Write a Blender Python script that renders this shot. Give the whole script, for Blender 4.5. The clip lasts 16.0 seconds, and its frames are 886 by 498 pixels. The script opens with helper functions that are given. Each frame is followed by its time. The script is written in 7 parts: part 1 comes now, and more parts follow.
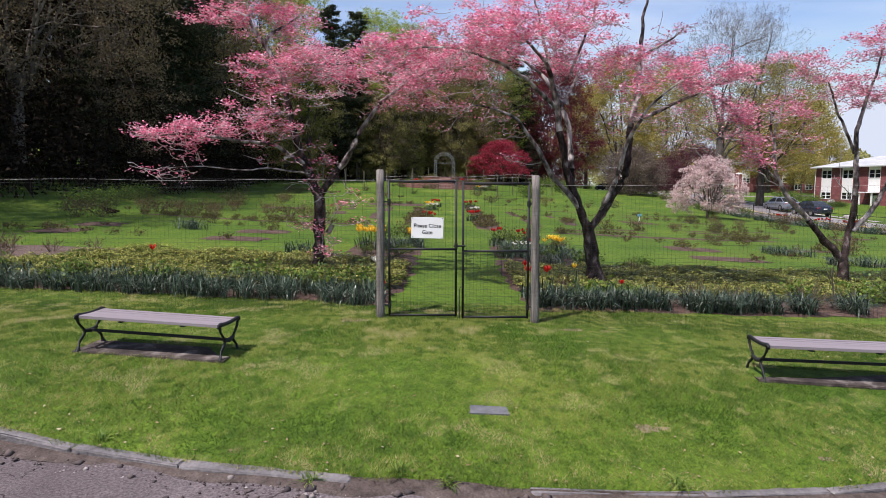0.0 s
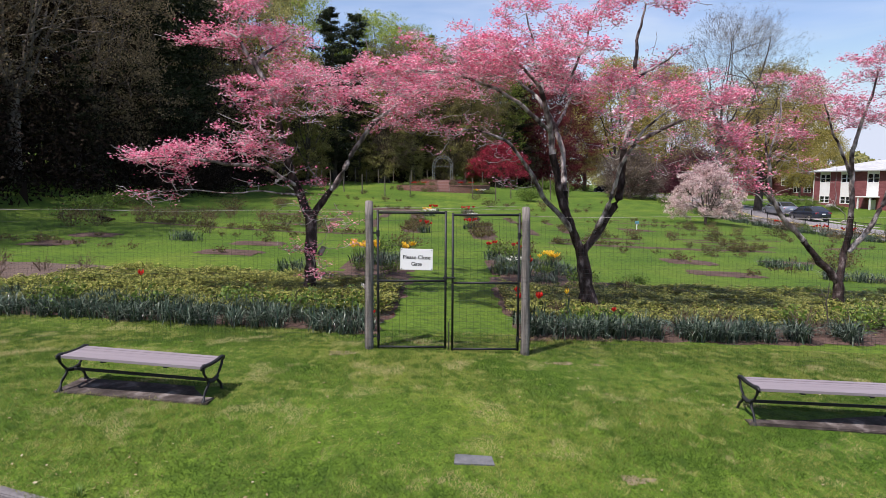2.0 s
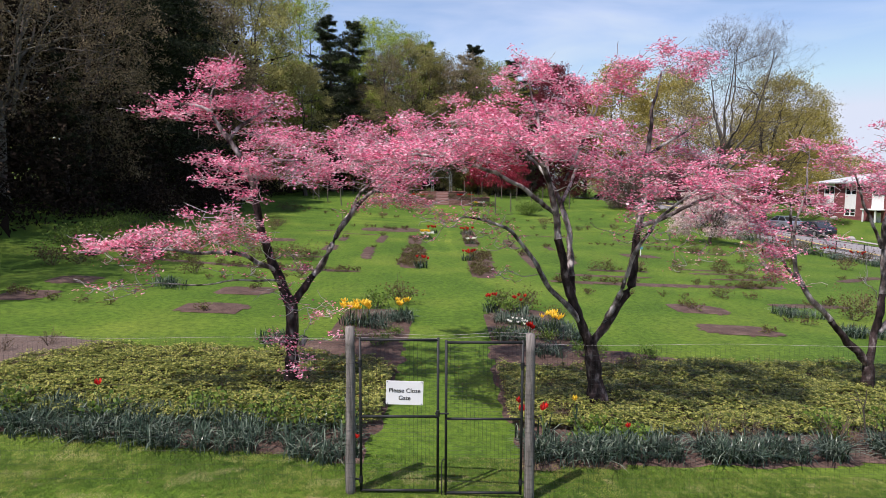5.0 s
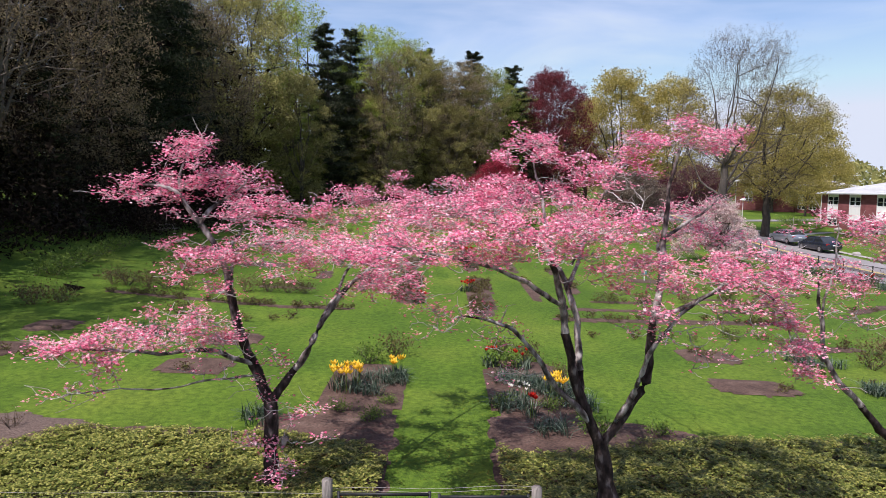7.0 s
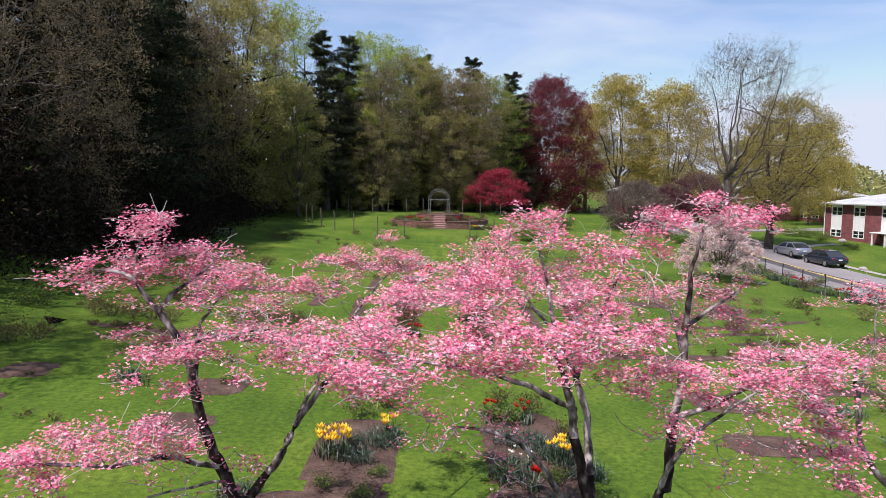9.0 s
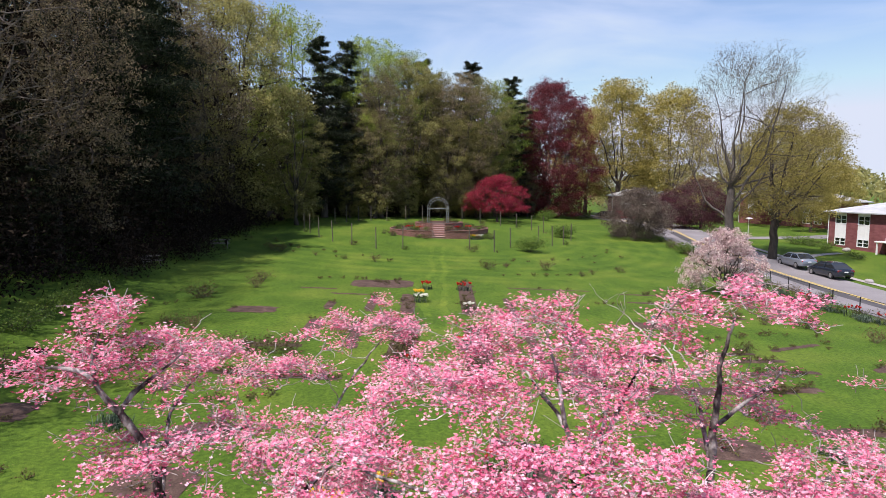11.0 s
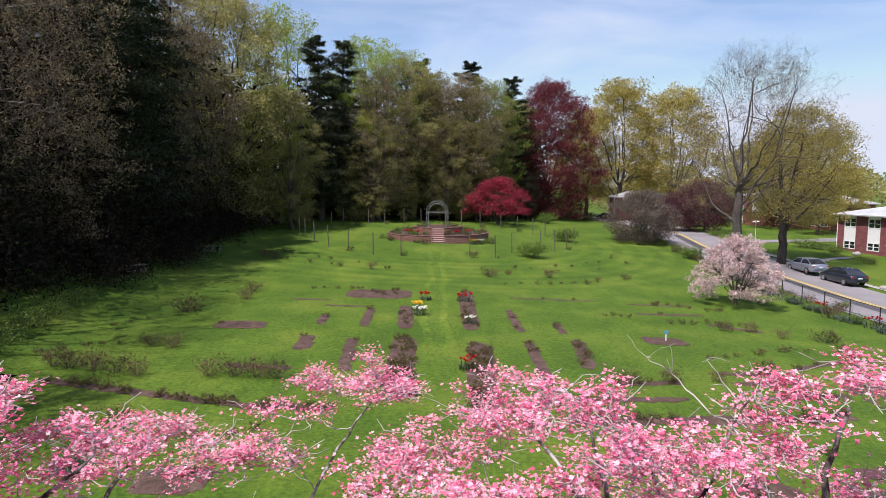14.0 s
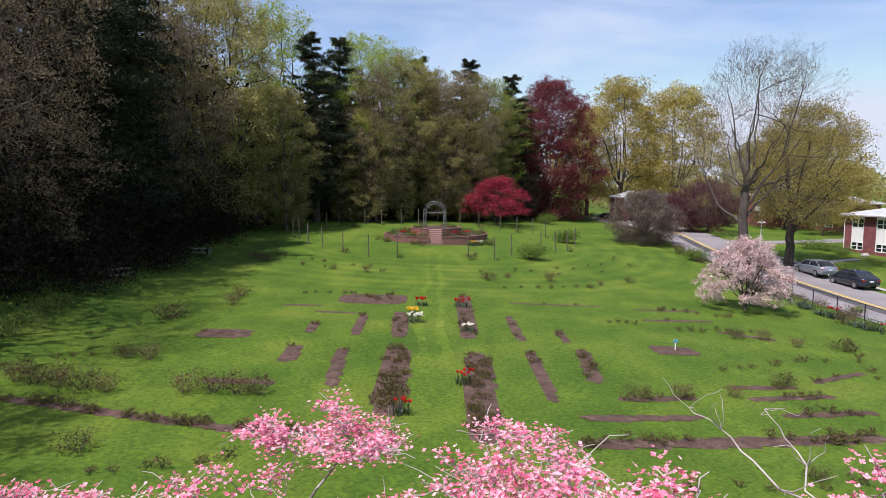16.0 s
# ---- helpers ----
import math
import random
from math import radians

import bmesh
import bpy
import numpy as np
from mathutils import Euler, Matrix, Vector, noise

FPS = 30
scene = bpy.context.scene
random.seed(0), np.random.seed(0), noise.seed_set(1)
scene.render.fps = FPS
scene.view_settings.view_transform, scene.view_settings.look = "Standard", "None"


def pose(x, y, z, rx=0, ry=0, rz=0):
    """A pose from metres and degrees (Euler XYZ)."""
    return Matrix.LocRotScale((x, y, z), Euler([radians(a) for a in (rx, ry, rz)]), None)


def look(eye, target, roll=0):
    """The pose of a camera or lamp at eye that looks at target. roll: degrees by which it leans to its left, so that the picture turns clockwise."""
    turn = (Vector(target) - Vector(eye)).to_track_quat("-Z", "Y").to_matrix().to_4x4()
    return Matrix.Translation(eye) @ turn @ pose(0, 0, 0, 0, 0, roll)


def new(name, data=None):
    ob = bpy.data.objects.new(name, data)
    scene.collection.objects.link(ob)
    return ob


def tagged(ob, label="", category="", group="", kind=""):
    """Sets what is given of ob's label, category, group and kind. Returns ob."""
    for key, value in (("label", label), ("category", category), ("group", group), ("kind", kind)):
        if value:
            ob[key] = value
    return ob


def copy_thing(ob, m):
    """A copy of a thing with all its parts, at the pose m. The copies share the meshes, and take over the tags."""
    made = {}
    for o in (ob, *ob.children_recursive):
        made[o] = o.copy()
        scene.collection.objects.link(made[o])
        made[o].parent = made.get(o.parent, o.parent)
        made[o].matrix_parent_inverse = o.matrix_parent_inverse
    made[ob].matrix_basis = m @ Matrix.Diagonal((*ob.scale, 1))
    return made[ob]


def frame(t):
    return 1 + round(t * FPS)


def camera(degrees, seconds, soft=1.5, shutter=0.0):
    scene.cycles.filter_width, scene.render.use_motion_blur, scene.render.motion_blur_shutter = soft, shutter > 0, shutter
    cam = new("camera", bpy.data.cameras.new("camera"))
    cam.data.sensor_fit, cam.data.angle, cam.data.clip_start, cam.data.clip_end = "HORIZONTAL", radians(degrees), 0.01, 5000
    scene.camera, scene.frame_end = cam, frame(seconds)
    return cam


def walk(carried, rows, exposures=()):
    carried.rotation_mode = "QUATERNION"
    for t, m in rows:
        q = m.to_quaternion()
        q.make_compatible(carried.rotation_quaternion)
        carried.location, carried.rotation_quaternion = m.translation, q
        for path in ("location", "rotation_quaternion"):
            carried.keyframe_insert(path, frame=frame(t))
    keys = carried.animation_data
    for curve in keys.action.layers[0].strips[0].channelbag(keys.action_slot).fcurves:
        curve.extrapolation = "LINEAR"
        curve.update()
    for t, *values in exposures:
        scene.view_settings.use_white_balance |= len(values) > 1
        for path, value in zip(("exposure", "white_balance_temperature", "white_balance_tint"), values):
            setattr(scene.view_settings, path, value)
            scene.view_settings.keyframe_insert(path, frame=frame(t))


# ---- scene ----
cam = camera(70.7, 16.0, soft=0.8)
METRES, EYE, TILT, LEAN, TURN = 11.5, 1.9, 0.0, 0.0, 0.0
ROWS = [
    (0.0, 0.0, 0.0, 0.0, 0.01, -5.88, -0.12),
    (0.5, 0.0022, 0.0003, 0.0104, -0.0, -5.88, -0.15),
    (1.0, 0.0059, 0.0015, 0.0217, -0.02, -5.9, -0.19),
    (1.5, 0.0089, 0.0048, 0.0304, -0.03, -5.9, -0.24),
    (2.0, 0.0119, 0.0119, 0.0384, -0.04, -5.92, -0.27),
    (2.5, 0.0139, 0.0242, 0.0494, -0.05, -5.94, -0.3),
    (3.0, 0.014, 0.0396, 0.0669, -0.06, -5.95, -0.33),
    (5.5, 0.0209, 0.1485, 0.1966, -0.08, -5.91, -0.26),
    (6.0, 0.022, 0.1739, 0.2265, -0.1, -5.9, -0.25),
    (6.5, 0.0242, 0.2009, 0.257, -0.11, -5.88, -0.21),
    (7.0, 0.0259, 0.2275, 0.2838, -0.13, -5.86, -0.21),
    (7.5, 0.0274, 0.2559, 0.3098, -0.15, -5.83, -0.22),
    (8.0, 0.0299, 0.2835, 0.3346, -0.15, -5.79, -0.22),
    (8.5, 0.0321, 0.311, 0.3588, -0.16, -5.77, -0.21),
    (9.0, 0.0343, 0.3379, 0.38, -0.19, -5.73, -0.21),
    (9.5, 0.0351, 0.3631, 0.3984, -0.22, -5.7, -0.24),
    (12.0, 0.037, 0.4835, 0.5006, -0.27, -5.74, -0.09),
    (12.5, 0.0366, 0.5147, 0.5051, -0.29, -5.74, -0.05),
    (13.0, 0.0356, 0.5479, 0.5034, -0.3, -5.74, -0.06),
    (13.5, 0.0341, 0.5794, 0.5015, -0.33, -5.73, -0.06),
    (14.0, 0.0329, 0.6129, 0.5009, -0.35, -5.74, -0.06),
    (14.5, 0.0342, 0.6491, 0.5014, -0.39, -5.74, -0.04),
    (15.0, 0.0374, 0.6882, 0.5028, -0.4, -5.74, -0.03),
    (15.5, 0.042, 0.7309, 0.5029, -0.43, -5.74, -0.02),
    (16.0, 0.0473, 0.7753, 0.503, -0.43, -5.76, -0.04),
]
walk(cam, [(t, pose(0, 0, EYE, TILT, LEAN, TURN) @ pose(METRES * x, METRES * y, METRES * z, 90 + pitch, roll, yaw)) for t, x, y, z, yaw, pitch, roll in ROWS], [(0.0, 0.45, 6400, 19), (16.0, 0.45, 6400, 19)])

# ---- world, sun ----
SUN_EL, SUN_AZ = radians(61.5), radians(223)
sun_to = Vector((math.cos(SUN_EL) * math.cos(SUN_AZ), math.cos(SUN_EL) * math.sin(SUN_AZ), math.sin(SUN_EL)))
world = bpy.data.worlds.new("world")
world.use_nodes = True
scene.world = world
wn, wl = world.node_tree.nodes, world.node_tree.links
wn.clear()
w_out, w_bg = wn.new("ShaderNodeOutputWorld"), wn.new("ShaderNodeBackground")
w_sky, w_mix = wn.new("ShaderNodeTexSky"), wn.new("ShaderNodeMix")
w_sky.sky_type, w_sky.sun_disc = "NISHITA", False
w_sky.sun_elevation, w_sky.sun_rotation = SUN_EL, math.pi / 2 - SUN_AZ
w_sky.air_density, w_sky.dust_density, w_sky.ozone_density = 1.0, 0.45, 1.0
w_tc, w_map, w_noise, w_ramp = (wn.new("ShaderNodeTexCoord"), wn.new("ShaderNodeMapping"), wn.new("ShaderNodeTexNoise"), wn.new("ShaderNodeValToRGB"))
w_map.inputs["Scale"].default_value = (1.2, 1.2, 5.0)
w_map.inputs["Location"].default_value = (0.3, 0.1, 0.45)
w_noise.inputs["Scale"].default_value, w_noise.inputs["Detail"].default_value = 1.7, 6.0
w_noise.inputs["Distortion"].default_value = 0.5
w_ramp.color_ramp.elements[0].position, w_ramp.color_ramp.elements[1].position = 0.48, 1.0
w_mix.data_type = "RGBA"
w_mix.inputs["B"].default_value = (6.6, 6.9, 7.3, 1)
wl.new(w_tc.outputs["Generated"], w_map.inputs["Vector"])
wl.new(w_map.outputs["Vector"], w_noise.inputs["Vector"])
wl.new(w_noise.outputs["Fac"], w_ramp.inputs["Fac"])
wl.new(w_ramp.outputs["Color"], w_mix.inputs["Factor"])
wl.new(w_sky.outputs["Color"], w_mix.inputs["A"])
w_cap = wn.new("ShaderNodeMix")
w_cap.data_type, w_cap.blend_type = "RGBA", "DARKEN"
w_cap.inputs["Factor"].default_value, w_cap.inputs["B"].default_value = 1.0, (4.3, 4.85, 5.5, 1)
wl.new(w_mix.outputs["Result"], w_cap.inputs["A"])
wl.new(w_cap.outputs["Result"], w_bg.inputs["Color"])
w_bg.inputs["Strength"].default_value = 0.12
wl.new(w_bg.outputs["Background"], w_out.inputs["Surface"])
sun = new("sun", bpy.data.lights.new("sun", "SUN"))
sun.data.energy, sun.data.angle, sun.data.color = 4.6, radians(0.6), (1.0, 0.95, 0.88)
sun.matrix_world = look(sun_to * 60, (0, 0, 0))

# ---- materials ----


def ramp_mix(nodes, links, fac, colors):
    r = nodes.new("ShaderNodeValToRGB")
    while len(r.color_ramp.elements) < len(colors):
        r.color_ramp.elements.new(0.5)
    for e, (p, c) in zip(r.color_ramp.elements, colors):
        e.position, e.color = p, (*c, 1)
    links.new(fac, r.inputs["Fac"])
    return r.outputs["Color"]


def surface(name, colors, scale=3.0, rough=0.8, bump=0.0, bump_scale=40.0, metal=0.0, fine=(), fine_scale=60.0, fine_mix=0.5,
            stretch=(1, 1, 1), spec=0.3, by="noise", coat=0.0):
    """colors: ramp over a coarse noise (or per object/island random); fine: a second ramp, multiplied in at a finer scale."""
    m = bpy.data.materials.new(name)
    m.use_nodes = True
    n, l = m.node_tree.nodes, m.node_tree.links
    b = n["Principled BSDF"]
    tc, mp = n.new("ShaderNodeTexCoord"), n.new("ShaderNodeMapping")
    mp.inputs["Scale"].default_value = stretch
    l.new(tc.outputs["Object"], mp.inputs["Vector"])
    if by == "noise":
        no = n.new("ShaderNodeTexNoise")
        no.inputs["Scale"].default_value, no.inputs["Detail"].default_value = scale, 5.0
        l.new(mp.outputs["Vector"], no.inputs["Vector"])
        fac = no.outputs["Fac"]
    elif by == "island":
        fac = n.new("ShaderNodeNewGeometry").outputs["Random Per Island"]
    else:
        fac = n.new("ShaderNodeObjectInfo").outputs["Random"]
    col = ramp_mix(n, l, fac, colors)
    if fine:
        fo = n.new("ShaderNodeTexNoise")
        fo.inputs["Scale"].default_value, fo.inputs["Detail"].default_value = fine_scale, 4.0
        l.new(mp.outputs["Vector"], fo.inputs["Vector"])
        mx = n.new("ShaderNodeMix")
        mx.data_type, mx.blend_type = "RGBA", "MULTIPLY"
        mx.inputs["Factor"].default_value = fine_mix
        l.new(col, mx.inputs["A"])
        l.new(ramp_mix(n, l, fo.outputs["Fac"], fine), mx.inputs["B"])
        col = mx.outputs["Result"]
    l.new(col, b.inputs["Base Color"])
    b.inputs["Roughness"].default_value, b.inputs["Metallic"].default_value = rough, metal
    b.inputs["Specular IOR Level"].default_value = spec
    b.inputs["Coat Weight"].default_value = coat
    if bump:
        bo, bu = n.new("ShaderNodeTexNoise"), n.new("ShaderNodeBump")
        bo.inputs["Scale"].default_value, bo.inputs["Detail"].default_value = bump_scale, 6.0
        bu.inputs["Strength"].default_value, bu.inputs["Distance"].default_value = bump, 0.02
        l.new(mp.outputs["Vector"], bo.inputs["Vector"])
        l.new(bo.outputs["Fac"], bu.inputs["Height"])
        l.new(bu.outputs["Normal"], b.inputs["Normal"])
    return m


def leafy(name, colors, through_light=0.35, rough=0.6, tree_tint=0.25, spec=0.25):
    """Leaf or petal: a colour per leaf, a slight tint per plant, some light let through."""
    m = bpy.data.materials.new(name)
    m.use_nodes = True
    n, l = m.node_tree.nodes, m.node_tree.links
    b, out = n["Principled BSDF"], n["Material Output"]
    col = ramp_mix(n, l, n.new("ShaderNodeNewGeometry").outputs["Random Per Island"], colors)
    hs, ma = n.new("ShaderNodeHueSaturation"), n.new("ShaderNodeMapRange")
    l.new(n.new("ShaderNodeObjectInfo").outputs["Random"], ma.inputs["Value"])
    ma.inputs["To Min"].default_value, ma.inputs["To Max"].default_value = 1 - tree_tint, 1 + tree_tint
    l.new(ma.outputs["Result"], hs.inputs["Value"])
    l.new(col, hs.inputs["Color"])
    col = hs.outputs["Color"]
    t, mix = n.new("ShaderNodeBsdfTranslucent"), n.new("ShaderNodeMixShader")
    l.new(col, b.inputs["Base Color"])
    l.new(col, t.inputs["Color"])
    b.inputs["Roughness"].default_value, b.inputs["Specular IOR Level"].default_value = rough, spec
    mix.inputs["Fac"].default_value = through_light
    l.new(b.outputs["BSDF"], mix.inputs[1])
    l.new(t.outputs["BSDF"], mix.inputs[2])
    l.new(mix.outputs["Shader"], out.inputs["Surface"])
    return m




def lawn_material():
    """Grass seen from afar: patches, tufts, mowing stripes round the terrace and a worn track up the middle."""
    m = bpy.data.materials.new("lawn")
    m.use_nodes = True
    n, l = m.node_tree.nodes, m.node_tree.links
    b = n["Principled BSDF"]
    pos = n.new("ShaderNodeTexCoord").outputs["Object"]

    def tex(scale, detail=4.0, stretch=None):
        t = n.new("ShaderNodeTexNoise")
        t.inputs["Scale"].default_value, t.inputs["Detail"].default_value = scale, detail
        if stretch:
            mp = n.new("ShaderNodeMapping")
            mp.inputs["Scale"].default_value = stretch
            l.new(pos, mp.inputs["Vector"])
            l.new(mp.outputs["Vector"], t.inputs["Vector"])
        else:
            l.new(pos, t.inputs["Vector"])
        return t.outputs["Fac"]

    def calc(op, a, c=None):
        q = n.new("ShaderNodeMath")
        q.operation = op
        for i, v in enumerate((a, c)):
            if v is None:
                continue
            if isinstance(v, (int, float)):
                q.inputs[i].default_value = v
            else:
                l.new(v, q.inputs[i])
        return q.outputs["Value"]

    def blend(a, c, fac, mode="MULTIPLY"):
        q = n.new("ShaderNodeMix")
        q.data_type, q.blend_type = "RGBA", mode
        l.new(a, q.inputs["A"])
        l.new(c, q.inputs["B"])
        if isinstance(fac, float):
            q.inputs["Factor"].default_value = fac
        else:
            l.new(fac, q.inputs["Factor"])
        return q.outputs["Result"]

    col = ramp_mix(n, l, tex(0.22), [(0.3, (0.050, 0.100, 0.010)), (0.5, (0.072, 0.128, 0.013)), (0.7, (0.115, 0.162, 0.022))])
    col = blend(col, ramp_mix(n, l, tex(1.1, 5.0, (1.0, 0.35, 1.0)), [(0.3, (0.72, 0.76, 0.7)), (0.7, (1.25, 1.2, 1.15))]), 0.4)
    col = blend(col, ramp_mix(n, l, tex(7.0, 6.0), [(0.3, (0.55, 0.62, 0.55)), (0.7, (1.35, 1.3, 1.2))]), 0.9)
    col = blend(col, ramp_mix(n, l, tex(45.0, 3.0), [(0.3, (0.55, 0.6, 0.55)), (0.7, (1.4, 1.35, 1.3))]), 0.9)
    sp = n.new("ShaderNodeSeparateXYZ")
    l.new(pos, sp.inputs["Vector"])
    dx, dy = calc("SUBTRACT", sp.outputs["X"], 0.3), calc("SUBTRACT", sp.outputs["Y"], 82.0)
    d = calc("SQRT", calc("ADD", calc("MULTIPLY", dx, dx), calc("MULTIPLY", dy, dy)))
    d = calc("ADD", d, calc("MULTIPLY", tex(0.3), 0.5))
    stripe = calc("MULTIPLY_ADD", calc("SINE", calc("MULTIPLY", d, 2.9)), 0.5)
    stripe.node.inputs[2].default_value = 0.5
    near = calc("MULTIPLY", calc("LESS_THAN", d, 30.0), calc("GREATER_THAN", d, 16.0))
    fade = calc("MULTIPLY", near, calc("MULTIPLY", tex(0.12), 0.95))
    col = blend(col, ramp_mix(n, l, stripe, [(0.3, (0.80, 0.86, 0.8)), (0.7, (1.22, 1.16, 1.2))]), fade)
    track = calc("ABSOLUTE", calc("SUBTRACT", calc("ABSOLUTE", calc("SUBTRACT", calc("ADD", sp.outputs["X"], calc("MULTIPLY", tex(0.15), 1.6)), 1.0)), 0.55))
    on = calc("MULTIPLY", calc("LESS_THAN", track, 0.22), calc("MULTIPLY", calc("GREATER_THAN", sp.outputs["Y"], 36.0), calc("LESS_THAN", sp.outputs["Y"], 70.0)))
    col = blend(col, ramp_mix(n, l, tex(2.0), [(0.3, (1.15, 1.1, 1.1)), (0.7, (1.75, 1.5, 1.7))]), calc("MULTIPLY", on, calc("MULTIPLY", tex(0.8), 1.2)))
    l.new(col, b.inputs["Base Color"])
    b.inputs["Roughness"].default_value, b.inputs["Specular IOR Level"].default_value = 0.9, 0.2
    bu = n.new("ShaderNodeBump")
    bu.inputs["Strength"].default_value, bu.inputs["Distance"].default_value = 0.8, 0.03
    l.new(tex(22.0, 6.0), bu.inputs["Height"])
    l.new(bu.outputs["Normal"], b.inputs["Normal"])
    return m


M_LAWN = lawn_material()
M_BLADE = leafy("grass blade", [(0.0, (0.066, 0.118, 0.015)), (0.5, (0.165, 0.225, 0.033)), (0.88, (0.30, 0.33, 0.085)), (1.0, (0.48, 0.42, 0.20))], 0.5, tree_tint=0.0, spec=0.3)
M_ASPHALT = surface("old asphalt", [(0.3, (0.105, 0.086, 0.088)), (0.6, (0.155, 0.130, 0.132)), (0.8, (0.21, 0.182, 0.182))], scale=0.9, rough=0.95, bump=0.6, bump_scale=60,
                    fine=[(0.35, (0.5, 0.5, 0.5)), (0.65, (1.25, 1.25, 1.25))], fine_scale=45, fine_mix=0.8, spec=0.15)


def cracked(m, scale, width):
    """Dark cracks along the edges of wobbly cells."""
    n, l = m.node_tree.nodes, m.node_tree.links
    b = n["Principled BSDF"]
    vo, no, mr, mx, ad = n.new("ShaderNodeTexVoronoi"), n.new("ShaderNodeTexNoise"), n.new("ShaderNodeMapRange"), n.new("ShaderNodeMix"), n.new("ShaderNodeVectorMath")
    vo.feature = "DISTANCE_TO_EDGE"
    vo.inputs["Scale"].default_value = scale
    no.inputs["Scale"].default_value, no.inputs["Detail"].default_value = 3.0, 6.0
    tc = n.new("ShaderNodeTexCoord")
    l.new(tc.outputs["Object"], no.inputs["Vector"])
    ad.operation = "ADD"
    l.new(tc.outputs["Object"], ad.inputs[0])
    l.new(no.outputs["Color"], ad.inputs[1])
    l.new(ad.outputs["Vector"], vo.inputs["Vector"])
    l.new(vo.outputs["Distance"], mr.inputs["Value"])
    mr.inputs["From Min"].default_value, mr.inputs["From Max"].default_value = 0.0, width
    mr.inputs["To Min"].default_value, mr.inputs["To Max"].default_value = 0.22, 1.0
    mx.data_type, mx.blend_type = "RGBA", "MULTIPLY"
    mx.inputs["Factor"].default_value = 1.0
    l.new(b.inputs["Base Color"].links[0].from_socket, mx.inputs["A"])
    l.new(mr.outputs["Result"], mx.inputs["B"])
    l.new(mx.outputs["Result"], b.inputs["Base Color"])


cracked(M_ASPHALT, 0.55, 0.009)
M_DIRT = surface("gritty dirt", [(0.3, (0.045, 0.033, 0.028)), (0.7, (0.115, 0.090, 0.078))], scale=7, rough=0.95, bump=0.9, bump_scale=30, fine=[(0.35, (0.45,) * 3), (0.65, (1.25,) * 3)], fine_scale=50)
M_ROAD = surface("street asphalt", [(0.35, (0.19, 0.175, 0.18)), (0.65, (0.25, 0.235, 0.24))], scale=0.25, rough=0.9, bump=0.2, fine=[(0.4, (0.85,) * 3), (0.6, (1.1,) * 3)], fine_scale=12)
M_PATCH = surface("dark asphalt", [(0.35, (0.06, 0.056, 0.06)), (0.65, (0.09, 0.085, 0.09))], scale=0.6, rough=0.85)
M_CURB = surface("kerb stone", [(0.3, (0.105, 0.098, 0.10)), (0.7, (0.215, 0.20, 0.20))], scale=4, rough=0.9, bump=0.7, bump_scale=25, fine=[(0.3, (0.5,) * 3), (0.7, (1.2,) * 3)], fine_scale=30)
M_CONCRETE = surface("concrete", [(0.3, (0.30, 0.275, 0.26)), (0.7, (0.42, 0.39, 0.37))], scale=3, rough=0.9, bump=0.3, bump_scale=40, fine=[(0.35, (0.75,) * 3), (0.65, (1.1,) * 3)], fine_scale=40)
M_SOIL = surface("garden soil", [(0.3, (0.060, 0.036, 0.028)), (0.55, (0.098, 0.060, 0.047)), (0.8, (0.16, 0.108, 0.085))], scale=2.2, rough=0.95, bump=1.0, bump_scale=9,
                 fine=[(0.35, (0.5,) * 3), (0.65, (1.25,) * 3)], fine_scale=22, fine_mix=0.8)
M_MULCH = surface("bark mulch", [(0.3, (0.065, 0.042, 0.034)), (0.7, (0.17, 0.125, 0.105))], scale=30, rough=0.95, bump=1.0, bump_scale=40)
M_BARK = surface("dogwood bark", [(0.38, (0.022, 0.016, 0.015)), (0.56, (0.062, 0.044, 0.042)), (0.70, (0.22, 0.18, 0.175))], scale=9, rough=0.95, bump=1.0, bump_scale=45, stretch=(1, 1, 0.5), spec=0.1)
M_TWIG = surface("grey twig", [(0.3, (0.24, 0.21, 0.20)), (0.7, (0.54, 0.50, 0.48))], scale=4, rough=0.85)
M_LICHEN = surface("lichen-covered bark", [(0.36, (0.045, 0.034, 0.032)), (0.48, (0.15, 0.125, 0.118)), (0.62, (0.43, 0.395, 0.38))], scale=7, rough=0.95, bump=0.8, bump_scale=45, stretch=(1, 1, 0.6), spec=0.1)
M_DRYSTEM = surface("dry brown stem", [(0.3, (0.085, 0.058, 0.040)), (0.7, (0.20, 0.150, 0.105))], scale=4, rough=0.9)
M_TRUNK = surface("forest bark", [(0.3, (0.045, 0.036, 0.030)), (0.7, (0.11, 0.090, 0.075))], scale=3, rough=0.95, bump=0.6, bump_scale=12, stretch=(1, 1, 0.3))
M_DARKTRUNK = surface("dark oak bark", [(0.3, (0.030, 0.025, 0.022)), (0.7, (0.075, 0.062, 0.054))], scale=3, rough=0.95, bump=0.6, bump_scale=12, stretch=(1, 1, 0.3))
M_BAREWOOD = surface("grey oak bark", [(0.3, (0.060, 0.050, 0.046)), (0.7, (0.135, 0.115, 0.105))], scale=3, rough=0.95, bump=0.5, bump_scale=12, stretch=(1, 1, 0.3))
M_SPOT = surface("worn turf", [(0.3, (0.12, 0.105, 0.050)), (0.7, (0.24, 0.19, 0.125))], scale=12, rough=0.95, bump=0.6, bump_scale=40)
M_PALEBARK = surface("pale bark", [(0.35, (0.07, 0.058, 0.05)), (0.65, (0.20, 0.175, 0.15))], scale=1.5, rough=0.9)
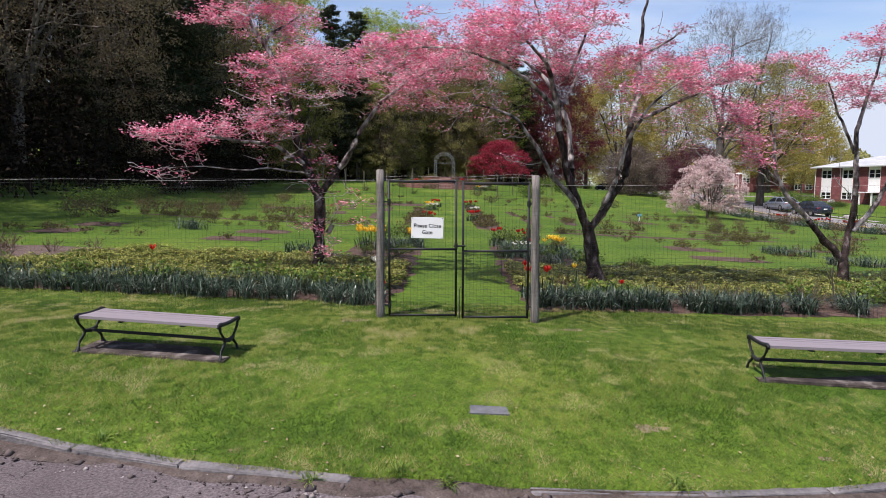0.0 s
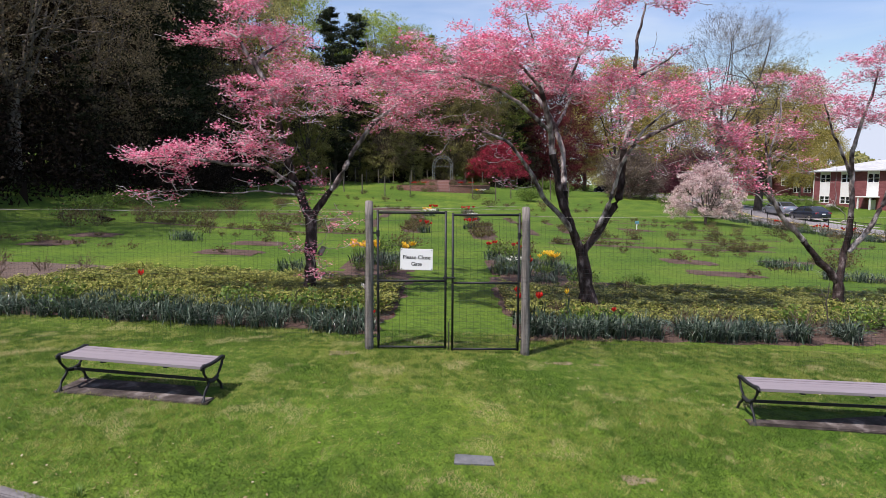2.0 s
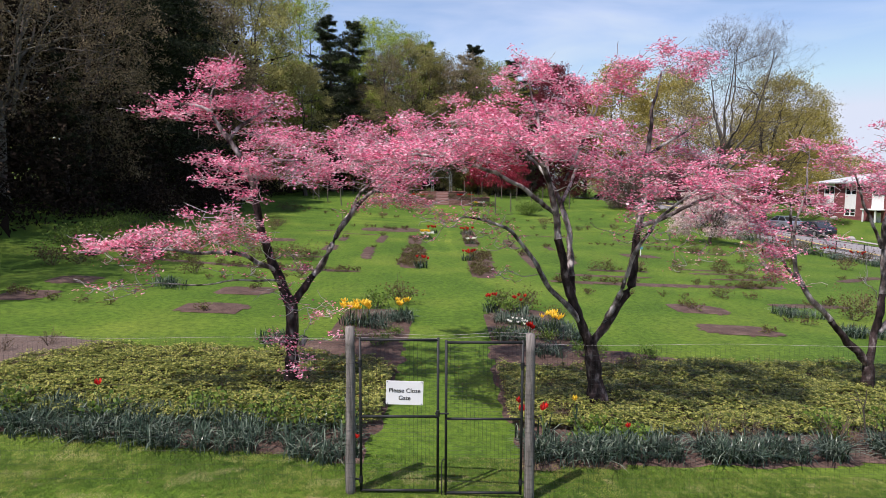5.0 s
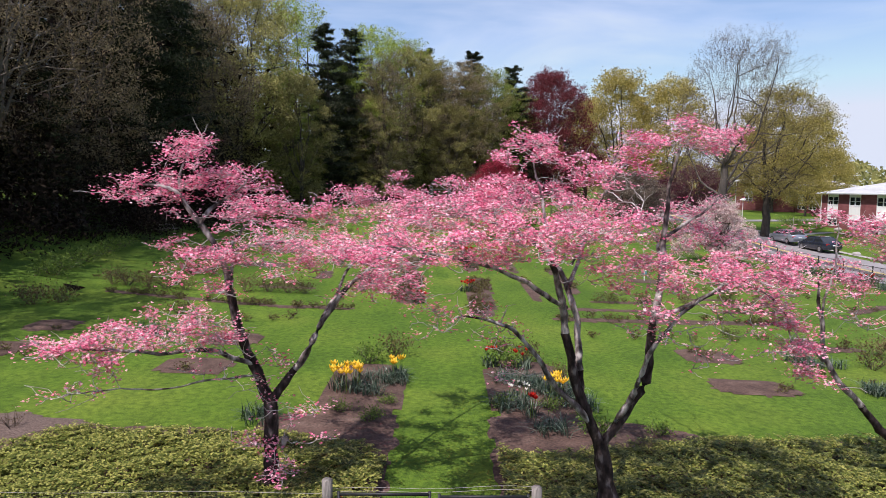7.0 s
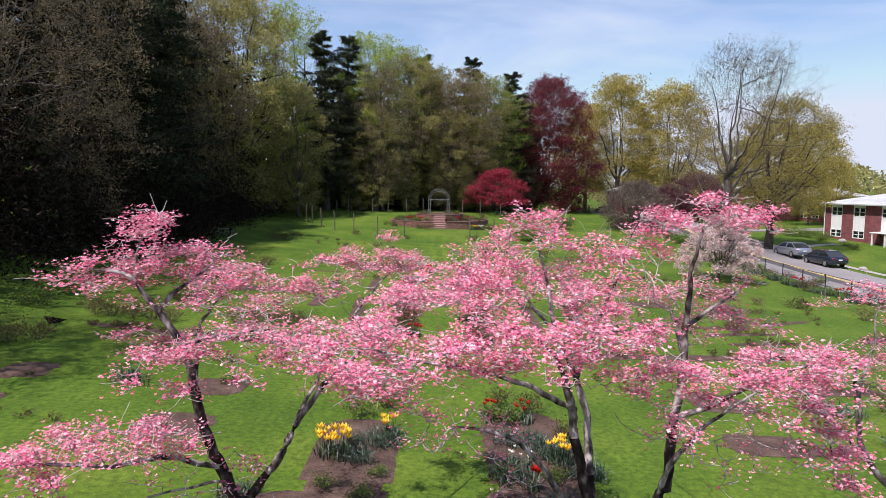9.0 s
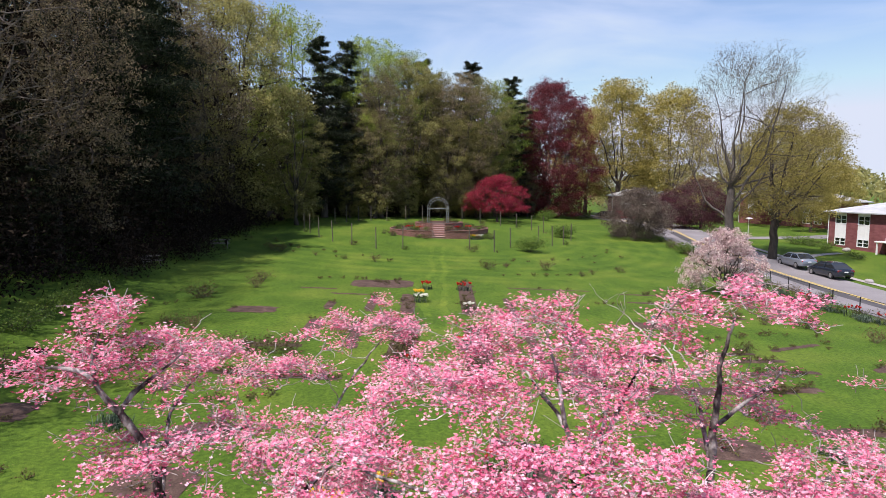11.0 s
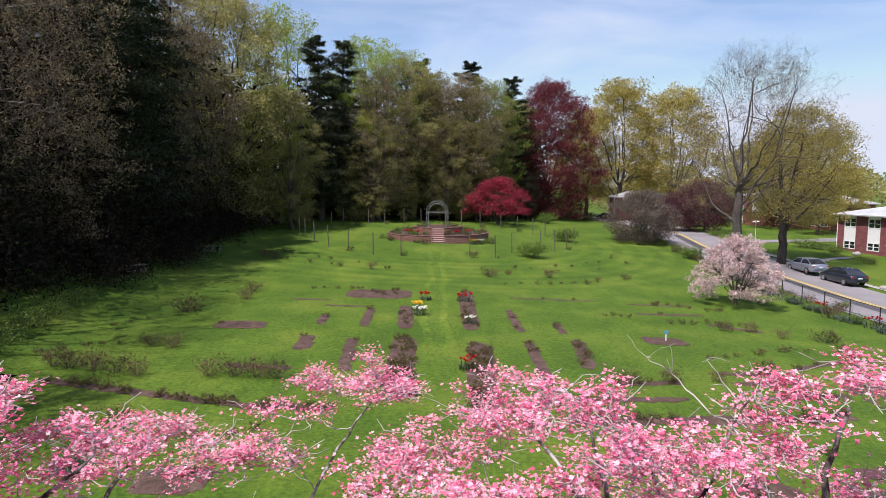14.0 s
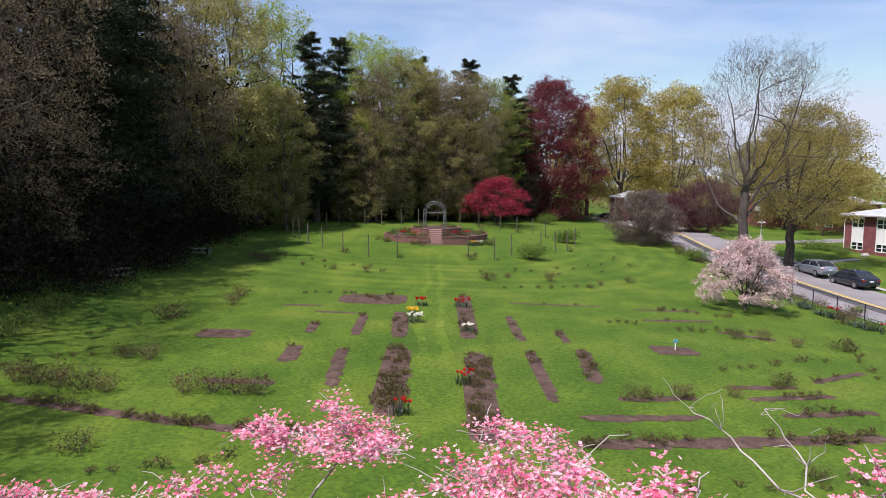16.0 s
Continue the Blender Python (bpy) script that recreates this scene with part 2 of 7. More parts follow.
M_WOODPOST = surface("weathered post", [(0.3, (0.11, 0.098, 0.088)), (0.7, (0.29, 0.262, 0.24))], scale=6, rough=0.9, bump=0.7, bump_scale=20, stretch=(3, 3, 0.35),
                     fine=[(0.3, (0.45,) * 3), (0.6, (1.1,) * 3)], fine_scale=14, fine_mix=0.7)
M_BLACKIRON = surface("black painted iron", [(0.3, (0.010, 0.011, 0.012)), (0.7, (0.022, 0.023, 0.025))], scale=20, rough=0.55, spec=0.3)
M_WIRE = surface("dark wire", [(0.3, (0.02, 0.022, 0.02)), (0.7, (0.05, 0.052, 0.05))], scale=20, rough=0.5)
M_SEAT = surface("grey plastic plank", [(0.3, (0.20, 0.172, 0.185)), (0.7, (0.26, 0.228, 0.245))], scale=3, rough=0.65, stretch=(0.3, 6, 6), fine=[(0.4, (0.9,) * 3), (0.6, (1.05,) * 3)], fine_scale=30)
M_WHITE = surface("white paint", [(0.3, (0.74, 0.74, 0.74)), (0.7, (0.82, 0.82, 0.81))], scale=3, rough=0.55)
M_INK = surface("black ink", [(0.3, (0.02,) * 3), (0.7, (0.03,) * 3)], rough=0.7)
M_BRICK = surface("red brick", [(0.0, (0.17, 0.085, 0.072)), (0.5, (0.235, 0.115, 0.095)), (1.0, (0.32, 0.17, 0.14))], by="island", rough=0.9, bump=0.3)
M_MORTAR = surface("mortar", [(0.3, (0.30, 0.24, 0.21)), (0.7, (0.40, 0.33, 0.29))], scale=8, rough=0.95)
M_PETAL = leafy("dogwood bract", [(0.0, (0.57, 0.075, 0.175)), (0.38, (0.785, 0.228, 0.365)), (0.75, (0.87, 0.41, 0.535)), (1.0, (0.92, 0.64, 0.705))], 0.26, 0.7, 0.03, 0.1)
M_COVER = leafy("ground cover leaf", [(0.0, (0.05, 0.078, 0.015)), (0.5, (0.165, 0.185, 0.036)), (1.0, (0.40, 0.39, 0.11))], 0.25, 0.45, 0.0)
M_STRAP = leafy("strap leaf", [(0.0, (0.016, 0.034, 0.020)), (0.6, (0.044, 0.074, 0.048)), (1.0, (0.19, 0.23, 0.17))], 0.2, 0.28, 0.1)
M_SHRUB = leafy("shrub leaf", [(0.0, (0.05, 0.10, 0.015)), (0.6, (0.12, 0.20, 0.03)), (1.0, (0.23, 0.30, 0.06))], 0.3, 0.5, 0.15)
M_ROSE = leafy("young rose leaf", [(0.0, (0.085, 0.045, 0.028)), (0.5, (0.11, 0.085, 0.03)), (1.0, (0.14, 0.17, 0.04))], 0.3, 0.5, 0.2)
M_DRY = leafy("dry stems", [(0.0, (0.075, 0.048, 0.026)), (0.6, (0.13, 0.088, 0.045)), (1.0, (0.22, 0.165, 0.095))], 0.2, 0.8, 0.15, 0.1)
M_FRESH = leafy("fresh leaf", [(0.0, (0.16, 0.23, 0.03)), (0.5, (0.28, 0.36, 0.05)), (1.0, (0.42, 0.48, 0.10))], 0.45, 0.6, 0.2)
M_OAKBUD = leafy("oak buds", [(0.0, (0.12, 0.088, 0.055)), (0.5, (0.215, 0.165, 0.10)), (1.0, (0.36, 0.29, 0.175))], 0.35, 0.8, 0.1, 0.05)
M_OLIVE = leafy("budding olive leaf", [(0.0, (0.165, 0.150, 0.054)), (0.5, (0.285, 0.262, 0.092)), (1.0, (0.42, 0.395, 0.155))], 0.48, 0.75, 0.3, 0.08)
M_BROWNBUD = leafy("brown buds", [(0.0, (0.15, 0.115, 0.072)), (0.5, (0.225, 0.178, 0.110)), (1.0, (0.32, 0.265, 0.165))], 0.35, 0.8, 0.2, 0.05)
M_CRAB = leafy("grey-brown young leaf", [(0.0, (0.105, 0.080, 0.066)), (0.5, (0.165, 0.128, 0.105)), (1.0, (0.25, 0.205, 0.165))], 0.3, 0.8, 0.05, 0.1)
M_YELLOW = leafy("yellow green leaf", [(0.0, (0.23, 0.19, 0.05)), (0.5, (0.40, 0.335, 0.092)), (1.0, (0.55, 0.47, 0.165))], 0.42, 0.8, 0.12, 0.1)
M_PINE = leafy("pine needles", [(0.0, (0.014, 0.020, 0.012)), (0.6, (0.034, 0.042, 0.024)), (1.0, (0.080, 0.090, 0.052))], 0.1, 0.8, 0.25, 0.05)
# Near-black leaf: the shade inside the wood is put into the colour.
M_UNDER_SHADE = leafy("shade-dark undergrowth leaf", [(0.0, (0.010, 0.007, 0.006)), (0.6, (0.022, 0.016, 0.013)), (1.0, (0.055, 0.042, 0.031))], 0.2, 0.9, 0.1, 0.02)
M_BEECH = leafy("copper beech leaf", [(0.0, (0.10, 0.014, 0.020)), (0.6, (0.17, 0.025, 0.034)), (1.0, (0.26, 0.06, 0.065))], 0.3, 0.5, 0.1)
M_MAPLE = leafy("red maple leaf", [(0.0, (0.18, 0.012, 0.03)), (0.6, (0.33, 0.022, 0.052)), (1.0, (0.48, 0.07, 0.10))], 0.35, 0.5, 0.05)
M_PLUM = leafy("purple plum leaf", [(0.0, (0.055, 0.014, 0.024)), (0.6, (0.10, 0.026, 0.042)), (1.0, (0.17, 0.06, 0.075))], 0.25, 0.5, 0.05)
M_MAGNOLIA = leafy("magnolia petal", [(0.0, (0.42, 0.25, 0.26)), (0.5, (0.66, 0.48, 0.47)), (1.0, (0.86, 0.75, 0.71))], 0.3, 0.7, 0.05, 0.1)
M_RED = leafy("red petal", [(0.0, (0.45, 0.012, 0.012)), (1.0, (0.72, 0.035, 0.02))], 0.3, 0.4, 0.0)
M_GOLD = leafy("yellow petal", [(0.0, (0.75, 0.42, 0.015)), (1.0, (0.90, 0.66, 0.06))], 0.3, 0.5, 0.0)
M_CREAM = leafy("white petal", [(0.0, (0.74, 0.72, 0.60)), (1.0, (0.88, 0.87, 0.82))], 0.3, 0.5, 0.0)



def dry_patches(m, scale, tint, lo=0.45, hi=0.72):
    """Turns leaves of a material paler where a coarse noise is high."""
    n, l = m.node_tree.nodes, m.node_tree.links
    no, mr, mx = n.new("ShaderNodeTexNoise"), n.new("ShaderNodeMapRange"), n.new("ShaderNodeMix")
    no.inputs["Scale"].default_value, no.inputs["Detail"].default_value = scale, 4.0
    l.new(n.new("ShaderNodeTexCoord").outputs["Object"], no.inputs["Vector"])
    l.new(no.outputs["Fac"], mr.inputs["Value"])
    mr.inputs["From Min"].default_value, mr.inputs["From Max"].default_value = lo, hi
    mx.data_type = "RGBA"
    mx.inputs["B"].default_value = (*tint, 1)
    hs = next(q for q in n if q.bl_idname == "ShaderNodeHueSaturation")
    old = hs.inputs["Color"].links[0].from_socket
    l.new(mr.outputs["Result"], mx.inputs["Factor"])
    l.new(old, mx.inputs["A"])
    l.new(mx.outputs["Result"], hs.inputs["Color"])


dry_patches(M_BLADE, 0.9, (0.31, 0.32, 0.085), 0.48, 0.58)
dry_patches(M_BLADE, 0.7, (0.055, 0.115, 0.013), 0.52, 0.60)
dry_patches(M_BLADE, 6.5, (0.075, 0.130, 0.018), 0.52, 0.58)
dry_patches(M_BLADE, 4.0, (0.38, 0.37, 0.125), 0.56, 0.62)
dry_patches(M_BLADE, 1.7, (0.50, 0.43, 0.21), 0.57, 0.64)

# ---- helpers of this place ----


BASE = ((3.0, -0.62), (5.0, -0.38), (5.8, -0.25), (6.9, -0.07), (9.0, 0.0), (12.0, 0.06), (20.0, 0.0), (30.0, 0.05), (45.0, 0.15), (55.0, 0.35), (67.0, 0.75), (73.0, 1.25), (82.0, 1.6), (90.0, 2.0), (100.0, 2.3), (130.0, 2.5), (400.0, 4.0))
BASE_Y, BASE_Z = np.array([a for a, _ in BASE]), np.array([b for _, b in BASE])


def hill(x, y):
    """Height of the ground: works on numbers and arrays."""
    x, y = np.asarray(x, float), np.asarray(y, float)
    z = np.interp(y, BASE_Y, BASE_Z) - np.where(x > 0, 0.05 * np.minimum(x, 36), (0.012 + 0.018 * np.clip((y - 9) / 5, 0, 1)) * np.maximum(x, -15))
    left = np.maximum(-17 - x - np.maximum(0, 0.1 * (y - 40)), 0)
    z = z + np.minimum(left * 0.16, 9) * np.clip((y - 6) / 12, 0, 1)
    z = z + 0.03 * np.sin(x * 0.35 + 1.1) * np.sin(y * 0.27) * np.clip((y - 9) / 8, 0, 1)
    return z


def gz(x, y):
    return float(hill(x, y))


def mesh_object(name, verts, faces, material, parent=None, label="", smooth=False):
    """verts: n x 3, faces: an m x k array or a list of tuples."""
    me = bpy.data.meshes.new(name)
    verts = np.asarray(verts, dtype=np.float32)
    if isinstance(faces, np.ndarray):
        k = faces.shape[1]
        me.vertices.add(len(verts))
        me.vertices.foreach_set("co", verts.ravel())
        me.loops.add(faces.size)
        me.loops.foreach_set("vertex_index", faces.astype(np.int32).ravel())
        me.polygons.add(len(faces))
        me.polygons.foreach_set("loop_start", np.arange(0, faces.size, k, dtype=np.int32))
        me.polygons.foreach_set("loop_total", np.full(len(faces), k, dtype=np.int32))
        me.update(calc_edges=True)
    else:
        me.from_pydata([tuple(v) for v in verts.tolist()], [], faces)
    if smooth:
        me.polygons.foreach_set("use_smooth", np.ones(len(me.polygons), dtype=bool))
    me.materials.append(material)
    ob = new(name, me)
    if parent is not None:
        ob.parent = parent
    if label:
        ob["label"] = label
    return ob


def part(name, bm, material, parent, label="", smooth=False):
    me = bpy.data.meshes.new(name)
    bmesh.ops.recalc_face_normals(bm, faces=bm.faces)
    bm.to_mesh(me)
    bm.free()
    me.materials.append(material)
    if smooth:
        for p in me.polygons:
            p.use_smooth = True
    ob = new(name, me)
    if parent is not None:
        ob.parent = parent
    if label:
        ob["label"] = label
    return ob


def box(bm, c, s, bevel=0.0, rz=0.0):
    """A box about c with sides s, added to bm."""
    geo = bmesh.ops.create_cube(bm, size=1.0, matrix=pose(*c, 0, 0, rz) @ Matrix.Diagonal((*s, 1)))
    if bevel:
        edges = list({e for v in geo["verts"] for e in v.link_edges})
        bmesh.ops.bevel(bm, geom=edges, offset=bevel, segments=2, affect="EDGES", profile=0.5)
    return bm


def boxes(*items):
    bm = bmesh.new()
    for it in items:
        box(bm, *it)
    return bm


def rod(bm, a, b, r, r2=None, n=8):
    a, b = Vector(a), Vector(b)
    d = b - a
    m = Matrix.Translation((a + b) / 2) @ d.to_track_quat("Z", "Y").to_matrix().to_4x4()
    bmesh.ops.create_cone(bm, cap_ends=True, segments=n, radius1=r, radius2=r if r2 is None else r2, depth=d.length, matrix=m)
    return bm


def thing(name, label, category, at=(0, 0, 0), rz=0.0, group="", kind=""):
    e = new(name)
    e.empty_display_size = 0.2
    e.matrix_basis = pose(*at, 0, 0, rz)
    return tagged(e, label, category, group, kind)


class Tubes:
    """Tapered tubes along polylines, gathered into one mesh."""

    def __init__(self):
        self.v, self.f, self.n = [], [], 0

    def add(self, pts, radii, sides=5):
        pts = np.asarray(pts, float)
        d = np.gradient(pts, axis=0)
        d /= np.linalg.norm(d, axis=1)[:, None] + 1e-9
        ref = np.where(np.abs(d[:, 2:3]) > 0.9, np.array([[1.0, 0, 0]]), np.array([[0, 0, 1.0]]))
        u = np.cross(d, ref)
        u /= np.linalg.norm(u, axis=1)[:, None] + 1e-9
        w = np.cross(d, u)
        a = np.arange(sides) * 2 * math.pi / sides
        ring = pts[:, None, :] + np.asarray(radii, float)[:, None, None] * (np.cos(a)[None, :, None] * u[:, None, :] + np.sin(a)[None, :, None] * w[:, None, :])
        self.v.append(ring.reshape(-1, 3))
        k = len(pts)
        i, j = np.meshgrid(np.arange(k - 1), np.arange(sides), indexing="ij")
        p, q = self.n + i * sides + j, self.n + i * sides + (j + 1) % sides
        self.f.append(np.stack([p, q, q + sides, p + sides], -1).reshape(-1, 4))
        self.n += k * sides

    def mesh(self, name, material, parent=None, label="", smooth=True):
        return mesh_object(name, np.concatenate(self.v), np.concatenate(self.f), material, parent, label, smooth)


def leaf_quads(rng, centers, size, aspect=0.6, up=0.0, jitter=0.35):
    """One folded-flat diamond a centre; up: 0 any way, 1 lying flat. Returns verts, faces."""
    n = len(centers)
    nor = rng.normal(size=(n, 3))
    nor /= np.linalg.norm(nor, axis=1)[:, None]
    nor = nor * (1 - up) + np.array([0, 0, 1.0]) * up
    nor /= np.linalg.norm(nor, axis=1)[:, None]
    t = np.cross(nor, rng.normal(size=(n, 3)))
    t /= np.linalg.norm(t, axis=1)[:, None]
    b = np.cross(nor, t)
    s = size * (1 + jitter * rng.uniform(-1, 1, size=(n, 1)))
    v = np.stack([centers - t * s * 0.5, centers + b * s * 0.5 * aspect + t * s * 0.05, centers + t * s * 0.5, centers - b * s * 0.5 * aspect + t * s * 0.05], 1)
    return v.reshape(-1, 3), np.arange(4 * n).reshape(n, 4)


def leaf_tris(rng, centers, size, aspect=0.6, up=0.0):
    """As leaf_quads, but one pointed triangle a leaf, for trees that stand far off."""
    v, f = leaf_quads(rng, centers, size, aspect, up)
    return v.reshape(-1, 4, 3)[:, :3].reshape(-1, 3), np.arange(3 * len(f)).reshape(-1, 3)


def strap_leaves(rng, bases, length, width, lean=0.5):
    """Upright strap leaves that bend over: three quads each, tapering."""
    n = len(bases)
    a = rng.uniform(0, 2 * math.pi, n)
    out = np.stack([np.cos(a), np.sin(a), np.zeros(n)], 1)
    side = np.stack([-np.sin(a), np.cos(a), np.zeros(n)], 1)
    ln = length * rng.uniform(0.6, 1.15, (n, 1))
    k = lean * rng.uniform(0.15, 1.3, (n, 1))
    up = np.array([0, 0, 1.0])
    rows = []
    for s, w in ((0, 0.8), (0.45, 1.0), (0.8, 0.8), (1.0, 0.15)):
        c = bases + up * ln * (s - 0.45 * k * s ** 3) + out * ln * k * s ** 2
        rows += [c - side * width * w / 2, c + side * width * w / 2]
    v = np.stack(rows, 1)
    f = np.array([[0, 1, 3, 2], [2, 3, 5, 4], [4, 5, 7, 6]])
    return v.reshape(-1, 3), (np.arange(n)[:, None, None] * 8 + f[None]).reshape(-1, 4)


def bracts(rng, centers, size, tilt=0.33):
    """Four-bract flowers facing mostly up: four notched quads round one middle point."""
    n = len(centers)
    nor = rng.normal(size=(n, 3)) * tilt + np.array([0, 0, 1.0])
    nor /= np.linalg.norm(nor, axis=1)[:, None]
    t = np.cross(nor, rng.normal(size=(n, 3)))
    t /= np.linalg.norm(t, axis=1)[:, None]
    b = np.cross(nor, t)
    s = size * rng.uniform(0.7, 1.25, (n, 1)) * 0.5
    lift = nor * s * rng.uniform(0.1, 0.7, (n, 1))
    rows = [centers]
    for i in range(4):
        p, q = math.cos(i * math.pi / 2), math.sin(i * math.pi / 2)
        e, f = t * p + b * q, b * p - t * q
        rows += [centers + s * (0.62 * e + 0.44 * f) + lift * 0.5, centers + s * e * 1.0 + lift, centers + s * (0.62 * e - 0.44 * f) + lift * 0.5]
    v = np.stack(rows, 1)
    f = np.array([[0, 1 + 3 * i, 2 + 3 * i, 3 + 3 * i] for i in range(4)])
    return v.reshape(-1, 3), (np.arange(n)[:, None, None] * 13 + f[None]).reshape(-1, 4)


def wobble(rng, a, b, steps, amount):
    """A polyline from a to b, bent at random."""
    a, b = np.asarray(a, float), np.asarray(b, float)
    s = np.linspace(0, 1, steps + 1)[:, None]
    off = np.cumsum(rng.normal(size=(steps + 1, 3)), axis=0)
    off = off - off[0] - s * (off[-1] - off[0])
    return a + (b - a) * s + off * amount * np.linalg.norm(b - a) / steps

# ---- trees ----


def conifer(name, label, seed, height, radius, crown_from, leaf_mat, leaves, leaf, limbs, twigs, spread, twig_r=0.02):
    """A pine or hemlock at the origin: a straight trunk, tiers of level limbs, twigs and sprays of needles."""
    rng = np.random.default_rng(seed)
    top = thing(name, label, "tree")
    wood, tips, room = Tubes(), [], []
    tr = height * 0.017
    tp = wobble(rng, (0, 0, -0.3), (rng.normal() * 0.012 * height, rng.normal() * 0.02 * height, height * 0.97), 8, 0.10)
    ts = np.linspace(0, 1, 9)
    rad = tr * (1 - 0.85 * ts) + 0.02
    rad[0] *= 1.35
    wood.add(tp, rad, 7)
    for i in range(limbs):
        u = (i + rng.uniform(0, 1)) / limbs
        h = crown_from + (0.98 - crown_from) * u
        start = np.array([np.interp(min(h / 0.97, 1.0), ts, tp[:, c]) for c in range(3)])
        az = i * 2.4 + rng.uniform(-0.5, 0.5)
        reach, rise = radius * (1.04 - u) ** 0.55 * rng.uniform(0.5, 1.1), radius * rng.uniform(-0.08, 0.3)
        end = start + np.array([math.cos(az) * reach, math.sin(az) * reach, rise])
        pl = wobble(rng, start, end, 5, 0.22)
        wood.add(pl, np.linspace(tr * 0.2 * (1 - 0.6 * u) + 0.01, twig_r, 6), 5)
        for j in range(twigs):
            v = rng.uniform(0.15, 1.0)
            q = np.array([np.interp(v, np.linspace(0, 1, 6), pl[:, c]) for c in range(3)])
            d = rng.normal(size=3) * np.array([1, 1, 0.12]) + np.array([math.cos(az), math.sin(az), 0.0])
            d /= np.linalg.norm(d)
            tw = wobble(rng, q, q + d * reach * rng.uniform(0.25, 0.55), 3, 0.25)
            wood.add(tw, np.linspace(twig_r * 1.4, twig_r * 0.4, 4), 3)
            for w in np.linspace(0.35, 1.0, 4):
                tips.append(np.array([np.interp(w, np.linspace(0, 1, 4), tw[:, c]) for c in range(3)]))
                room.append(min(1.0, 0.25 + reach / radius))
    wood.mesh("trunk", M_TRUNK, top, "", True)
    tips, room = np.array(tips), np.array(room)
    idx = rng.integers(0, len(tips), leaves)
    c = tips[idx] + rng.normal(size=(leaves, 3)) * np.array([1, 1, 0.36]) * spread * room[idx][:, None]
    v, f = leaf_tris(rng, c, leaf, 0.4, 0.35)
    mesh_object("crown", v, f, leaf_mat, top)["kind"] = "stuff"
    return top


def broad_tree(name, label, seed, height, radius, base, fork, profile, leaf_mat, bark, leaves=20000, leaf=0.2, limbs=7, lobes=26, lobe=0.3, tips=600,
               trunk_r=0.3, twig_r=0.02, flat=0.6, lean=(0.0, 0.0), cluster=0.3, off=(0.0, 0.0), fill=0.35, category="tree", sway=0.16, leaf_up=0.1):
    """A broadleaf tree: a trunk that forks into limbs, twigs grown to points inside billows of the crown, and leaves in small clusters.
    profile: (part of the crown's height, part of radius); base: where the crown starts; fork: where the trunk forks; both parts of height."""
    rng = np.random.default_rng(seed)
    top = thing(name, label, category)
    wood = Tubes()
    hx, hy = off
    fx, fy, fz = lean[0] * fork * height, lean[1] * fork * height, fork * height
    tp = wobble(rng, (0, 0, -0.3), (fx, fy, fz), 7, 0.10)
    wood.add(tp, np.array([1.45, 1.1, 1.0, 0.96, 0.93, 0.9, 0.86, 0.8]) * trunk_r, 9)
    pu, pr = [a for a, _ in profile], [b for _, b in profile]
    z0, zh = base * height, (1 - base) * height

    def spot(u, az, q):
        r = radius * float(np.interp(u, pu, pr)) * q
        s = 0.35 + 0.65 * u
        return np.array([hx * s + fx + r * math.cos(az), hy * s + fy + r * math.sin(az), z0 + zh * u])

    nodes, rads = [], []

    def grow(a, b, r0, r1, steps, amount, sides):
        pl = wobble(rng, a, b, steps, amount)
        dz = (b[2] - a[2]) * 0.18
        bow = np.sin(math.pi * np.linspace(0, 1, steps + 1))
        pl[:, 2] -= bow * abs(dz) * 0.6
        rr = np.linspace(r0, r1, steps + 1)
        wood.add(pl, rr, sides)
        nodes.append(pl[1:])
        rads.append(rr[1:])
        return pl

    for i in range(limbs):
        u = 0.30 + 0.66 * (i + rng.uniform(0, 0.6)) / limbs
        e = spot(min(u, 0.97), i * 2.4 + rng.uniform(-0.4, 0.4), rng.uniform(0.35, 0.75) * (1.0 if i < limbs - 1 else 0.15))
        s = tp[rng.integers(4, 8)] if i % 3 else tp[7]
        main = grow(s, e, trunk_r * rng.uniform(0.28, 0.44), twig_r * 1.8, 9, sway, 7)
        for j in range(4):
            g = main[rng.integers(2, 8)]
            e2 = spot(rng.uniform(0.15, 0.95), math.atan2(g[1] - fy, g[0] - fx) + rng.normal() * 0.7, rng.uniform(0.55, 0.95))
            if np.linalg.norm(e2 - g) < 0.75 * radius:
                grow(g, e2, max(trunk_r * 0.12, twig_r * 2), twig_r * 1.4, 6, sway * 1.1, 5)
    nodes, rads = np.concatenate(nodes), np.concatenate(rads)
    cen, cr = [], []
    for i in range(lobes):
        u = (i + rng.uniform(0, 1)) / lobes
        q = math.sqrt(rng.uniform(fill, 1.0)) * 0.92
        cen.append(spot(u, i * 2.4 + rng.uniform(-0.5, 0.5), q))
        cr.append(lobe * radius * rng.uniform(0.7, 1.25))
    cen, cr = np.array(cen), np.array(cr)
    k = rng.integers(0, lobes, tips)
    d = rng.normal(size=(tips, 3))
    d /= np.linalg.norm(d, axis=1)[:, None]
    pts = cen[k] + d * cr[k][:, None] * rng.uniform(0.05, 1.0, (tips, 1)) ** 0.45 * np.array([1, 1, flat])
    for i in range(0, tips, 9):
        pts[i] = spot(rng.uniform(0, 1), rng.uniform(0, 2 * math.pi), math.sqrt(rng.uniform(0.1, 1)))
    order = np.argsort(np.linalg.norm(pts - tp[7], axis=1) + rng.uniform(0, 0.3 * radius, tips))
    depth = np.linalg.norm(nodes - tp[7], axis=1)
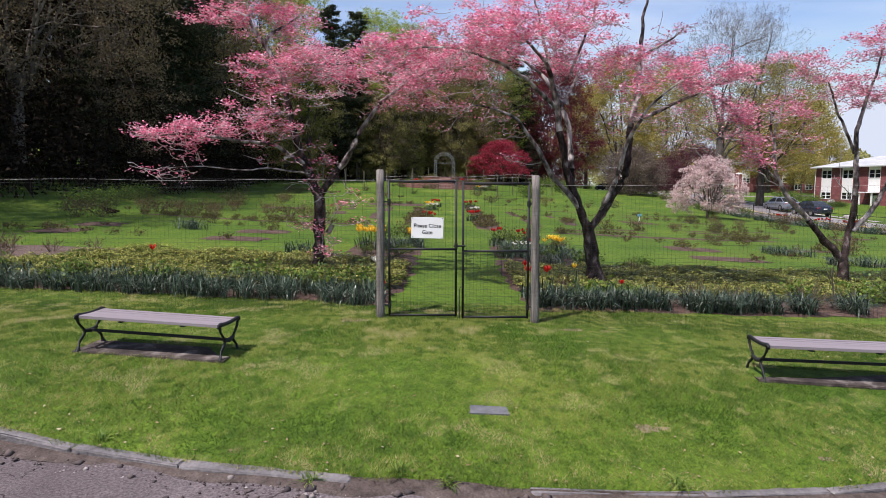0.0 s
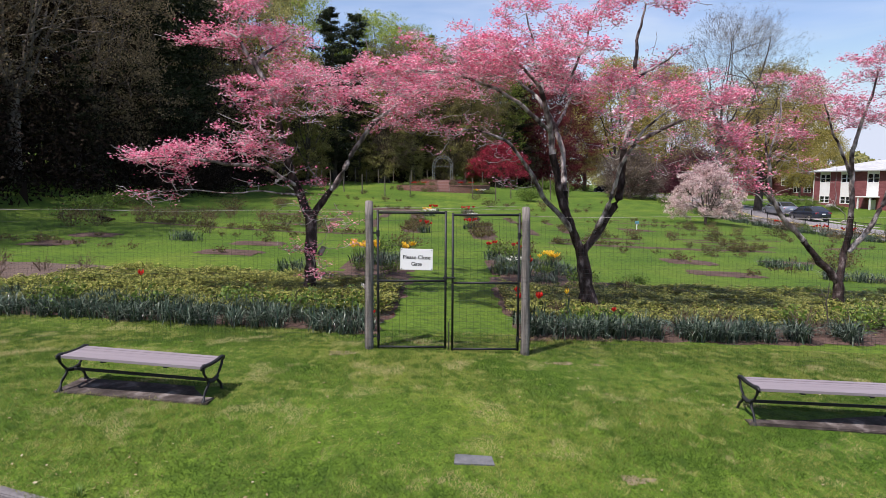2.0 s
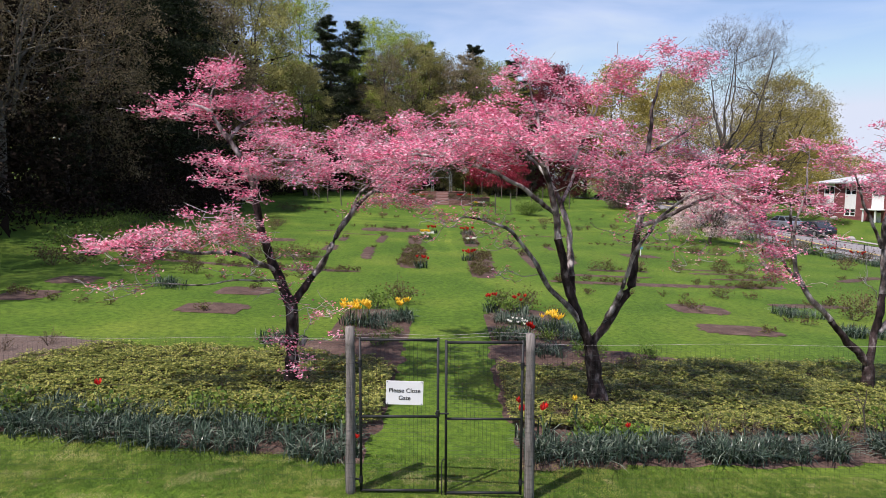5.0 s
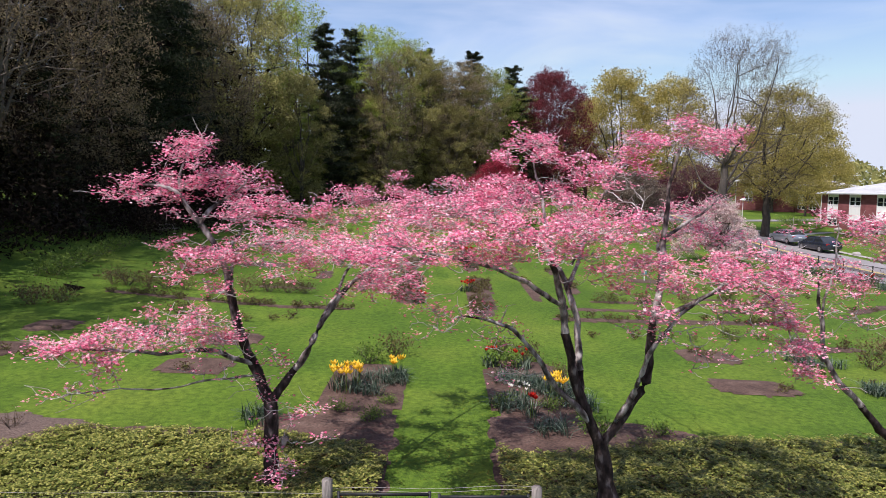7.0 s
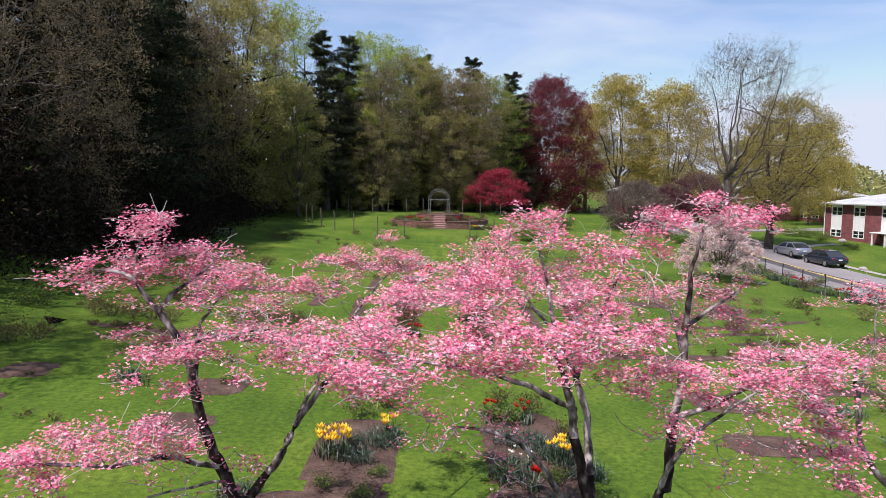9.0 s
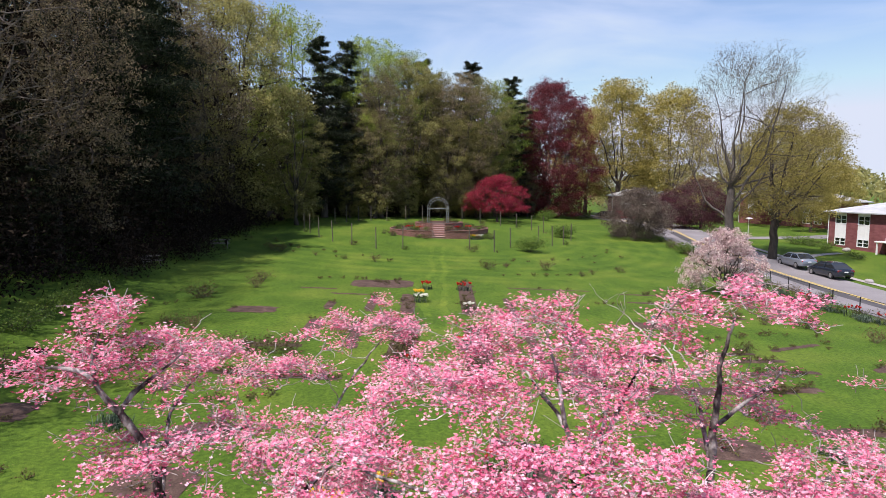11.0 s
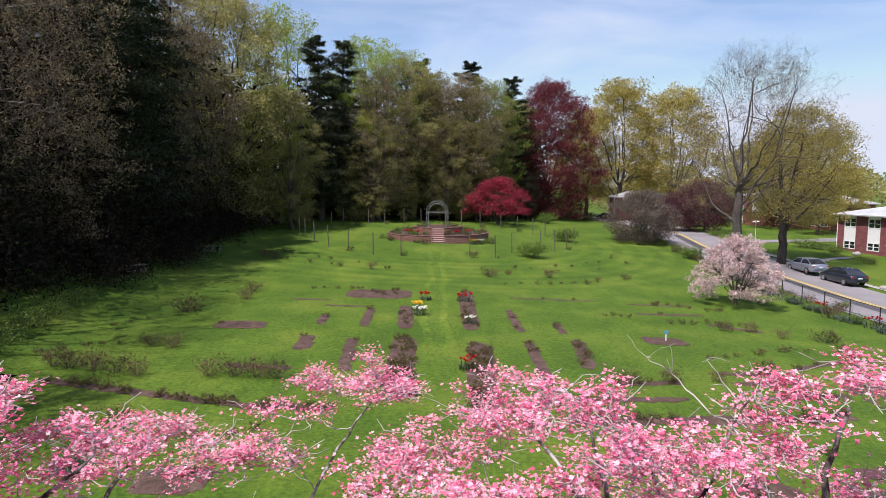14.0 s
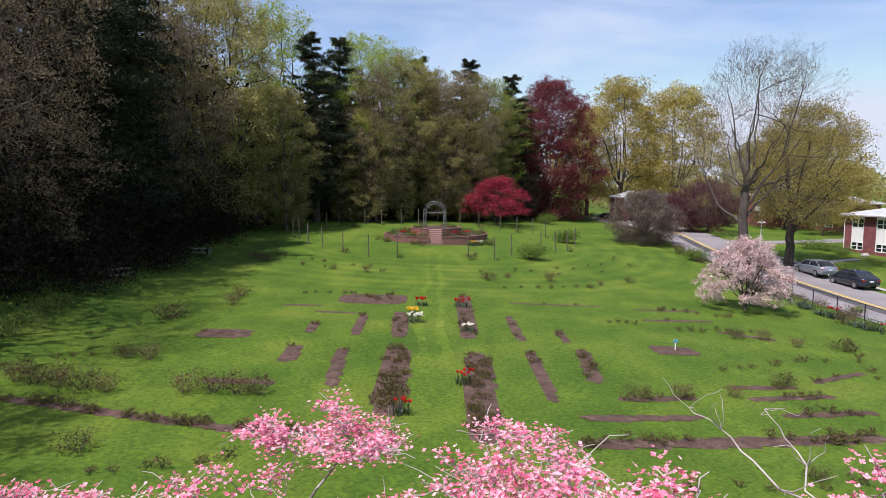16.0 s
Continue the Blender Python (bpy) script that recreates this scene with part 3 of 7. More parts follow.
    for i in order:
        p = pts[i]
        v = p - nodes
        cost = np.linalg.norm(v * np.array([1, 1, 1.1]), axis=1) + 0.4 * np.maximum(-v[:, 2], 0) + 0.8 * np.maximum(depth - 0.9 * np.linalg.norm(p - tp[7]), 0)
        j = int(np.argmin(cost))
        a = nodes[j]
        r0 = min(rads[j] * 0.75, twig_r * 2.0)
        pl = wobble(rng, a, p, 3, 0.2)
        rr = np.linspace(max(r0, twig_r * 0.8), twig_r * 0.45, 4)
        depth = np.concatenate([depth, np.linalg.norm(pl[1:] - tp[7], axis=1)])
        wood.add(pl, rr, 3)
        nodes, rads = np.concatenate([nodes, pl[1:]]), np.concatenate([rads, rr[1:]])
    wood.mesh("trunk", bark, top, "", True)
    if leaves:
        m = rng.integers(0, tips, leaves)
        c = pts[m] + rng.normal(size=(leaves, 3)) * cluster * np.array([1, 1, 0.65])
        v, f = leaf_tris(rng, c, leaf, 0.8, leaf_up)
        mesh_object("crown", v, f, leaf_mat, top)["kind"] = "stuff"
    return top


def dogwood(name, label, seed, stems, pads, density=1.0, dead=()):
    """A spreading dogwood. stems: polylines of (x, y, z, radius); pads: flat tiers of bloom (x, y, z, rx, ry, rz, fullness)."""
    rng = np.random.default_rng(seed)
    base = stems[0][0]
    top = thing(name, label, "dogwood tree", base[:3])
    o = np.array(base[:3])
    wood, limb, fine = Tubes(), Tubes(), Tubes()
    nodes, noder = [], []
    for st in stems:
        a = np.array(st, float)
        pts, rs = [], []
        for k in range(len(a) - 1):
            m = max(2, int(np.linalg.norm(a[k + 1, :3] - a[k, :3]) / 0.12))
            s = np.linspace(0, 1, m, endpoint=False)[:, None]
            pts.append(a[k, :3] + (a[k + 1, :3] - a[k, :3]) * s)
            rs.append(a[k, 3] + (a[k + 1, 3] - a[k, 3]) * s[:, 0])
        pts, rs = np.concatenate(pts + [a[-1:, :3]]), np.concatenate(rs + [a[-1:, 3]])
        sm = pts.copy()
        for _ in range(3):
            sm[1:-1] = (sm[:-2] + 2 * sm[1:-1] + sm[2:]) / 4
        wig = np.array([tuple(noise.noise_vector(Vector(p * 1.7 + seed)) + 0.4 * noise.noise_vector(Vector(p * 5.0)))  for p in sm]) * 0.055
        sm[1:-1] += wig[1:-1] * np.minimum(1, np.arange(1, len(sm) - 1) / 3)[:, None]
        rr = rs * 0.9 * rng.uniform(0.88, 1.14, len(rs))
        cut = int(np.argmax(rs < 0.07)) if rs.min() < 0.07 else len(rs)
        if cut > 1:
            wood.add((sm - o)[:cut + 1], rr[:cut + 1], 9)
        if cut < len(rs) - 1:
            limb.add((sm - o)[cut:], rr[cut:], 7)
        nodes.append(sm)
        noder.append(rs)
    nodes, noder = np.concatenate(nodes), np.concatenate(noder)
    tips, full = [], []
    for x, y, z, rx, ry, rz, fl in pads:
        k = max(4, int(22 * rx * ry + 2))
        r, a = np.sqrt(rng.uniform(0, 1, k)), rng.uniform(0, 2 * math.pi, k)
        cx, cy, cz = x + rx * 0.92 * r * np.cos(a), y + ry * 0.92 * r * np.sin(a), z + rz * (0.7 - 1.3 * r ** 2) + rng.normal(size=k) * rz * 0.66
        m = rng.integers(5, 12, k) if fl > 0.6 else rng.integers(2, 6, k)
        m = np.maximum((m * density).astype(int), 2)
        idx = np.repeat(np.arange(k), m)
        n = len(idx)
        px, py = cx[idx] + rng.normal(size=n) * 0.11, cy[idx] + rng.normal(size=n) * 0.11
        tips.append(np.stack([px, py, cz[idx] + rng.normal(size=n) * 0.04 - 1.2 * ((px - cx[idx]) ** 2 + (py - cy[idx]) ** 2)], 1))
        full.append(np.full(n, fl))
    tips, full = np.concatenate(tips), np.concatenate(full)
    heads = nodes[noder < 0.075]
    order = np.argsort([np.min(np.sum((heads - t) ** 2, 1)) for t in tips])
    have, rad = nodes[noder < 0.09], np.minimum(noder[noder < 0.09], 0.014)
    ends = []
    for i in order:
        t = tips[i]
        d = t - have
        cost = np.linalg.norm(d * np.array([1, 1, 1.25]), axis=1) + 0.5 * np.maximum(-d[:, 2], 0)
        k = int(np.argmin(cost))
        a, ln = have[k], float(np.linalg.norm(t - have[k]))
        if ln < 0.05:
            ends.append((t, full[i]))
            continue
        n = 3 if ln < 0.3 else 5
        s = np.linspace(0, 1, n + 1)[:, None]
        bend = np.array([0, 0, -0.12 * ln]) * np.sin(math.pi * s)
        pl = a + (t - a) * s + bend + np.concatenate([[[0, 0, 0]], rng.normal(size=(n - 1, 3)) * 0.05 * ln, [[0, 0, 0]]])
        r0 = min(rad[k] * 0.8, 0.004 + 0.010 * ln)
        rr = np.linspace(max(r0, 0.0075), 0.005, n + 1)
        fine.add(pl - o, rr, 4)
        have, rad = np.concatenate([have, pl[1:]]), np.concatenate([rad, rr[1:]])
        ends.append((t, full[i]))
        if rng.uniform() < 0.35:
            e = t + rng.normal(size=3) * np.array([0.2, 0.2, 0.1]) + np.array([0, 0, 0.06])
            fine.add(wobble(rng, t, e, 3, 0.25) - o, [0.006, 0.0055, 0.005, 0.004], 3)
    for st in dead:
        a = np.array(st, float)
        for k in range(len(a) - 1):
            fine.add(wobble(rng, a[k, :3], a[k + 1, :3], 5, 0.28) - o, np.linspace(a[k, 3], a[k + 1, 3], 6) * rng.uniform(0.75, 1.0, 6), 6)
        for k in range(1, len(a)):
            for _ in range(3):
                e = a[k, :3] + rng.normal(size=3) * np.array([0.22, 0.22, 0.1]) + np.array([0, 0, 0.2])
                fine.add(wobble(rng, a[k, :3], e, 4, 0.3) - o, np.linspace(a[k, 3] * 0.6, 0.003, 5), 4)
    tr = wood.mesh("trunk", M_BARK, top, "dark grey-brown fissured bark")
    for vert in tr.data.vertices:
        p = Vector(vert.co)
        vert.co = p + 0.016 * noise.noise_vector(Vector((p.x * 9, p.y * 9, p.z * 5))) + 0.008 * noise.noise_vector(p * 26)
    limb.mesh("limb", M_LICHEN, top, "grey limbs patched with pale lichen")["kind"] = "stuff"
    fine.mesh("twig_network", M_TWIG, top, "pale grey lichen-covered twigs")["kind"] = "stuff"
    cen = []
    for t, fl in ends:
        m = rng.poisson(13 * fl) if fl < 0.99 else rng.integers(12, 19)
        if m:
            cen.append(t + rng.normal(size=(m, 3)) * np.array([0.078, 0.078, 0.034]) + np.array([0, 0, 0.02]))
    cen = np.concatenate(cen) - o
    v, f = bracts(rng, cen, 0.0445)
    mesh_object("blossom", v, f, M_PETAL, top, "pink four-petalled blossom")["kind"] = "stuff"
    return top

# ---- ground and roads ----
RNG = np.random.default_rng(7)


def curb_y(x):
    x = np.asarray(x, float)
    d = np.abs(x - 0.5)
    return 4.68 + np.where(d < 9, 0.03 * d ** 2, 2.43 + 0.54 * (d - 9)) * np.where(x < 0.5, 1.16, 1.0)


def road_z(x):
    x = np.clip(np.asarray(x, float), -14, 30)
    return -0.475 - np.where(x < 0, 0.024, 0.047) * x


def ground_z(x, y):
    z = hill(x, y)
    inside = np.clip((curb_y(x) + 0.04 - np.asarray(y, float)) / 0.08, 0, 1)
    return z * (1 - inside) + (road_z(x) - 0.12) * inside


def graded(*steps):
    out = [np.arange(a, b, d) for a, b, d in steps]
    return np.concatenate(out + [[steps[-1][1]]])


def sheet(name, xs, ys, zfun, material, label, category, kind="structure"):
    gx, gy = np.meshgrid(xs, ys, indexing="ij")
    v = np.stack([gx, gy, zfun(gx, gy)], -1).reshape(-1, 3)
    n, m = len(xs), len(ys)
    i, j = np.meshgrid(np.arange(n - 1), np.arange(m - 1), indexing="ij")
    a = i * m + j
    f = np.stack([a, a + m, a + m + 1, a + 1], -1).reshape(-1, 4)
    return tagged(mesh_object(name, v, f, material, smooth=True), label, category, kind=kind)


ground = sheet("ground", graded((-1500, -200, 130), (-200, -60, 14), (-60, -12, 2), (-12, 12, 0.25), (12, 60, 2), (60, 200, 14), (200, 1500, 130)),
               graded((-1200, -30, 130), (-30, 3, 3), (3, 12, 0.08), (12, 30, 0.6), (30, 130, 2.5), (130, 400, 27), (400, 2500, 300)), ground_z, M_LAWN,
               "mown green lawn rising gently towards the woods", "lawn")
sheet("road", graded((-60, -10, 5), (-10, 10, 0.25), (10, 60, 5)), np.linspace(0, 1, 24),
      lambda x, s: road_z(x) + 0 * s, M_ASPHALT, "cracked grey-mauve asphalt drive with crumbling edge", "road")
drive = bpy.data.objects["road"]
for vert in drive.data.vertices:
    far = float(curb_y(vert.co.x))
    vert.co.y = -6.0 + (far + 6.0 + 0.03) * vert.co.y
    vert.co.z += 0.012 * noise.noise(Vector((vert.co.x * 1.3, vert.co.y * 1.3, 0)))

kerb = thing("kerb", "low weathered grey stone kerb along the drive", "kerb", kind="structure")
kx = -9.0
while kx < 9.0:
    ln = RNG.uniform(1.0, 1.4)
    gap = -0.75 < kx + 0.3 < 0.35
    if gap:
        ln = 0.7
    if -2.2 < kx < -0.75:
        ln = -0.72 - kx
    if not gap:
        a, b = (kx, float(curb_y(kx))), (kx + ln, float(curb_y(kx + ln)))
        sunk = 0.028 if kx > 0.2 else 0.012
        cx, cy = (a[0] + b[0]) / 2, (a[1] + b[1]) / 2
        bm = boxes(((0, 0, 0), (math.hypot(b[0] - a[0], b[1] - a[1]) - 0.004, 0.11, 0.28), 0.022))
        for v in bm.verts:
            v.co += Vector(RNG.normal(size=3) * 0.004)
        st = part("kerb_stone", bm, M_CURB, kerb)
        st.matrix_basis = pose(cx, cy, (gz(*a) + gz(*b)) / 2 - 0.135 - sunk, RNG.normal() * 1.2, -math.degrees(math.atan2(gz(*b) - gz(*a), ln)), math.degrees(math.atan2(b[1] - a[1], b[0] - a[0])) + RNG.normal() * 0.3)
    kx += ln

# rubble along the drive's edge
v_all, f_all, k = [], [], 0
for i in range(900):
    x = RNG.uniform(-4.5, 4.5)
    if RNG.uniform() < 0.35:
        x = RNG.uniform(-1.6, 0.9)
    y = float(curb_y(x)) - abs(RNG.normal()) * 0.16 - (0.07 if not -0.75 < x < 0.35 else -0.12)
    s = RNG.uniform(0.005, 0.018) if RNG.uniform() < 0.95 else RNG.uniform(0.025, 0.06)
    p = np.array([(1, 0, 0), (-1, 0, 0), (0, 1, 0), (0, -1, 0), (0, 0, 1), (0, 0, -1)], float) * s * RNG.uniform(0.5, 1.3, (6, 1)) * np.array([1.3, 1, 0.7])
    c, sn = math.cos(i), math.sin(i)
    p = np.stack([p[:, 0] * c - p[:, 1] * sn, p[:, 0] * sn + p[:, 1] * c, p[:, 2]], 1)
    v_all.append(p + np.array([x, y, float(road_z(x)) + s * 0.25]))
    f_all.append(np.array([(0, 2, 4), (2, 1, 4), (1, 3, 4), (3, 0, 4), (2, 0, 5), (1, 2, 5), (3, 1, 5), (0, 3, 5)]) + k)
    k += 6
M_RUBBLE = surface("rubble", [(0.0, (0.05, 0.042, 0.042)), (0.75, (0.12, 0.095, 0.088)), (1.0, (0.34, 0.30, 0.28))], by="island", rough=0.95)
tagged(mesh_object("rubble", np.concatenate(v_all), np.concatenate(f_all), M_RUBBLE), "loose stones and asphalt crumbs beside the kerb", "rubble", kind="stuff")
# strip of dirt beside the kerb
sheet("dirt_edge", np.linspace(-9, 9, 140), np.linspace(0, 1, 7), lambda x, s: road_z(x) + 0.015 + 0 * s, M_DIRT, "dirt and leaf litter gathered along the kerb", "dirt", "stuff")
for vert in bpy.data.objects["dirt_edge"].data.vertices:
    s, x = vert.co.y, vert.co.x
    wide = 0.16 + 0.14 * noise.noise(Vector((x * 1.7, 0.3, 0)))
    open_edge = max(0.0, 1 - abs(x + 0.2) / 0.75)
    vert.co.y = float(curb_y(x)) + 0.10 * open_edge - s * (wide + 0.12 * open_edge)
    vert.co.z += (0.02 + 0.02 * open_edge) * (1 - s) + 0.012 * noise.noise(Vector((x * 6, s * 4, 1))) - 0.016 * s


def lawn_blades(n, x0, x1, y0, y1, height, width):
    x, y = RNG.uniform(x0, x1, n), RNG.uniform(y0, y1, n)
    ok = (y > curb_y(x) + 0.035 * np.sin(x * 9) * np.sin(x * 2.3) - np.where(x > 0.35, 0.03, 0.005)) & ~((np.abs(x - 0.45) < 0.185) & (np.abs(y - 5.825) < 0.072))
    for cx, cy, a in ((-3.30, 7.10, -7.5), (4.445, 6.96, -1.5)):
        u = (x - cx) * math.cos(radians(a)) + (y - cy) * math.sin(radians(a))
        w = (y - cy) * math.cos(radians(a)) - (x - cx) * math.sin(radians(a))
        ok &= ~((np.abs(u) < 0.90 + 0.03 * np.sin(w * 40)) & (np.abs(w) < 0.235 + 0.02 * np.sin(u * 17)))
    ok &= y < np.interp(x, [-9, -8, -5, -2.5, -1], [10.6, 10.5, 10.2, 9.9, 9.9])
    x, y = x[ok], y[ok]
    n = len(x)
    a = RNG.uniform(0, 2 * math.pi, n)
    h = height * RNG.uniform(0.45, 1.25, n) * (0.8 + 0.35 * np.sin(x * 1.1 + 2) * np.sin(y * 1.7))
    w = width * RNG.uniform(0.7, 1.3, n) / 2
    z = hill(x, y)
    lean = h * RNG.uniform(0.4, 1.5, n)
    b = RNG.uniform(0, 2 * math.pi, n)
    v = np.stack([np.stack([x - np.cos(a) * w, y - np.sin(a) * w, z], 1), np.stack([x + np.cos(a) * w, y + np.sin(a) * w, z], 1),
                  np.stack([x + np.cos(b) * lean, y + np.sin(b) * lean, z + h], 1)], 1).reshape(-1, 3)
    return v, np.arange(3 * n).reshape(n, 3)


v1, f1 = lawn_blades(580000, -9, 10, 4.6, 10.6, 0.032, 0.0062)
tagged(mesh_object("lawn_grass", v1, f1, M_BLADE), "short mown green grass with paler worn patches", "grass", kind="stuff")

# flat stone plate in the lawn
M_SLATE = surface("slate", [(0.3, (0.085, 0.088, 0.095)), (0.7, (0.165, 0.165, 0.172))], scale=6, rough=0.85, bump=0.3, fine=[(0.35, (0.75,) * 3), (0.65, (1.1,) * 3)], fine_scale=30)
bm = bmesh.new()
pl = [(0.27, 5.90), (0.62, 5.895), (0.64, 5.755), (0.255, 5.75)]
bm.faces.new([bm.verts.new((x, y, gz(x, y) + 0.014)) for x, y in pl])
geo = bmesh.ops.extrude_face_region(bm, geom=bm.faces[:])
for v in geo["geom"]:
    if isinstance(v, bmesh.types.BMVert):
        v.co.z -= 0.08
tagged(part("ground_plate", bm, M_SLATE, None), "flat grey slate plate sunk in the lawn", "plate")

# ---- street beyond the garden ----
STREET = [(37.5, 20), (35.0, 36), (33.5, 48), (33.3, 60), (33.4, 72), (34.0, 86), (36.5, 100), (38.5, 116), (35, 136), (24, 160), (5, 190)]


def along(points, n):
    p = np.array(points, float)
    s = np.concatenate([[0], np.cumsum(np.linalg.norm(np.diff(p, axis=0), axis=1))])
    t = np.linspace(0, s[-1], n)
    q = np.stack([np.interp(t, s, p[:, 0]), np.interp(t, s, p[:, 1])], 1)
    for _ in range(6):
        q[1:-1] = (q[:-2] + 2 * q[1:-1] + q[2:]) / 4
    return q


def ribbon(name, points, off0, off1, lift, material, label, category, n=90, kind="structure"):
    q = along(points, n)
    d = np.gradient(q, axis=0)
    d /= np.linalg.norm(d, axis=1)[:, None]
    nr = np.stack([d[:, 1], -d[:, 0]], 1)
    cols = np.linspace(off0, off1, 5)
    v = [np.concatenate([q + nr * c, (hill((q + nr * c)[:, 0], (q + nr * c)[:, 1]) + lift)[:, None]], 1) for c in cols]
    v = np.stack(v, 1).reshape(-1, 3)
    i, j = np.meshgrid(np.arange(n - 1), np.arange(4), indexing="ij")
    a = i * 5 + j
    return tagged(mesh_object(name, v, np.stack([a, a + 1, a + 6, a + 5], -1).reshape(-1, 4), material, smooth=True), label, category, kind=kind)


ribbon("street", STREET, -4.4, 4.4, 0.05, M_ROAD, "pale grey asphalt street curving past the garden", "road")
ribbon("asphalt_patch", STREET, -1.6, -0.35, 0.056, M_PATCH, "dark strip of newer asphalt", "road")
M_LINE = surface("yellow road paint", [(0.3, (0.55, 0.40, 0.08)), (0.7, (0.66, 0.50, 0.14))], scale=2, rough=0.8)
ribbon("road_line", STREET, -0.28, -0.12, 0.062, M_LINE, "worn double yellow centre line", "road marking")
ribbon("road_line", STREET, 0.02, 0.18, 0.062, M_LINE, "worn double yellow centre line", "road marking")

# ---- gate, fence, benches ----
GY = 8.85
for px_, lab in ((-0.90, "weathered grey round wooden gate post"), (1.32, "weathered grey round wooden gate post with a bleached top")):
    bm = bmesh.new()
    bmesh.ops.create_cone(bm, cap_ends=True, segments=14, radius1=0.062, radius2=0.055, depth=2.25, matrix=pose(0, 0, 0.98))
    edges = [e for e in bm.edges if all(v.co.z > 2 for v in e.verts)]
    bmesh.ops.bevel(bm, geom=edges, offset=0.012, segments=2, affect="EDGES")
    bmesh.ops.subdivide_edges(bm, edges=[e for e in bm.edges if abs(e.verts[0].co.z - e.verts[1].co.z) > 1], cuts=9)
    for v in bm.verts:
        v.co.x += 0.012 * noise.noise(Vector((px_ * 9, 0, v.co.z * 1.2))) + 0.004 * noise.noise(v.co * 14)
        v.co.y += 0.004 * noise.noise(v.co * 13)
    post = part("gate_post", bm, M_WOODPOST, None, smooth=True)
    t = Tubes()
    for z in np.arange(0.04, 1.95, 0.06):
        t.add([(0.066 * math.cos(a), 0.066 * math.sin(a), z + 0.004 * math.sin(3 * a)) for a in np.linspace(0, 2 * math.pi, 13)], [0.0012] * 13, 3)
    for a in np.linspace(0, 2 * math.pi, 8, endpoint=False):
        t.add([(0.067 * math.cos(a), 0.067 * math.sin(a), z) for z in (0.02, 1.0, 1.95)], [0.0012] * 3, 3)
    t.mesh("wire_wrap", M_WIRE, post, "wire netting wrapped round the post")["kind"] = "stuff"
    post.matrix_basis = pose(px_, GY, gz(px_, GY), 0, 0.6 if px_ < 0 else -0.4)
    tagged(post, lab, "post", "gate posts")


def wire_net(x0, x1, z0, z1, step, r, y, parent, sag=0.0):
    """Square wire netting in the plane y."""
    t = Tubes()
    for x in np.arange(x0, x1 + 1e-6, step):
        t.add([(x, y, z0), (x, y + 0.003, (z0 + z1) / 2), (x, y, z1)], [r] * 3, 3)
    for z in np.arange(z0, z1 + 1e-6, step):
        xs = np.linspace(x0, x1, max(3, int((x1 - x0) / 0.8)))
        t.add([(x, y, z + sag * math.sin(x * 1.7)) for x in xs], [r] * len(xs), 3)
    ob = t.mesh("wire_netting", M_WIRE, parent, "", False)
    ob["kind"] = "stuff"
    return ob


def gate_leaf(x0, x1, drop, sign_side):
    g = thing("gate_leaf", "closed black tubular steel gate leaf with wire netting", "gate", (0, GY, 0), group="garden gate")
    z0, zm, z1, r = 0.035 - drop, 0.985 - drop, 1.945 - drop, 0.017
    for name, a, b in (("stile", (x0, 0, z0 - 0.02), (x0, 0, z1 + 0.03)), ("stile", (x1, 0, z0 - 0.02), (x1, 0, z1 + 0.03)),
                       ("rail", (x0, 0, z0), (x1, 0, z0)), ("rail", (x0, 0, zm), (x1, 0, zm)), ("rail", (x0, 0, z1), (x1, 0, z1))):
        part(name, rod(bmesh.new(), a, b, r, n=10), M_BLACKIRON, g, smooth=True)
    wire_net(x0, x1, z0, z1, 0.05, 0.0012, -0.012, g)
    hx = x0 if sign_side else x1
    for z in (0.18 - drop, 1.66 - drop):
        bm = rod(bmesh.new(), (hx - 0.09 if sign_side else hx, 0, z), (hx if sign_side else hx + 0.09, 0, z), 0.011)
        rod(bm, (hx, 0, z - 0.04), (hx, 0, z + 0.04), 0.024)
        part("hinge", bm, M_BLACKIRON, g)
    return g


left_leaf = gate_leaf(-0.765, 0.185, 0.0, True)
right_leaf = gate_leaf(0.285, 1.215, 0.028, False)
bm = rod(bmesh.new(), (0.15, -0.03, 1.035), (0.32, -0.03, 1.035), 0.012)
rod(bm, (0.185, -0.035, 1.0), (0.185, -0.035, 1.075), 0.022)
part("latch", bm, M_BLACKIRON, left_leaf)
t = Tubes()
t.add([(0.235, -0.01, -0.1), (0.235, -0.01, 0.40), (0.25, -0.01, 0.44), (0.285, -0.01, 0.45)], [0.008] * 4, 6)
t.mesh("drop_bolt", M_BLACKIRON, right_leaf)

sign = thing("gate_sign", "white plastic sign reading please close gate", "sign", (-0.222, GY - 0.024, 1.292), -1.0)
sign.rotation_euler.y = radians(1.2)
part("panel", boxes(((0, 0, 0), (0.455, 0.006, 0.298), 0.002)), M_WHITE, sign)
for zt, txt in ((0.028, "Please Close"), (-0.065, "Gate")):
    cu = bpy.data.curves.new("lettering", "FONT")
    cu.body, cu.size, cu.align_x, cu.align_y, cu.extrude, cu.offset = txt, 0.076, "CENTER", "CENTER", 0.0006, 0.0012
    tmp = new("lettering_curve", cu)
    me = bpy.data.meshes.new_from_object(tmp.evaluated_get(bpy.context.evaluated_depsgraph_get()))
    bpy.data.objects.remove(tmp)
    me.materials.append(M_INK)
    ob = new("lettering", me)
    ob.parent, ob.matrix_basis = sign, pose(0, -0.0042, zt + 0.0, 90, 0, 0)
    ob["label"] = "black lettering"
for sx in (-0.21, 0.21):
    for sz in (-0.135, 0.135):
        part("screw", rod(bmesh.new(), (sx, -0.007, sz), (sx, -0.003, sz), 0.006), M_BLACKIRON, sign)

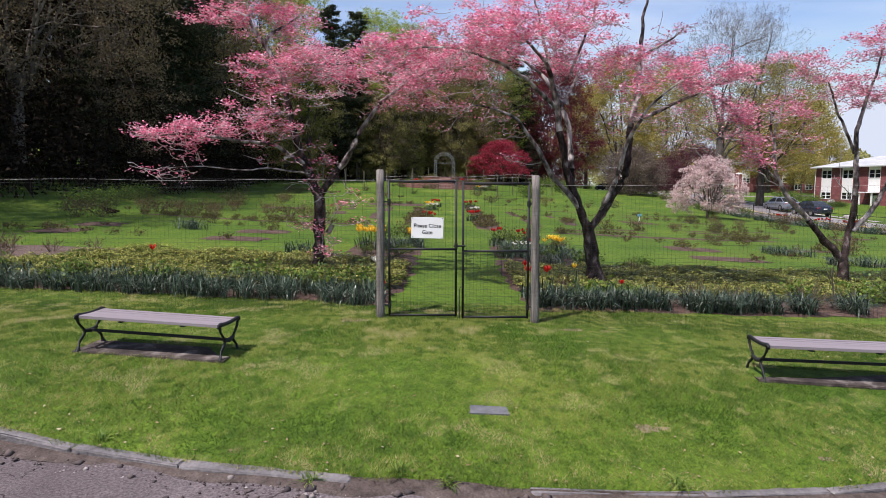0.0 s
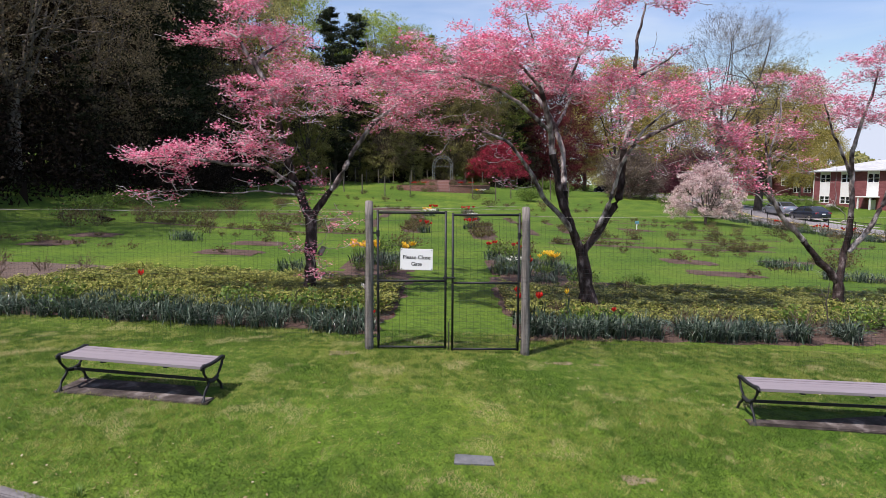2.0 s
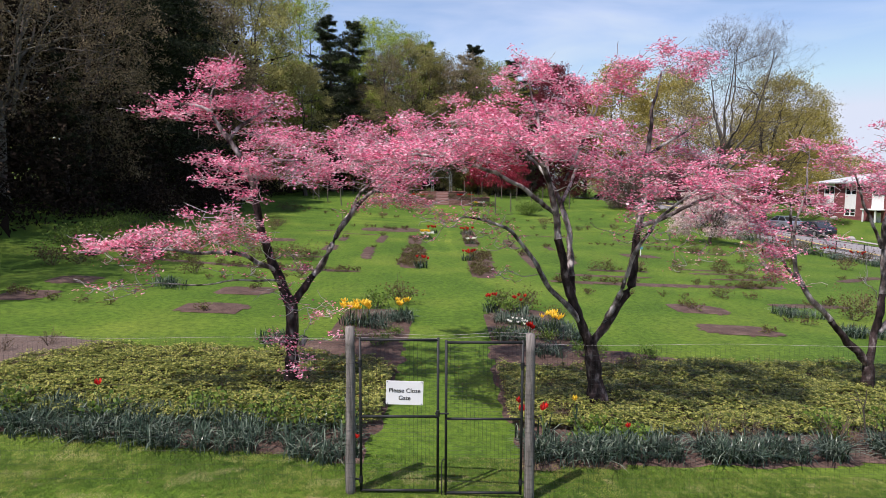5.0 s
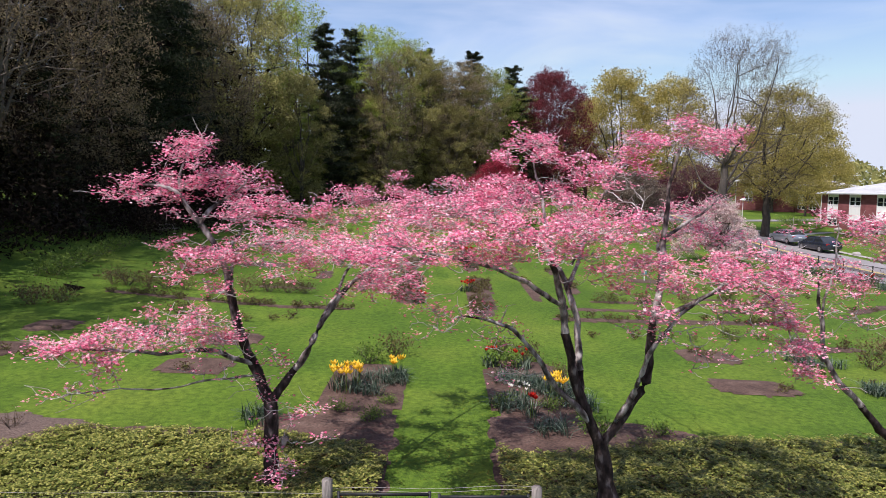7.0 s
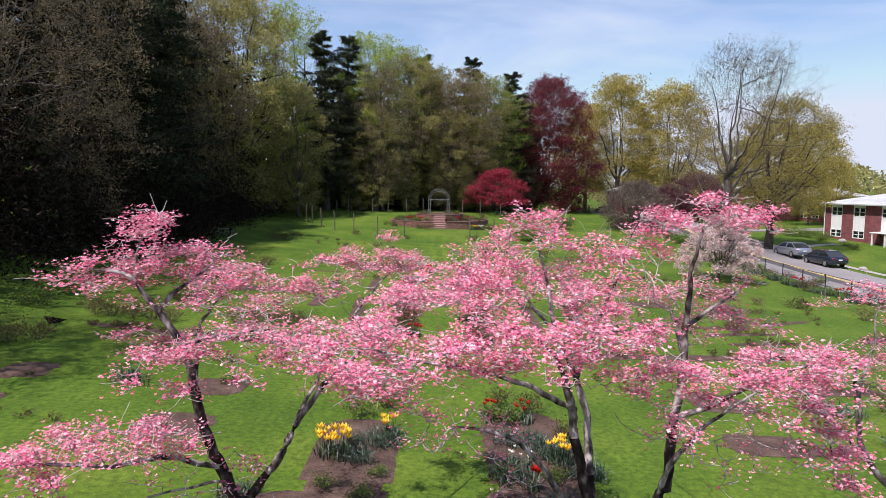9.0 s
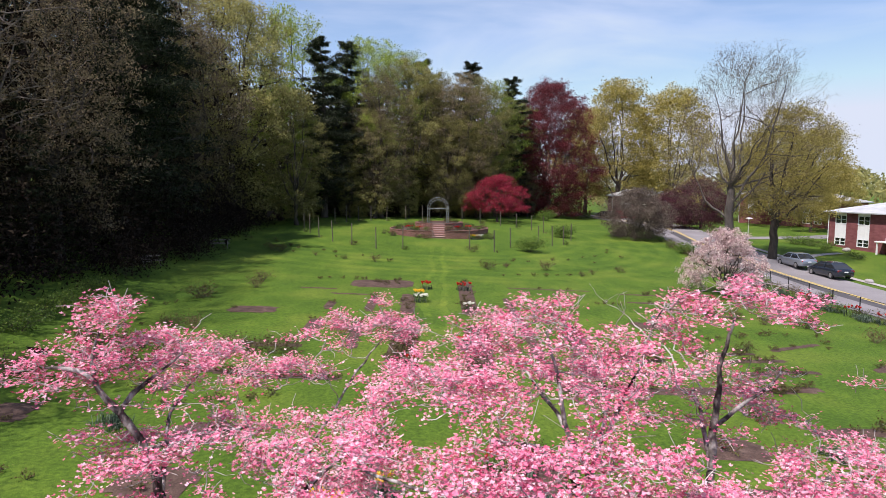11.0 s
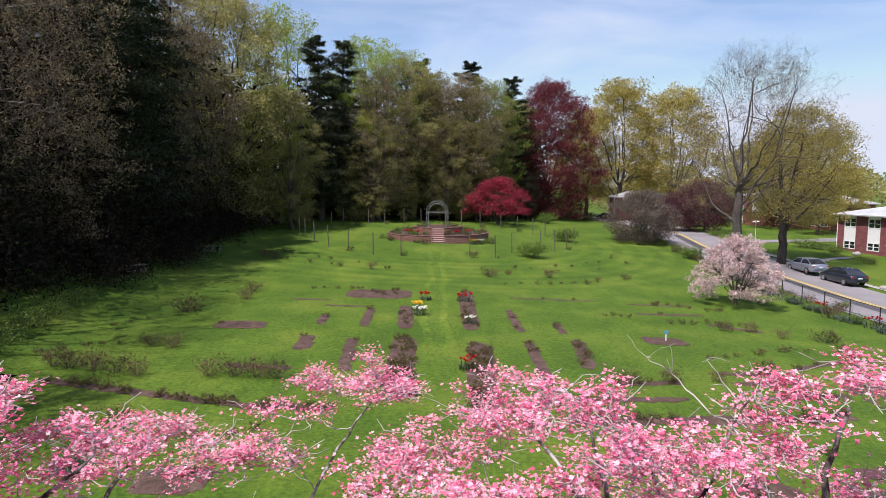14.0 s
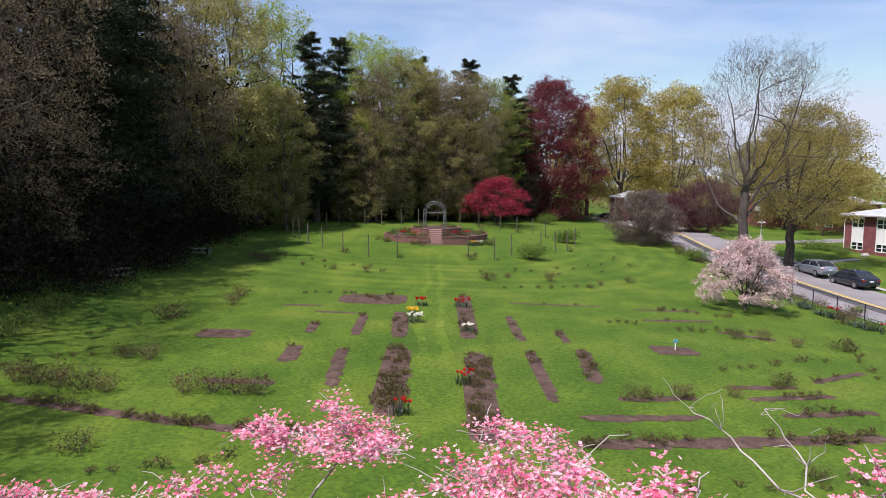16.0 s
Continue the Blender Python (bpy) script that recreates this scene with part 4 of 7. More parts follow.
fence = thing("wire_fence", "fine dark wire netting fence beside the gate", "fence", (0, GY, 0))
for a, b in ((-10.5, -0.92), (1.34, 11.5)):
    wire_net(a, b, gz((a + b) / 2, GY) + 0.05, 1.93 + (0.05 if a < 0 else -0.05), 0.06, 0.0010, 0.0, fence, 0.006)
for a, b, z in ((-10.5, -0.9, 1.96), (-0.9, 1.32, 2.015), (-0.9, 1.32, 1.975), (1.32, 11.5, 1.9)):
    t = Tubes()
    xs = np.linspace(a, b, 22)
    t.add([(x, 0, z + 0.012 * math.sin(x * 2.1) + (0.015 * math.sin((x - a) / (b - a) * 9) if b - a < 3 else 0)) for x in xs], [0.0017] * 22, 4)
    t.mesh("strand", M_TWIG, fence, "thin galvanised wire")
for x in (-10.5, 11.5):
    part("fence_stake", rod(bmesh.new(), (x, 0, gz(x, GY) - 0.2), (x, 0, 1.95), 0.010, n=6), M_WIRE, fence)


def bench(at, rz, label):
    b = thing("bench", label, "bench", at, rz, "park benches")
    b.matrix_basis = pose(*at, 0, 2.0, rz) @ Matrix.Diagonal((1, 1.08, 1, 1))
    L, D, H = 1.79, 0.40, 0.415
    n = 6
    for i in range(n):
        u = (i + 0.5) / n * 2 - 1
        bm = boxes(((0, u * D / 2, H - 0.018 + 0.010 * u * u), (L - 0.06, D / n - 0.0004, 0.032), 0.0012))
        part("seat_slat", bm, M_SEAT, b)
    for sx in (-1, 1):
        x = sx * (L / 2 - 0.035)
        t = Tubes()
        arm = [(x, u * 0.214, H - 0.008 + 0.020 * u * u + (0.0 if abs(u) < 0.95 else -0.012)) for u in np.linspace(-1, 1, 13)]
        t.add(arm, [0.020, 0.026] + [0.021] * 9 + [0.026, 0.020], 8)
        for sy in (-1, 1):
            t.add([(x, sy * 0.206, H + 0.010), (x, sy * 0.224, H + 0.002), (x, sy * 0.226, H - 0.022), (x, sy * 0.208, H - 0.034)], [0.014, 0.020, 0.020, 0.012], 8)
        t.mesh("arm_frame", M_BLACKIRON, b, "cast iron scrolled end frame")
        for sy in (-1, 1):
            t = Tubes()
            pts = [(x, sy * 0.205, H + 0.01), (x, sy * 0.19, H - 0.07), (x, sy * 0.14, H - 0.14), (x, sy * 0.085, H - 0.19), (x, sy * 0.10, H - 0.24), (x, sy * 0.165, H - 0.30), (x, sy * 0.195, H - 0.37), (x, sy * 0.20, 0.03), (x, sy * 0.205, 0.0)]
            t.add(pts, [0.016, 0.015, 0.015, 0.017, 0.016, 0.015, 0.016, 0.024, 0.034], 8)
            t.mesh("leg", M_BLACKIRON, b)
        t = Tubes()
        t.add([(x, -0.10, H - 0.195), (x, 0, H - 0.215), (x, 0.10, H - 0.195)], [0.02, 0.026, 0.02], 8)
        t.mesh("leg_boss", M_BLACKIRON, b)
    part("stretcher", boxes(((0, 0, H - 0.21), (L - 0.08, 0.022, 0.034), 0.004)), M_BLACKIRON, b)
    for x in (-0.35, 0.4):
        part("seat_strap", boxes(((x, 0, H - 0.045), (0.05, D - 0.04, 0.012))), M_BLACKIRON, b)
    return b


# Dirt stains, with the slab colour lowered further to deepen the bench's shade.
M_PAD = surface("stained and shade-dark concrete", [(0.40, (0.035, 0.027, 0.024)), (0.55, (0.075, 0.060, 0.054)), (0.74, (0.26, 0.23, 0.215))], scale=4, rough=0.95, bump=0.5, bump_scale=30, fine=[(0.35, (0.55,) * 3), (0.65, (1.1,) * 3)], fine_scale=25)


def bench_pad(at, rz, slope):
    bm = boxes(((0, 0, -0.04), (1.86, 0.50, 0.10), 0.02))
    for v in bm.verts:
        v.co += Vector(RNG.normal(size=3) * 0.006)
    p = part("bench_pad", bm, M_PAD, None)
    p.matrix_basis = pose(*at, 0, slope, rz)
    return tagged(p, "worn concrete slab under a bench, level with the grass", "slab", "bench slabs")


bench((-3.30, 7.10, -0.040), -7.5, "backless park bench with grey plank seat and black iron ends")
bench_pad((-3.30, 7.10, -0.026), -7.5, 1.4)
bench((4.445, 6.96, -0.312), -1.5, "backless park bench with mauve-grey plank seat and black iron ends")
bench_pad((4.445, 6.96, -0.296), -1.5, 2.6)

# ---- the three dogwoods ----
dogwood("dogwood", "pink flowering dogwood with tiered crown and a sawn-off stub", 11, [
    [(-2.53, 12.45, 0.0, 0.20), (-2.53, 12.45, 0.25, 0.155), (-2.50, 12.45, 0.8, 0.125), (-2.42, 12.42, 1.3, 0.125), (-2.46, 12.4, 1.7, 0.12)],
    [(-2.46, 12.4, 1.65, 0.10), (-2.75, 12.4, 2.4, 0.085), (-3.0, 12.3, 3.4, 0.07), (-3.15, 12.25, 4.2, 0.055), (-3.42, 12.2, 4.55, 0.05), (-3.66, 12.15, 5.1, 0.035), (-4.2, 12.1, 5.15, 0.018)],
    [(-3.42, 12.2, 4.55, 0.04), (-3.3, 12.3, 4.75, 0.035), (-3.1, 12.45, 5.0, 0.025), (-2.8, 12.6, 5.2, 0.015)],
    [(-3.66, 12.15, 5.05, 0.03), (-3.72, 12.25, 5.4, 0.02), (-3.6, 12.3, 5.65, 0.012)],
    [(-2.46, 12.4, 1.65, 0.085), (-1.95, 12.4, 2.3, 0.065), (-1.67, 12.45, 2.9, 0.055), (-1.28, 12.5, 3.45, 0.042), (-0.76, 12.7, 3.9, 0.03), (-0.2, 12.8, 4.25, 0.015)],
    [(-2.7, 12.4, 2.3, 0.05), (-3.1, 12.0, 2.6, 0.04), (-3.9, 11.5, 2.75, 0.03), (-4.6, 11.4, 2.8, 0.02), (-5.3, 11.4, 2.75, 0.01)],
    [(-2.6, 12.4, 2.1, 0.024), (-3.2, 11.9, 2.22, 0.018), (-3.7, 11.6, 2.12, 0.015), (-4.2, 11.4, 2.2, 0.012), (-5.0, 11.2, 2.2, 0.007)],
    [(-3.0, 12.3, 3.4, 0.035), (-3.3, 13.2, 4.1, 0.028), (-3.1, 14.4, 4.7, 0.016)],
    [(-1.67, 12.45, 2.9, 0.035), (-1.4, 13.6, 3.6, 0.026), (-0.85, 15.0, 4.4, 0.018), (-0.5, 15.7, 4.7, 0.01)],
    [(-3.15, 12.25, 4.1, 0.03), (-2.6, 12.4, 4.2, 0.022), (-2.0, 12.6, 4.25, 0.012)],
    [(-2.28, 12.4, 0.95, 0.06), (-2.2, 12.38, 1.1, 0.055)],
], [(-4.25, 12.2, 5.05, 0.6, 0.7, 0.20, 1), (-3.75, 12.3, 5.7, 0.55, 0.6, 0.2, 1), (-3.0, 12.6, 5.2, 0.75, 0.8, 0.2, 1), (-3.0, 12.4, 4.75, 0.5, 0.5, 0.12, 0.5), (-3.45, 12.1, 4.05, 0.8, 0.8, 0.2, 1),
    (-2.4, 12.5, 4.2, 0.8, 1.2, 0.2, 0.65), (-1.2, 12.7, 4.1, 1.0, 1.2, 0.2, 0.8), (-0.7, 12.3, 3.6, 0.8, 0.8, 0.18, 0.8), (-3.1, 14.1, 4.6, 0.9, 0.8, 0.2, 1), (-1.9, 14.2, 4.7, 0.8, 0.7, 0.2, 0.95), (-3.0, 15.5, 4.0, 0.9, 0.7, 0.2, 0.4), (-0.55, 15.7, 4.8, 1.15, 0.85, 0.25, 1), (-2.35, 12.15, 1.3, 0.42, 0.35, 0.6, 0.9), (-2.3, 12.2, 1.0, 0.34, 0.3, 0.3, 0.6),
    (-4.1, 11.5, 2.9, 1.0, 0.7, 0.2, 1), (-5.05, 11.5, 2.78, 0.6, 0.5, 0.14, 1), (-3.3, 11.3, 3.1, 0.7, 0.7, 0.18, 0.8), (-4.9, 11.3, 2.25, 0.75, 0.5, 0.2, 0.45), (-2.2, 12.2, 1.75, 0.75, 0.5, 0.5, 0.5), (-2.9, 11.9, 2.5, 0.6, 0.5, 0.3, 0.4)],
    1.0)
dogwood("dogwood", "large pink flowering dogwood with several dark stems", 23, [
    [(3.02, 12.28, 0.0, 0.22), (3.0, 12.28, 0.3, 0.165), (2.93, 12.28, 0.7, 0.14), (2.86, 12.28, 1.05, 0.14)],
    [(2.86, 12.28, 1.0, 0.105), (2.62, 12.2, 1.5, 0.09), (2.33, 12.1, 2.3, 0.08), (2.2, 12.0, 3.2, 0.065), (2.0, 11.8, 3.9, 0.05), (1.6, 11.5, 4.4, 0.03), (1.0, 11.2, 4.65, 0.015)],
    [(2.7, 12.2, 1.4, 0.065), (2.0, 11.9, 2.15, 0.05), (1.65, 11.7, 2.7, 0.04), (1.3, 11.5, 3.15, 0.03), (0.5, 11.3, 3.3, 0.015)],
    [(2.5, 12.2, 1.75, 0.075), (2.55, 12.5, 2.6, 0.065), (2.4, 12.8, 3.5, 0.05), (2.0, 13.2, 4.2, 0.035), (1.5, 14.2, 4.75, 0.018)],
    [(2.86, 12.28, 1.0, 0.10), (3.3, 12.2, 1.7, 0.085), (3.55, 12.2, 2.1, 0.08), (3.56, 12.2, 2.9, 0.07), (3.75, 12.3, 3.5, 0.06), (3.75, 12.35, 4.4, 0.048), (3.85, 12.35, 5.1, 0.035), (3.95, 12.3, 5.75, 0.018)],
    [(3.0, 12.3, 1.2, 0.06), (3.3, 12.0, 2.0, 0.05), (3.4, 11.7, 2.7, 0.04), (3.7, 11.4, 3.3, 0.03), (4.3, 11.3, 3.8, 0.016)],
    [(3.6, 12.2, 3.1, 0.05), (4.3, 12.2, 3.4, 0.04), (5.0, 12.2, 3.75, 0.03), (5.6, 12.1, 3.9, 0.016)],
    [(2.2, 12.0, 3.3, 0.045), (1.2, 11.3, 4.0, 0.035), (0.2, 11.0, 4.25, 0.022), (-0.7, 11.4, 4.3, 0.012)],
    [(3.75, 12.3, 3.8, 0.045), (3.9, 13.0, 4.2, 0.032), (4.3, 14.2, 4.2, 0.018)],
    [(2.4, 12.8, 3.5, 0.04), (2.9, 13.8, 4.2, 0.03), (2.9, 14.8, 4.6, 0.015)],
    [(2.0, 11.9, 3.9, 0.04), (1.85, 12.1, 4.8, 0.03), (1.7, 12.3, 5.55, 0.016)],
    [(2.4, 12.6, 3.9, 0.035), (2.75, 12.5, 4.8, 0.026), (2.95, 12.4, 5.4, 0.016), (3.1, 12.3, 5.85, 0.010)],
    [(5.0, 12.2, 3.7, 0.022), (5.6, 12.1, 3.3, 0.016), (5.75, 12.0, 2.6, 0.010)],
    [(3.75, 12.35, 4.35, 0.034), (4.3, 12.5, 4.6, 0.026), (4.7, 12.6, 4.95, 0.014)],
], [(0.2, 10.9, 4.35, 1.1, 0.8, 0.22, 1), (1.3, 10.75, 4.5, 1.0, 0.75, 0.25, 1), (2.2, 10.9, 4.45, 0.85, 0.75, 0.25, 1), (-0.65, 11.4, 4.3, 0.8, 0.8, 0.18, 1), (0.75, 12.0, 4.8, 1.1, 0.9, 0.22, 1), (1.9, 11.8, 5.0, 0.95, 0.9, 0.22, 1),
    (1.65, 12.3, 5.7, 0.65, 0.7, 0.2, 1), (2.9, 12.4, 5.45, 0.6, 0.6, 0.14, 1), (4.0, 12.3, 5.88, 0.95, 0.8, 0.14, 1), (3.1, 12.2, 5.9, 0.45, 0.5, 0.14, 0.3), (4.3, 11.4, 3.85, 1.0, 0.8, 0.3, 1), (3.2, 11.2, 3.9, 0.85, 0.7, 0.3, 1), (5.2, 12.0, 4.0, 0.75, 0.9, 0.28, 0.9),
    (4.0, 13.3, 4.5, 1.1, 1.0, 0.25, 0.9), (1.5, 14.9, 4.9, 0.85, 0.75, 0.25, 1), (0.9, 14.3, 4.7, 0.9, 0.8, 0.25, 0.9), (2.8, 13.7, 4.6, 1.0, 0.8, 0.25, 0.9), (0.1, 13.8, 4.45, 1.0, 1.0, 0.22, 0.9), (0.35, 11.5, 3.3, 0.8, 0.7, 0.2, 0.6), (5.7, 12.0, 2.55, 0.42, 0.5, 0.6, 1), (5.55, 12.1, 3.2, 0.5, 0.5, 0.4, 1), (4.4, 13.9, 4.6, 0.5, 0.5, 0.2, 0.3), (5.0, 11.8, 3.25, 0.85, 0.7, 0.35, 0.55), (4.4, 11.6, 2.9, 0.6, 0.5, 0.25, 0.4), (1.5, 11.6, 2.9, 0.5, 0.4, 0.3, 0.4), (3.4, 11.5, 3.1, 0.7, 0.6, 0.25, 0.45), (4.7, 12.5, 4.9, 0.35, 0.4, 0.1, 0.5)],
    1.0, [[(3.9, 13.4, 4.4, 0.015), (3.75, 14.5, 4.85, 0.012), (3.45, 15.1, 5.2, 0.008), (3.2, 15.3, 5.35, 0.004)], [(4.3, 13.9, 4.3, 0.014), (4.3, 15.0, 4.85, 0.011), (4.05, 15.4, 5.3, 0.006)]])
dogwood("dogwood", "pink flowering dogwood with two leaning grey stems", 31, [
    [(8.94, 13.81, -0.45, 0.18), (8.94, 13.81, -0.2, 0.135), (8.9, 13.8, 0.25, 0.115)],
    [(8.9, 13.8, 0.2, 0.09), (8.35, 13.75, 0.8, 0.075), (7.75, 13.7, 1.4, 0.065), (7.25, 13.7, 2.0, 0.05), (7.1, 13.6, 2.9, 0.04), (6.95, 13.5, 3.5, 0.02)],
    [(8.9, 13.8, 0.2, 0.09), (9.0, 13.8, 0.9, 0.08), (9.1, 13.8, 1.9, 0.065), (9.0, 13.8, 3.0, 0.05), (9.2, 13.7, 4.0, 0.035), (9.3, 13.6, 4.8, 0.018)],
    [(9.0, 13.8, 0.8, 0.07), (9.7, 13.8, 1.7, 0.055), (10.1, 13.8, 2.9, 0.04), (10.5, 13.8, 4.1, 0.018)],
    [(9.0, 13.8, 2.6, 0.04), (8.5, 13.7, 3.5, 0.03), (8.2, 13.6, 4.1, 0.015)],
    [(7.25, 13.7, 2.0, 0.035), (6.7, 13.3, 2.5, 0.025), (6.2, 12.9, 2.6, 0.012)],
    [(7.1, 13.6, 2.8, 0.025), (7.3, 13.6, 3.8, 0.018), (7.3, 13.6, 4.5, 0.010)],
], [(6.95, 13.5, 3.55, 0.8, 0.8, 0.25, 1), (8.2, 13.6, 4.15, 0.9, 0.9, 0.22, 1), (9.3, 13.5, 4.85, 0.85, 0.8, 0.18, 1), (9.4, 13.8, 3.9, 1.0, 0.9, 0.25, 1), (7.3, 13.6, 4.55, 0.7, 0.7, 0.16, 0.7), (10.5, 13.8, 4.2, 0.9, 0.9, 0.22, 1), (6.2, 12.85, 2.6, 0.45, 0.45, 0.4, 0.6), (7.6, 13.5, 2.9, 0.7, 0.7, 0.2, 0.6)],
    0.95, [[(7.3, 13.7, 1.9, 0.014), (6.7, 13.5, 2.2, 0.012), (6.3, 13.3, 2.9, 0.008), (6.2, 13.2, 3.4, 0.004)], [(9.05, 13.8, 1.5, 0.012), (8.6, 13.6, 1.9, 0.010), (8.5, 13.5, 2.4, 0.005)]])

# ---- woods ----


G = "trees of the wood"
TALL_CROWN = ((0.0, 0.45), (0.2, 0.8), (0.5, 1.0), (0.75, 0.85), (0.92, 0.5), (1.0, 0.2))
ROUND_CROWN = ((0.0, 0.55), (0.2, 0.9), (0.45, 1.0), (0.7, 0.85), (0.9, 0.5), (1.0, 0.2))


def stand(proto, spots, group):
    """Copies of a tree at (x, y, turn, scale); the first spot takes the tree itself."""
    for k, (x, y, rz, s) in enumerate(spots):
        if group == G and x < -19 and y < 96:
            x -= 2.5
        if group == G and x > -19.5 and y > 90 and "pine" not in proto.name:
            s *= 0.94
        ob = proto if k == 0 else copy_thing(proto, Matrix())
        ob.matrix_basis = pose(x, y, gz(x, y) - 0.05, 0, 0, rz) @ Matrix.Scale(s, 4)
        ob["group"] = group


stand(broad_tree("oak_tree", "tall oak with olive-brown opening buds and pale limbs", 1, 24, 9.5, 0.26, 0.3, TALL_CROWN, M_OAKBUD, M_PALEBARK, 40000, 0.13, 12, 60, 0.30, 1900, 0.4, 0.022, cluster=0.34, flat=0.8),
      [(-23, 30, 20, 1.0), (-25, 41, 140, 1.0)], G)
stand(broad_tree("forest_tree", "tall broadleaf tree with bare twigs and brown buds", 2, 22.4, 6.4, 0.12, 0.3, TALL_CROWN, M_BROWNBUD, M_TRUNK, 30000, 0.21, 10, 40, 0.34, 1000, 0.38, 0.030, cluster=0.34, flat=0.75),
      [(-24, 49, 0, 1.0), (-27, 68, 160, 1.15), (-25, 76, 230, 1.0), (-8.5, 100, 30, 1.0), (3.5, 109, 110, 1.06), (-2, 114, 200, 1.06), (60, 128, 10, 0.7), (-20, 19, 40, 0.95), (-21, 11, 200, 0.9), (-9.2, 99, 300, 0.38), (0.5, 104, 80, 0.36), (8.8, 110.5, 190, 0.38), (16.5, 121, 240, 0.4)], G)
stand(broad_tree("forest_tree", "tall broadleaf tree in pale olive spring leaf", 3, 23.0, 6.4, 0.06, 0.25, TALL_CROWN, M_OLIVE, M_TRUNK, 32000, 0.24, 10, 38, 0.34, 760, 0.38, 0.026, cluster=0.36, flat=0.7),
      [(-22.5, 82, 0, 1.2), (-23.5, 89, 130, 1.22), (-5, 106, 70, 1.12), (7.5, 112, 200, 1.04), (-28, 79, 300, 1.25), (-18.2, 86, 20, 0.72), (-9.5, 98.5, 150, 0.72), (1.5, 105.5, 60, 0.74), (6.5, 109, 330, 0.66), (0, 111, 250, 1.05), (-13, 97.5, 40, 0.36), (-4.5, 101.5, 200, 0.34), (4.2, 106.5, 100, 0.36), (12.5, 115.5, 20, 0.36), (-18.6, 91, 280, 0.36)], G)
stand(broad_tree("forest_tree", "tall tree in bright yellow-green spring leaf", 4, 24.0, 6.0, 0.08, 0.25, TALL_CROWN, M_FRESH, M_TRUNK, 30000, 0.24, 10, 38, 0.34, 720, 0.38, 0.026, cluster=0.36, flat=0.75),
      [(-19.3, 92, 10, 0.80), (-11, 104, 90, 1.2), (10, 116, 270, 1.02), (-22, 100, 200, 1.25), (15, 128, 0, 0.95), (-7, 111, 60, 1.18)], G)
# Pines at y 14, 24 and 36 stand out of view, added to block sun.
stand(conifer("pine_tree", "tall dark green pine with layered branches", 5, 31, 6.4, 0.10, M_PINE, leaves=46000, leaf=0.46, limbs=96, twigs=10, spread=0.55),
      [(-16.6, 97, 0, 0.82), (-14.2, 101, 130, 0.84), (-3.2, 124, 50, 0.90), (6.5, 126, 220, 0.92), (12.5, 119, 80, 0.80), (-24, 58, 10, 0.92), (-25.5, 63, 100, 0.98), (-31, 24, 30, 0.85), (-33, 36, 200, 0.9), (-32, 50, 75, 0.95), (-30, 14, 160, 0.8), (-34, 70, 300, 1.0)], G)
stand(conifer("hemlock_tree", "dense dark hemlock branched to the ground", 6, 17, 4.6, 0.02, M_PINE, leaves=11000, leaf=0.5, limbs=40, twigs=5, spread=0.42),
      [(-23, 44, 0, 0.62), (-24, 53, 60, 0.68), (-24.5, 70, 200, 0.68), (-26, 80, 250, 0.68), (-25, 92, 300, 0.68), (-19, 106, 30, 1.1), (-11, 113, 90, 1.1), (-4, 118, 150, 1.0), (4, 119, 210, 1.0), (-25, 36, 20, 0.62), (-31, 47, 130, 1.2), (-31, 60, 10, 1.2), (-24, 104, 10, 0.74), (20, 136, 40, 0.9), (-13, 122, 10, 1.4), (-26, 22, 90, 0.62)], G)
stand(broad_tree("copper_beech", "large copper beech in dark wine-red leaf", 8, 24.6, 9.4, 0.03, 0.2, ((0.0, 0.85), (0.25, 1.0), (0.55, 0.92), (0.8, 0.66), (0.94, 0.4), (1.0, 0.15)), M_BEECH, M_TRUNK, 90000, 0.28, 14, 120, 0.26, 1800, 0.5, 0.03, flat=0.6, cluster=0.48, fill=0.25), [(21.6, 128, 0, 1.04)], "single trees")
stand(broad_tree("japanese_maple", "spreading japanese maple in bright crimson leaf", 9, 6.9, 5.7, 0.26, 0.2, ((0.0, 1.0), (0.35, 0.95), (0.7, 0.7), (1.0, 0.2)), M_MAPLE, M_DARKTRUNK, 28000, 0.17, 8, 56, 0.26, 640, 0.2, 0.02, flat=0.42, cluster=0.24, fill=0.1), [(9.2, 101.5, 0, 1.0)], "single trees")
stand(broad_tree("yellow_oak", "broad oak with yellow-green catkins", 10, 21, 8.2, 0.2, 0.25, ROUND_CROWN, M_YELLOW, M_TRUNK, 33000, 0.33, 9, 56, 0.34, 760, 0.42, 0.03, flat=0.6, cluster=0.5), [(38, 138, 0, 1.32), (48, 134, 120, 1.22), (58, 112, 60, 0.8), (68, 118, 200, 0.8), (34, 150, 40, 1.1), (46, 116, 70, 0.4), (57, 100, 20, 0.42), (63, 104, 50, 0.5)], "street trees")
stand(broad_tree("street_oak", "half-bare oak with yellow-green catkins over a dark trunk", 12, 16.4, 6.4, 0.26, 0.34, ROUND_CROWN, M_YELLOW, M_DARKTRUNK, 36000, 0.19, 11, 54, 0.30, 1200, 0.44, 0.022, flat=0.5, cluster=0.34, off=(1.6, 0.0)), [(36.9, 73.0, 0, 1.0)], "street trees")
stand(broad_tree("bare_oak", "very tall leafless oak with a fan of branches", 13, 21.6, 8.8, 0.27, 0.36, ((0.0, 0.7), (0.25, 1.0), (0.55, 0.98), (0.8, 0.75), (1.0, 0.35)), M_OAKBUD, M_BAREWOOD, 42000, 0.11, 13, 70, 0.26, 4200, 0.48, 0.014, cluster=0.35, off=(2.0, 0.0), fill=0.08, flat=0.9), [(31.7, 72.5, 0, 1.0)], "street trees")
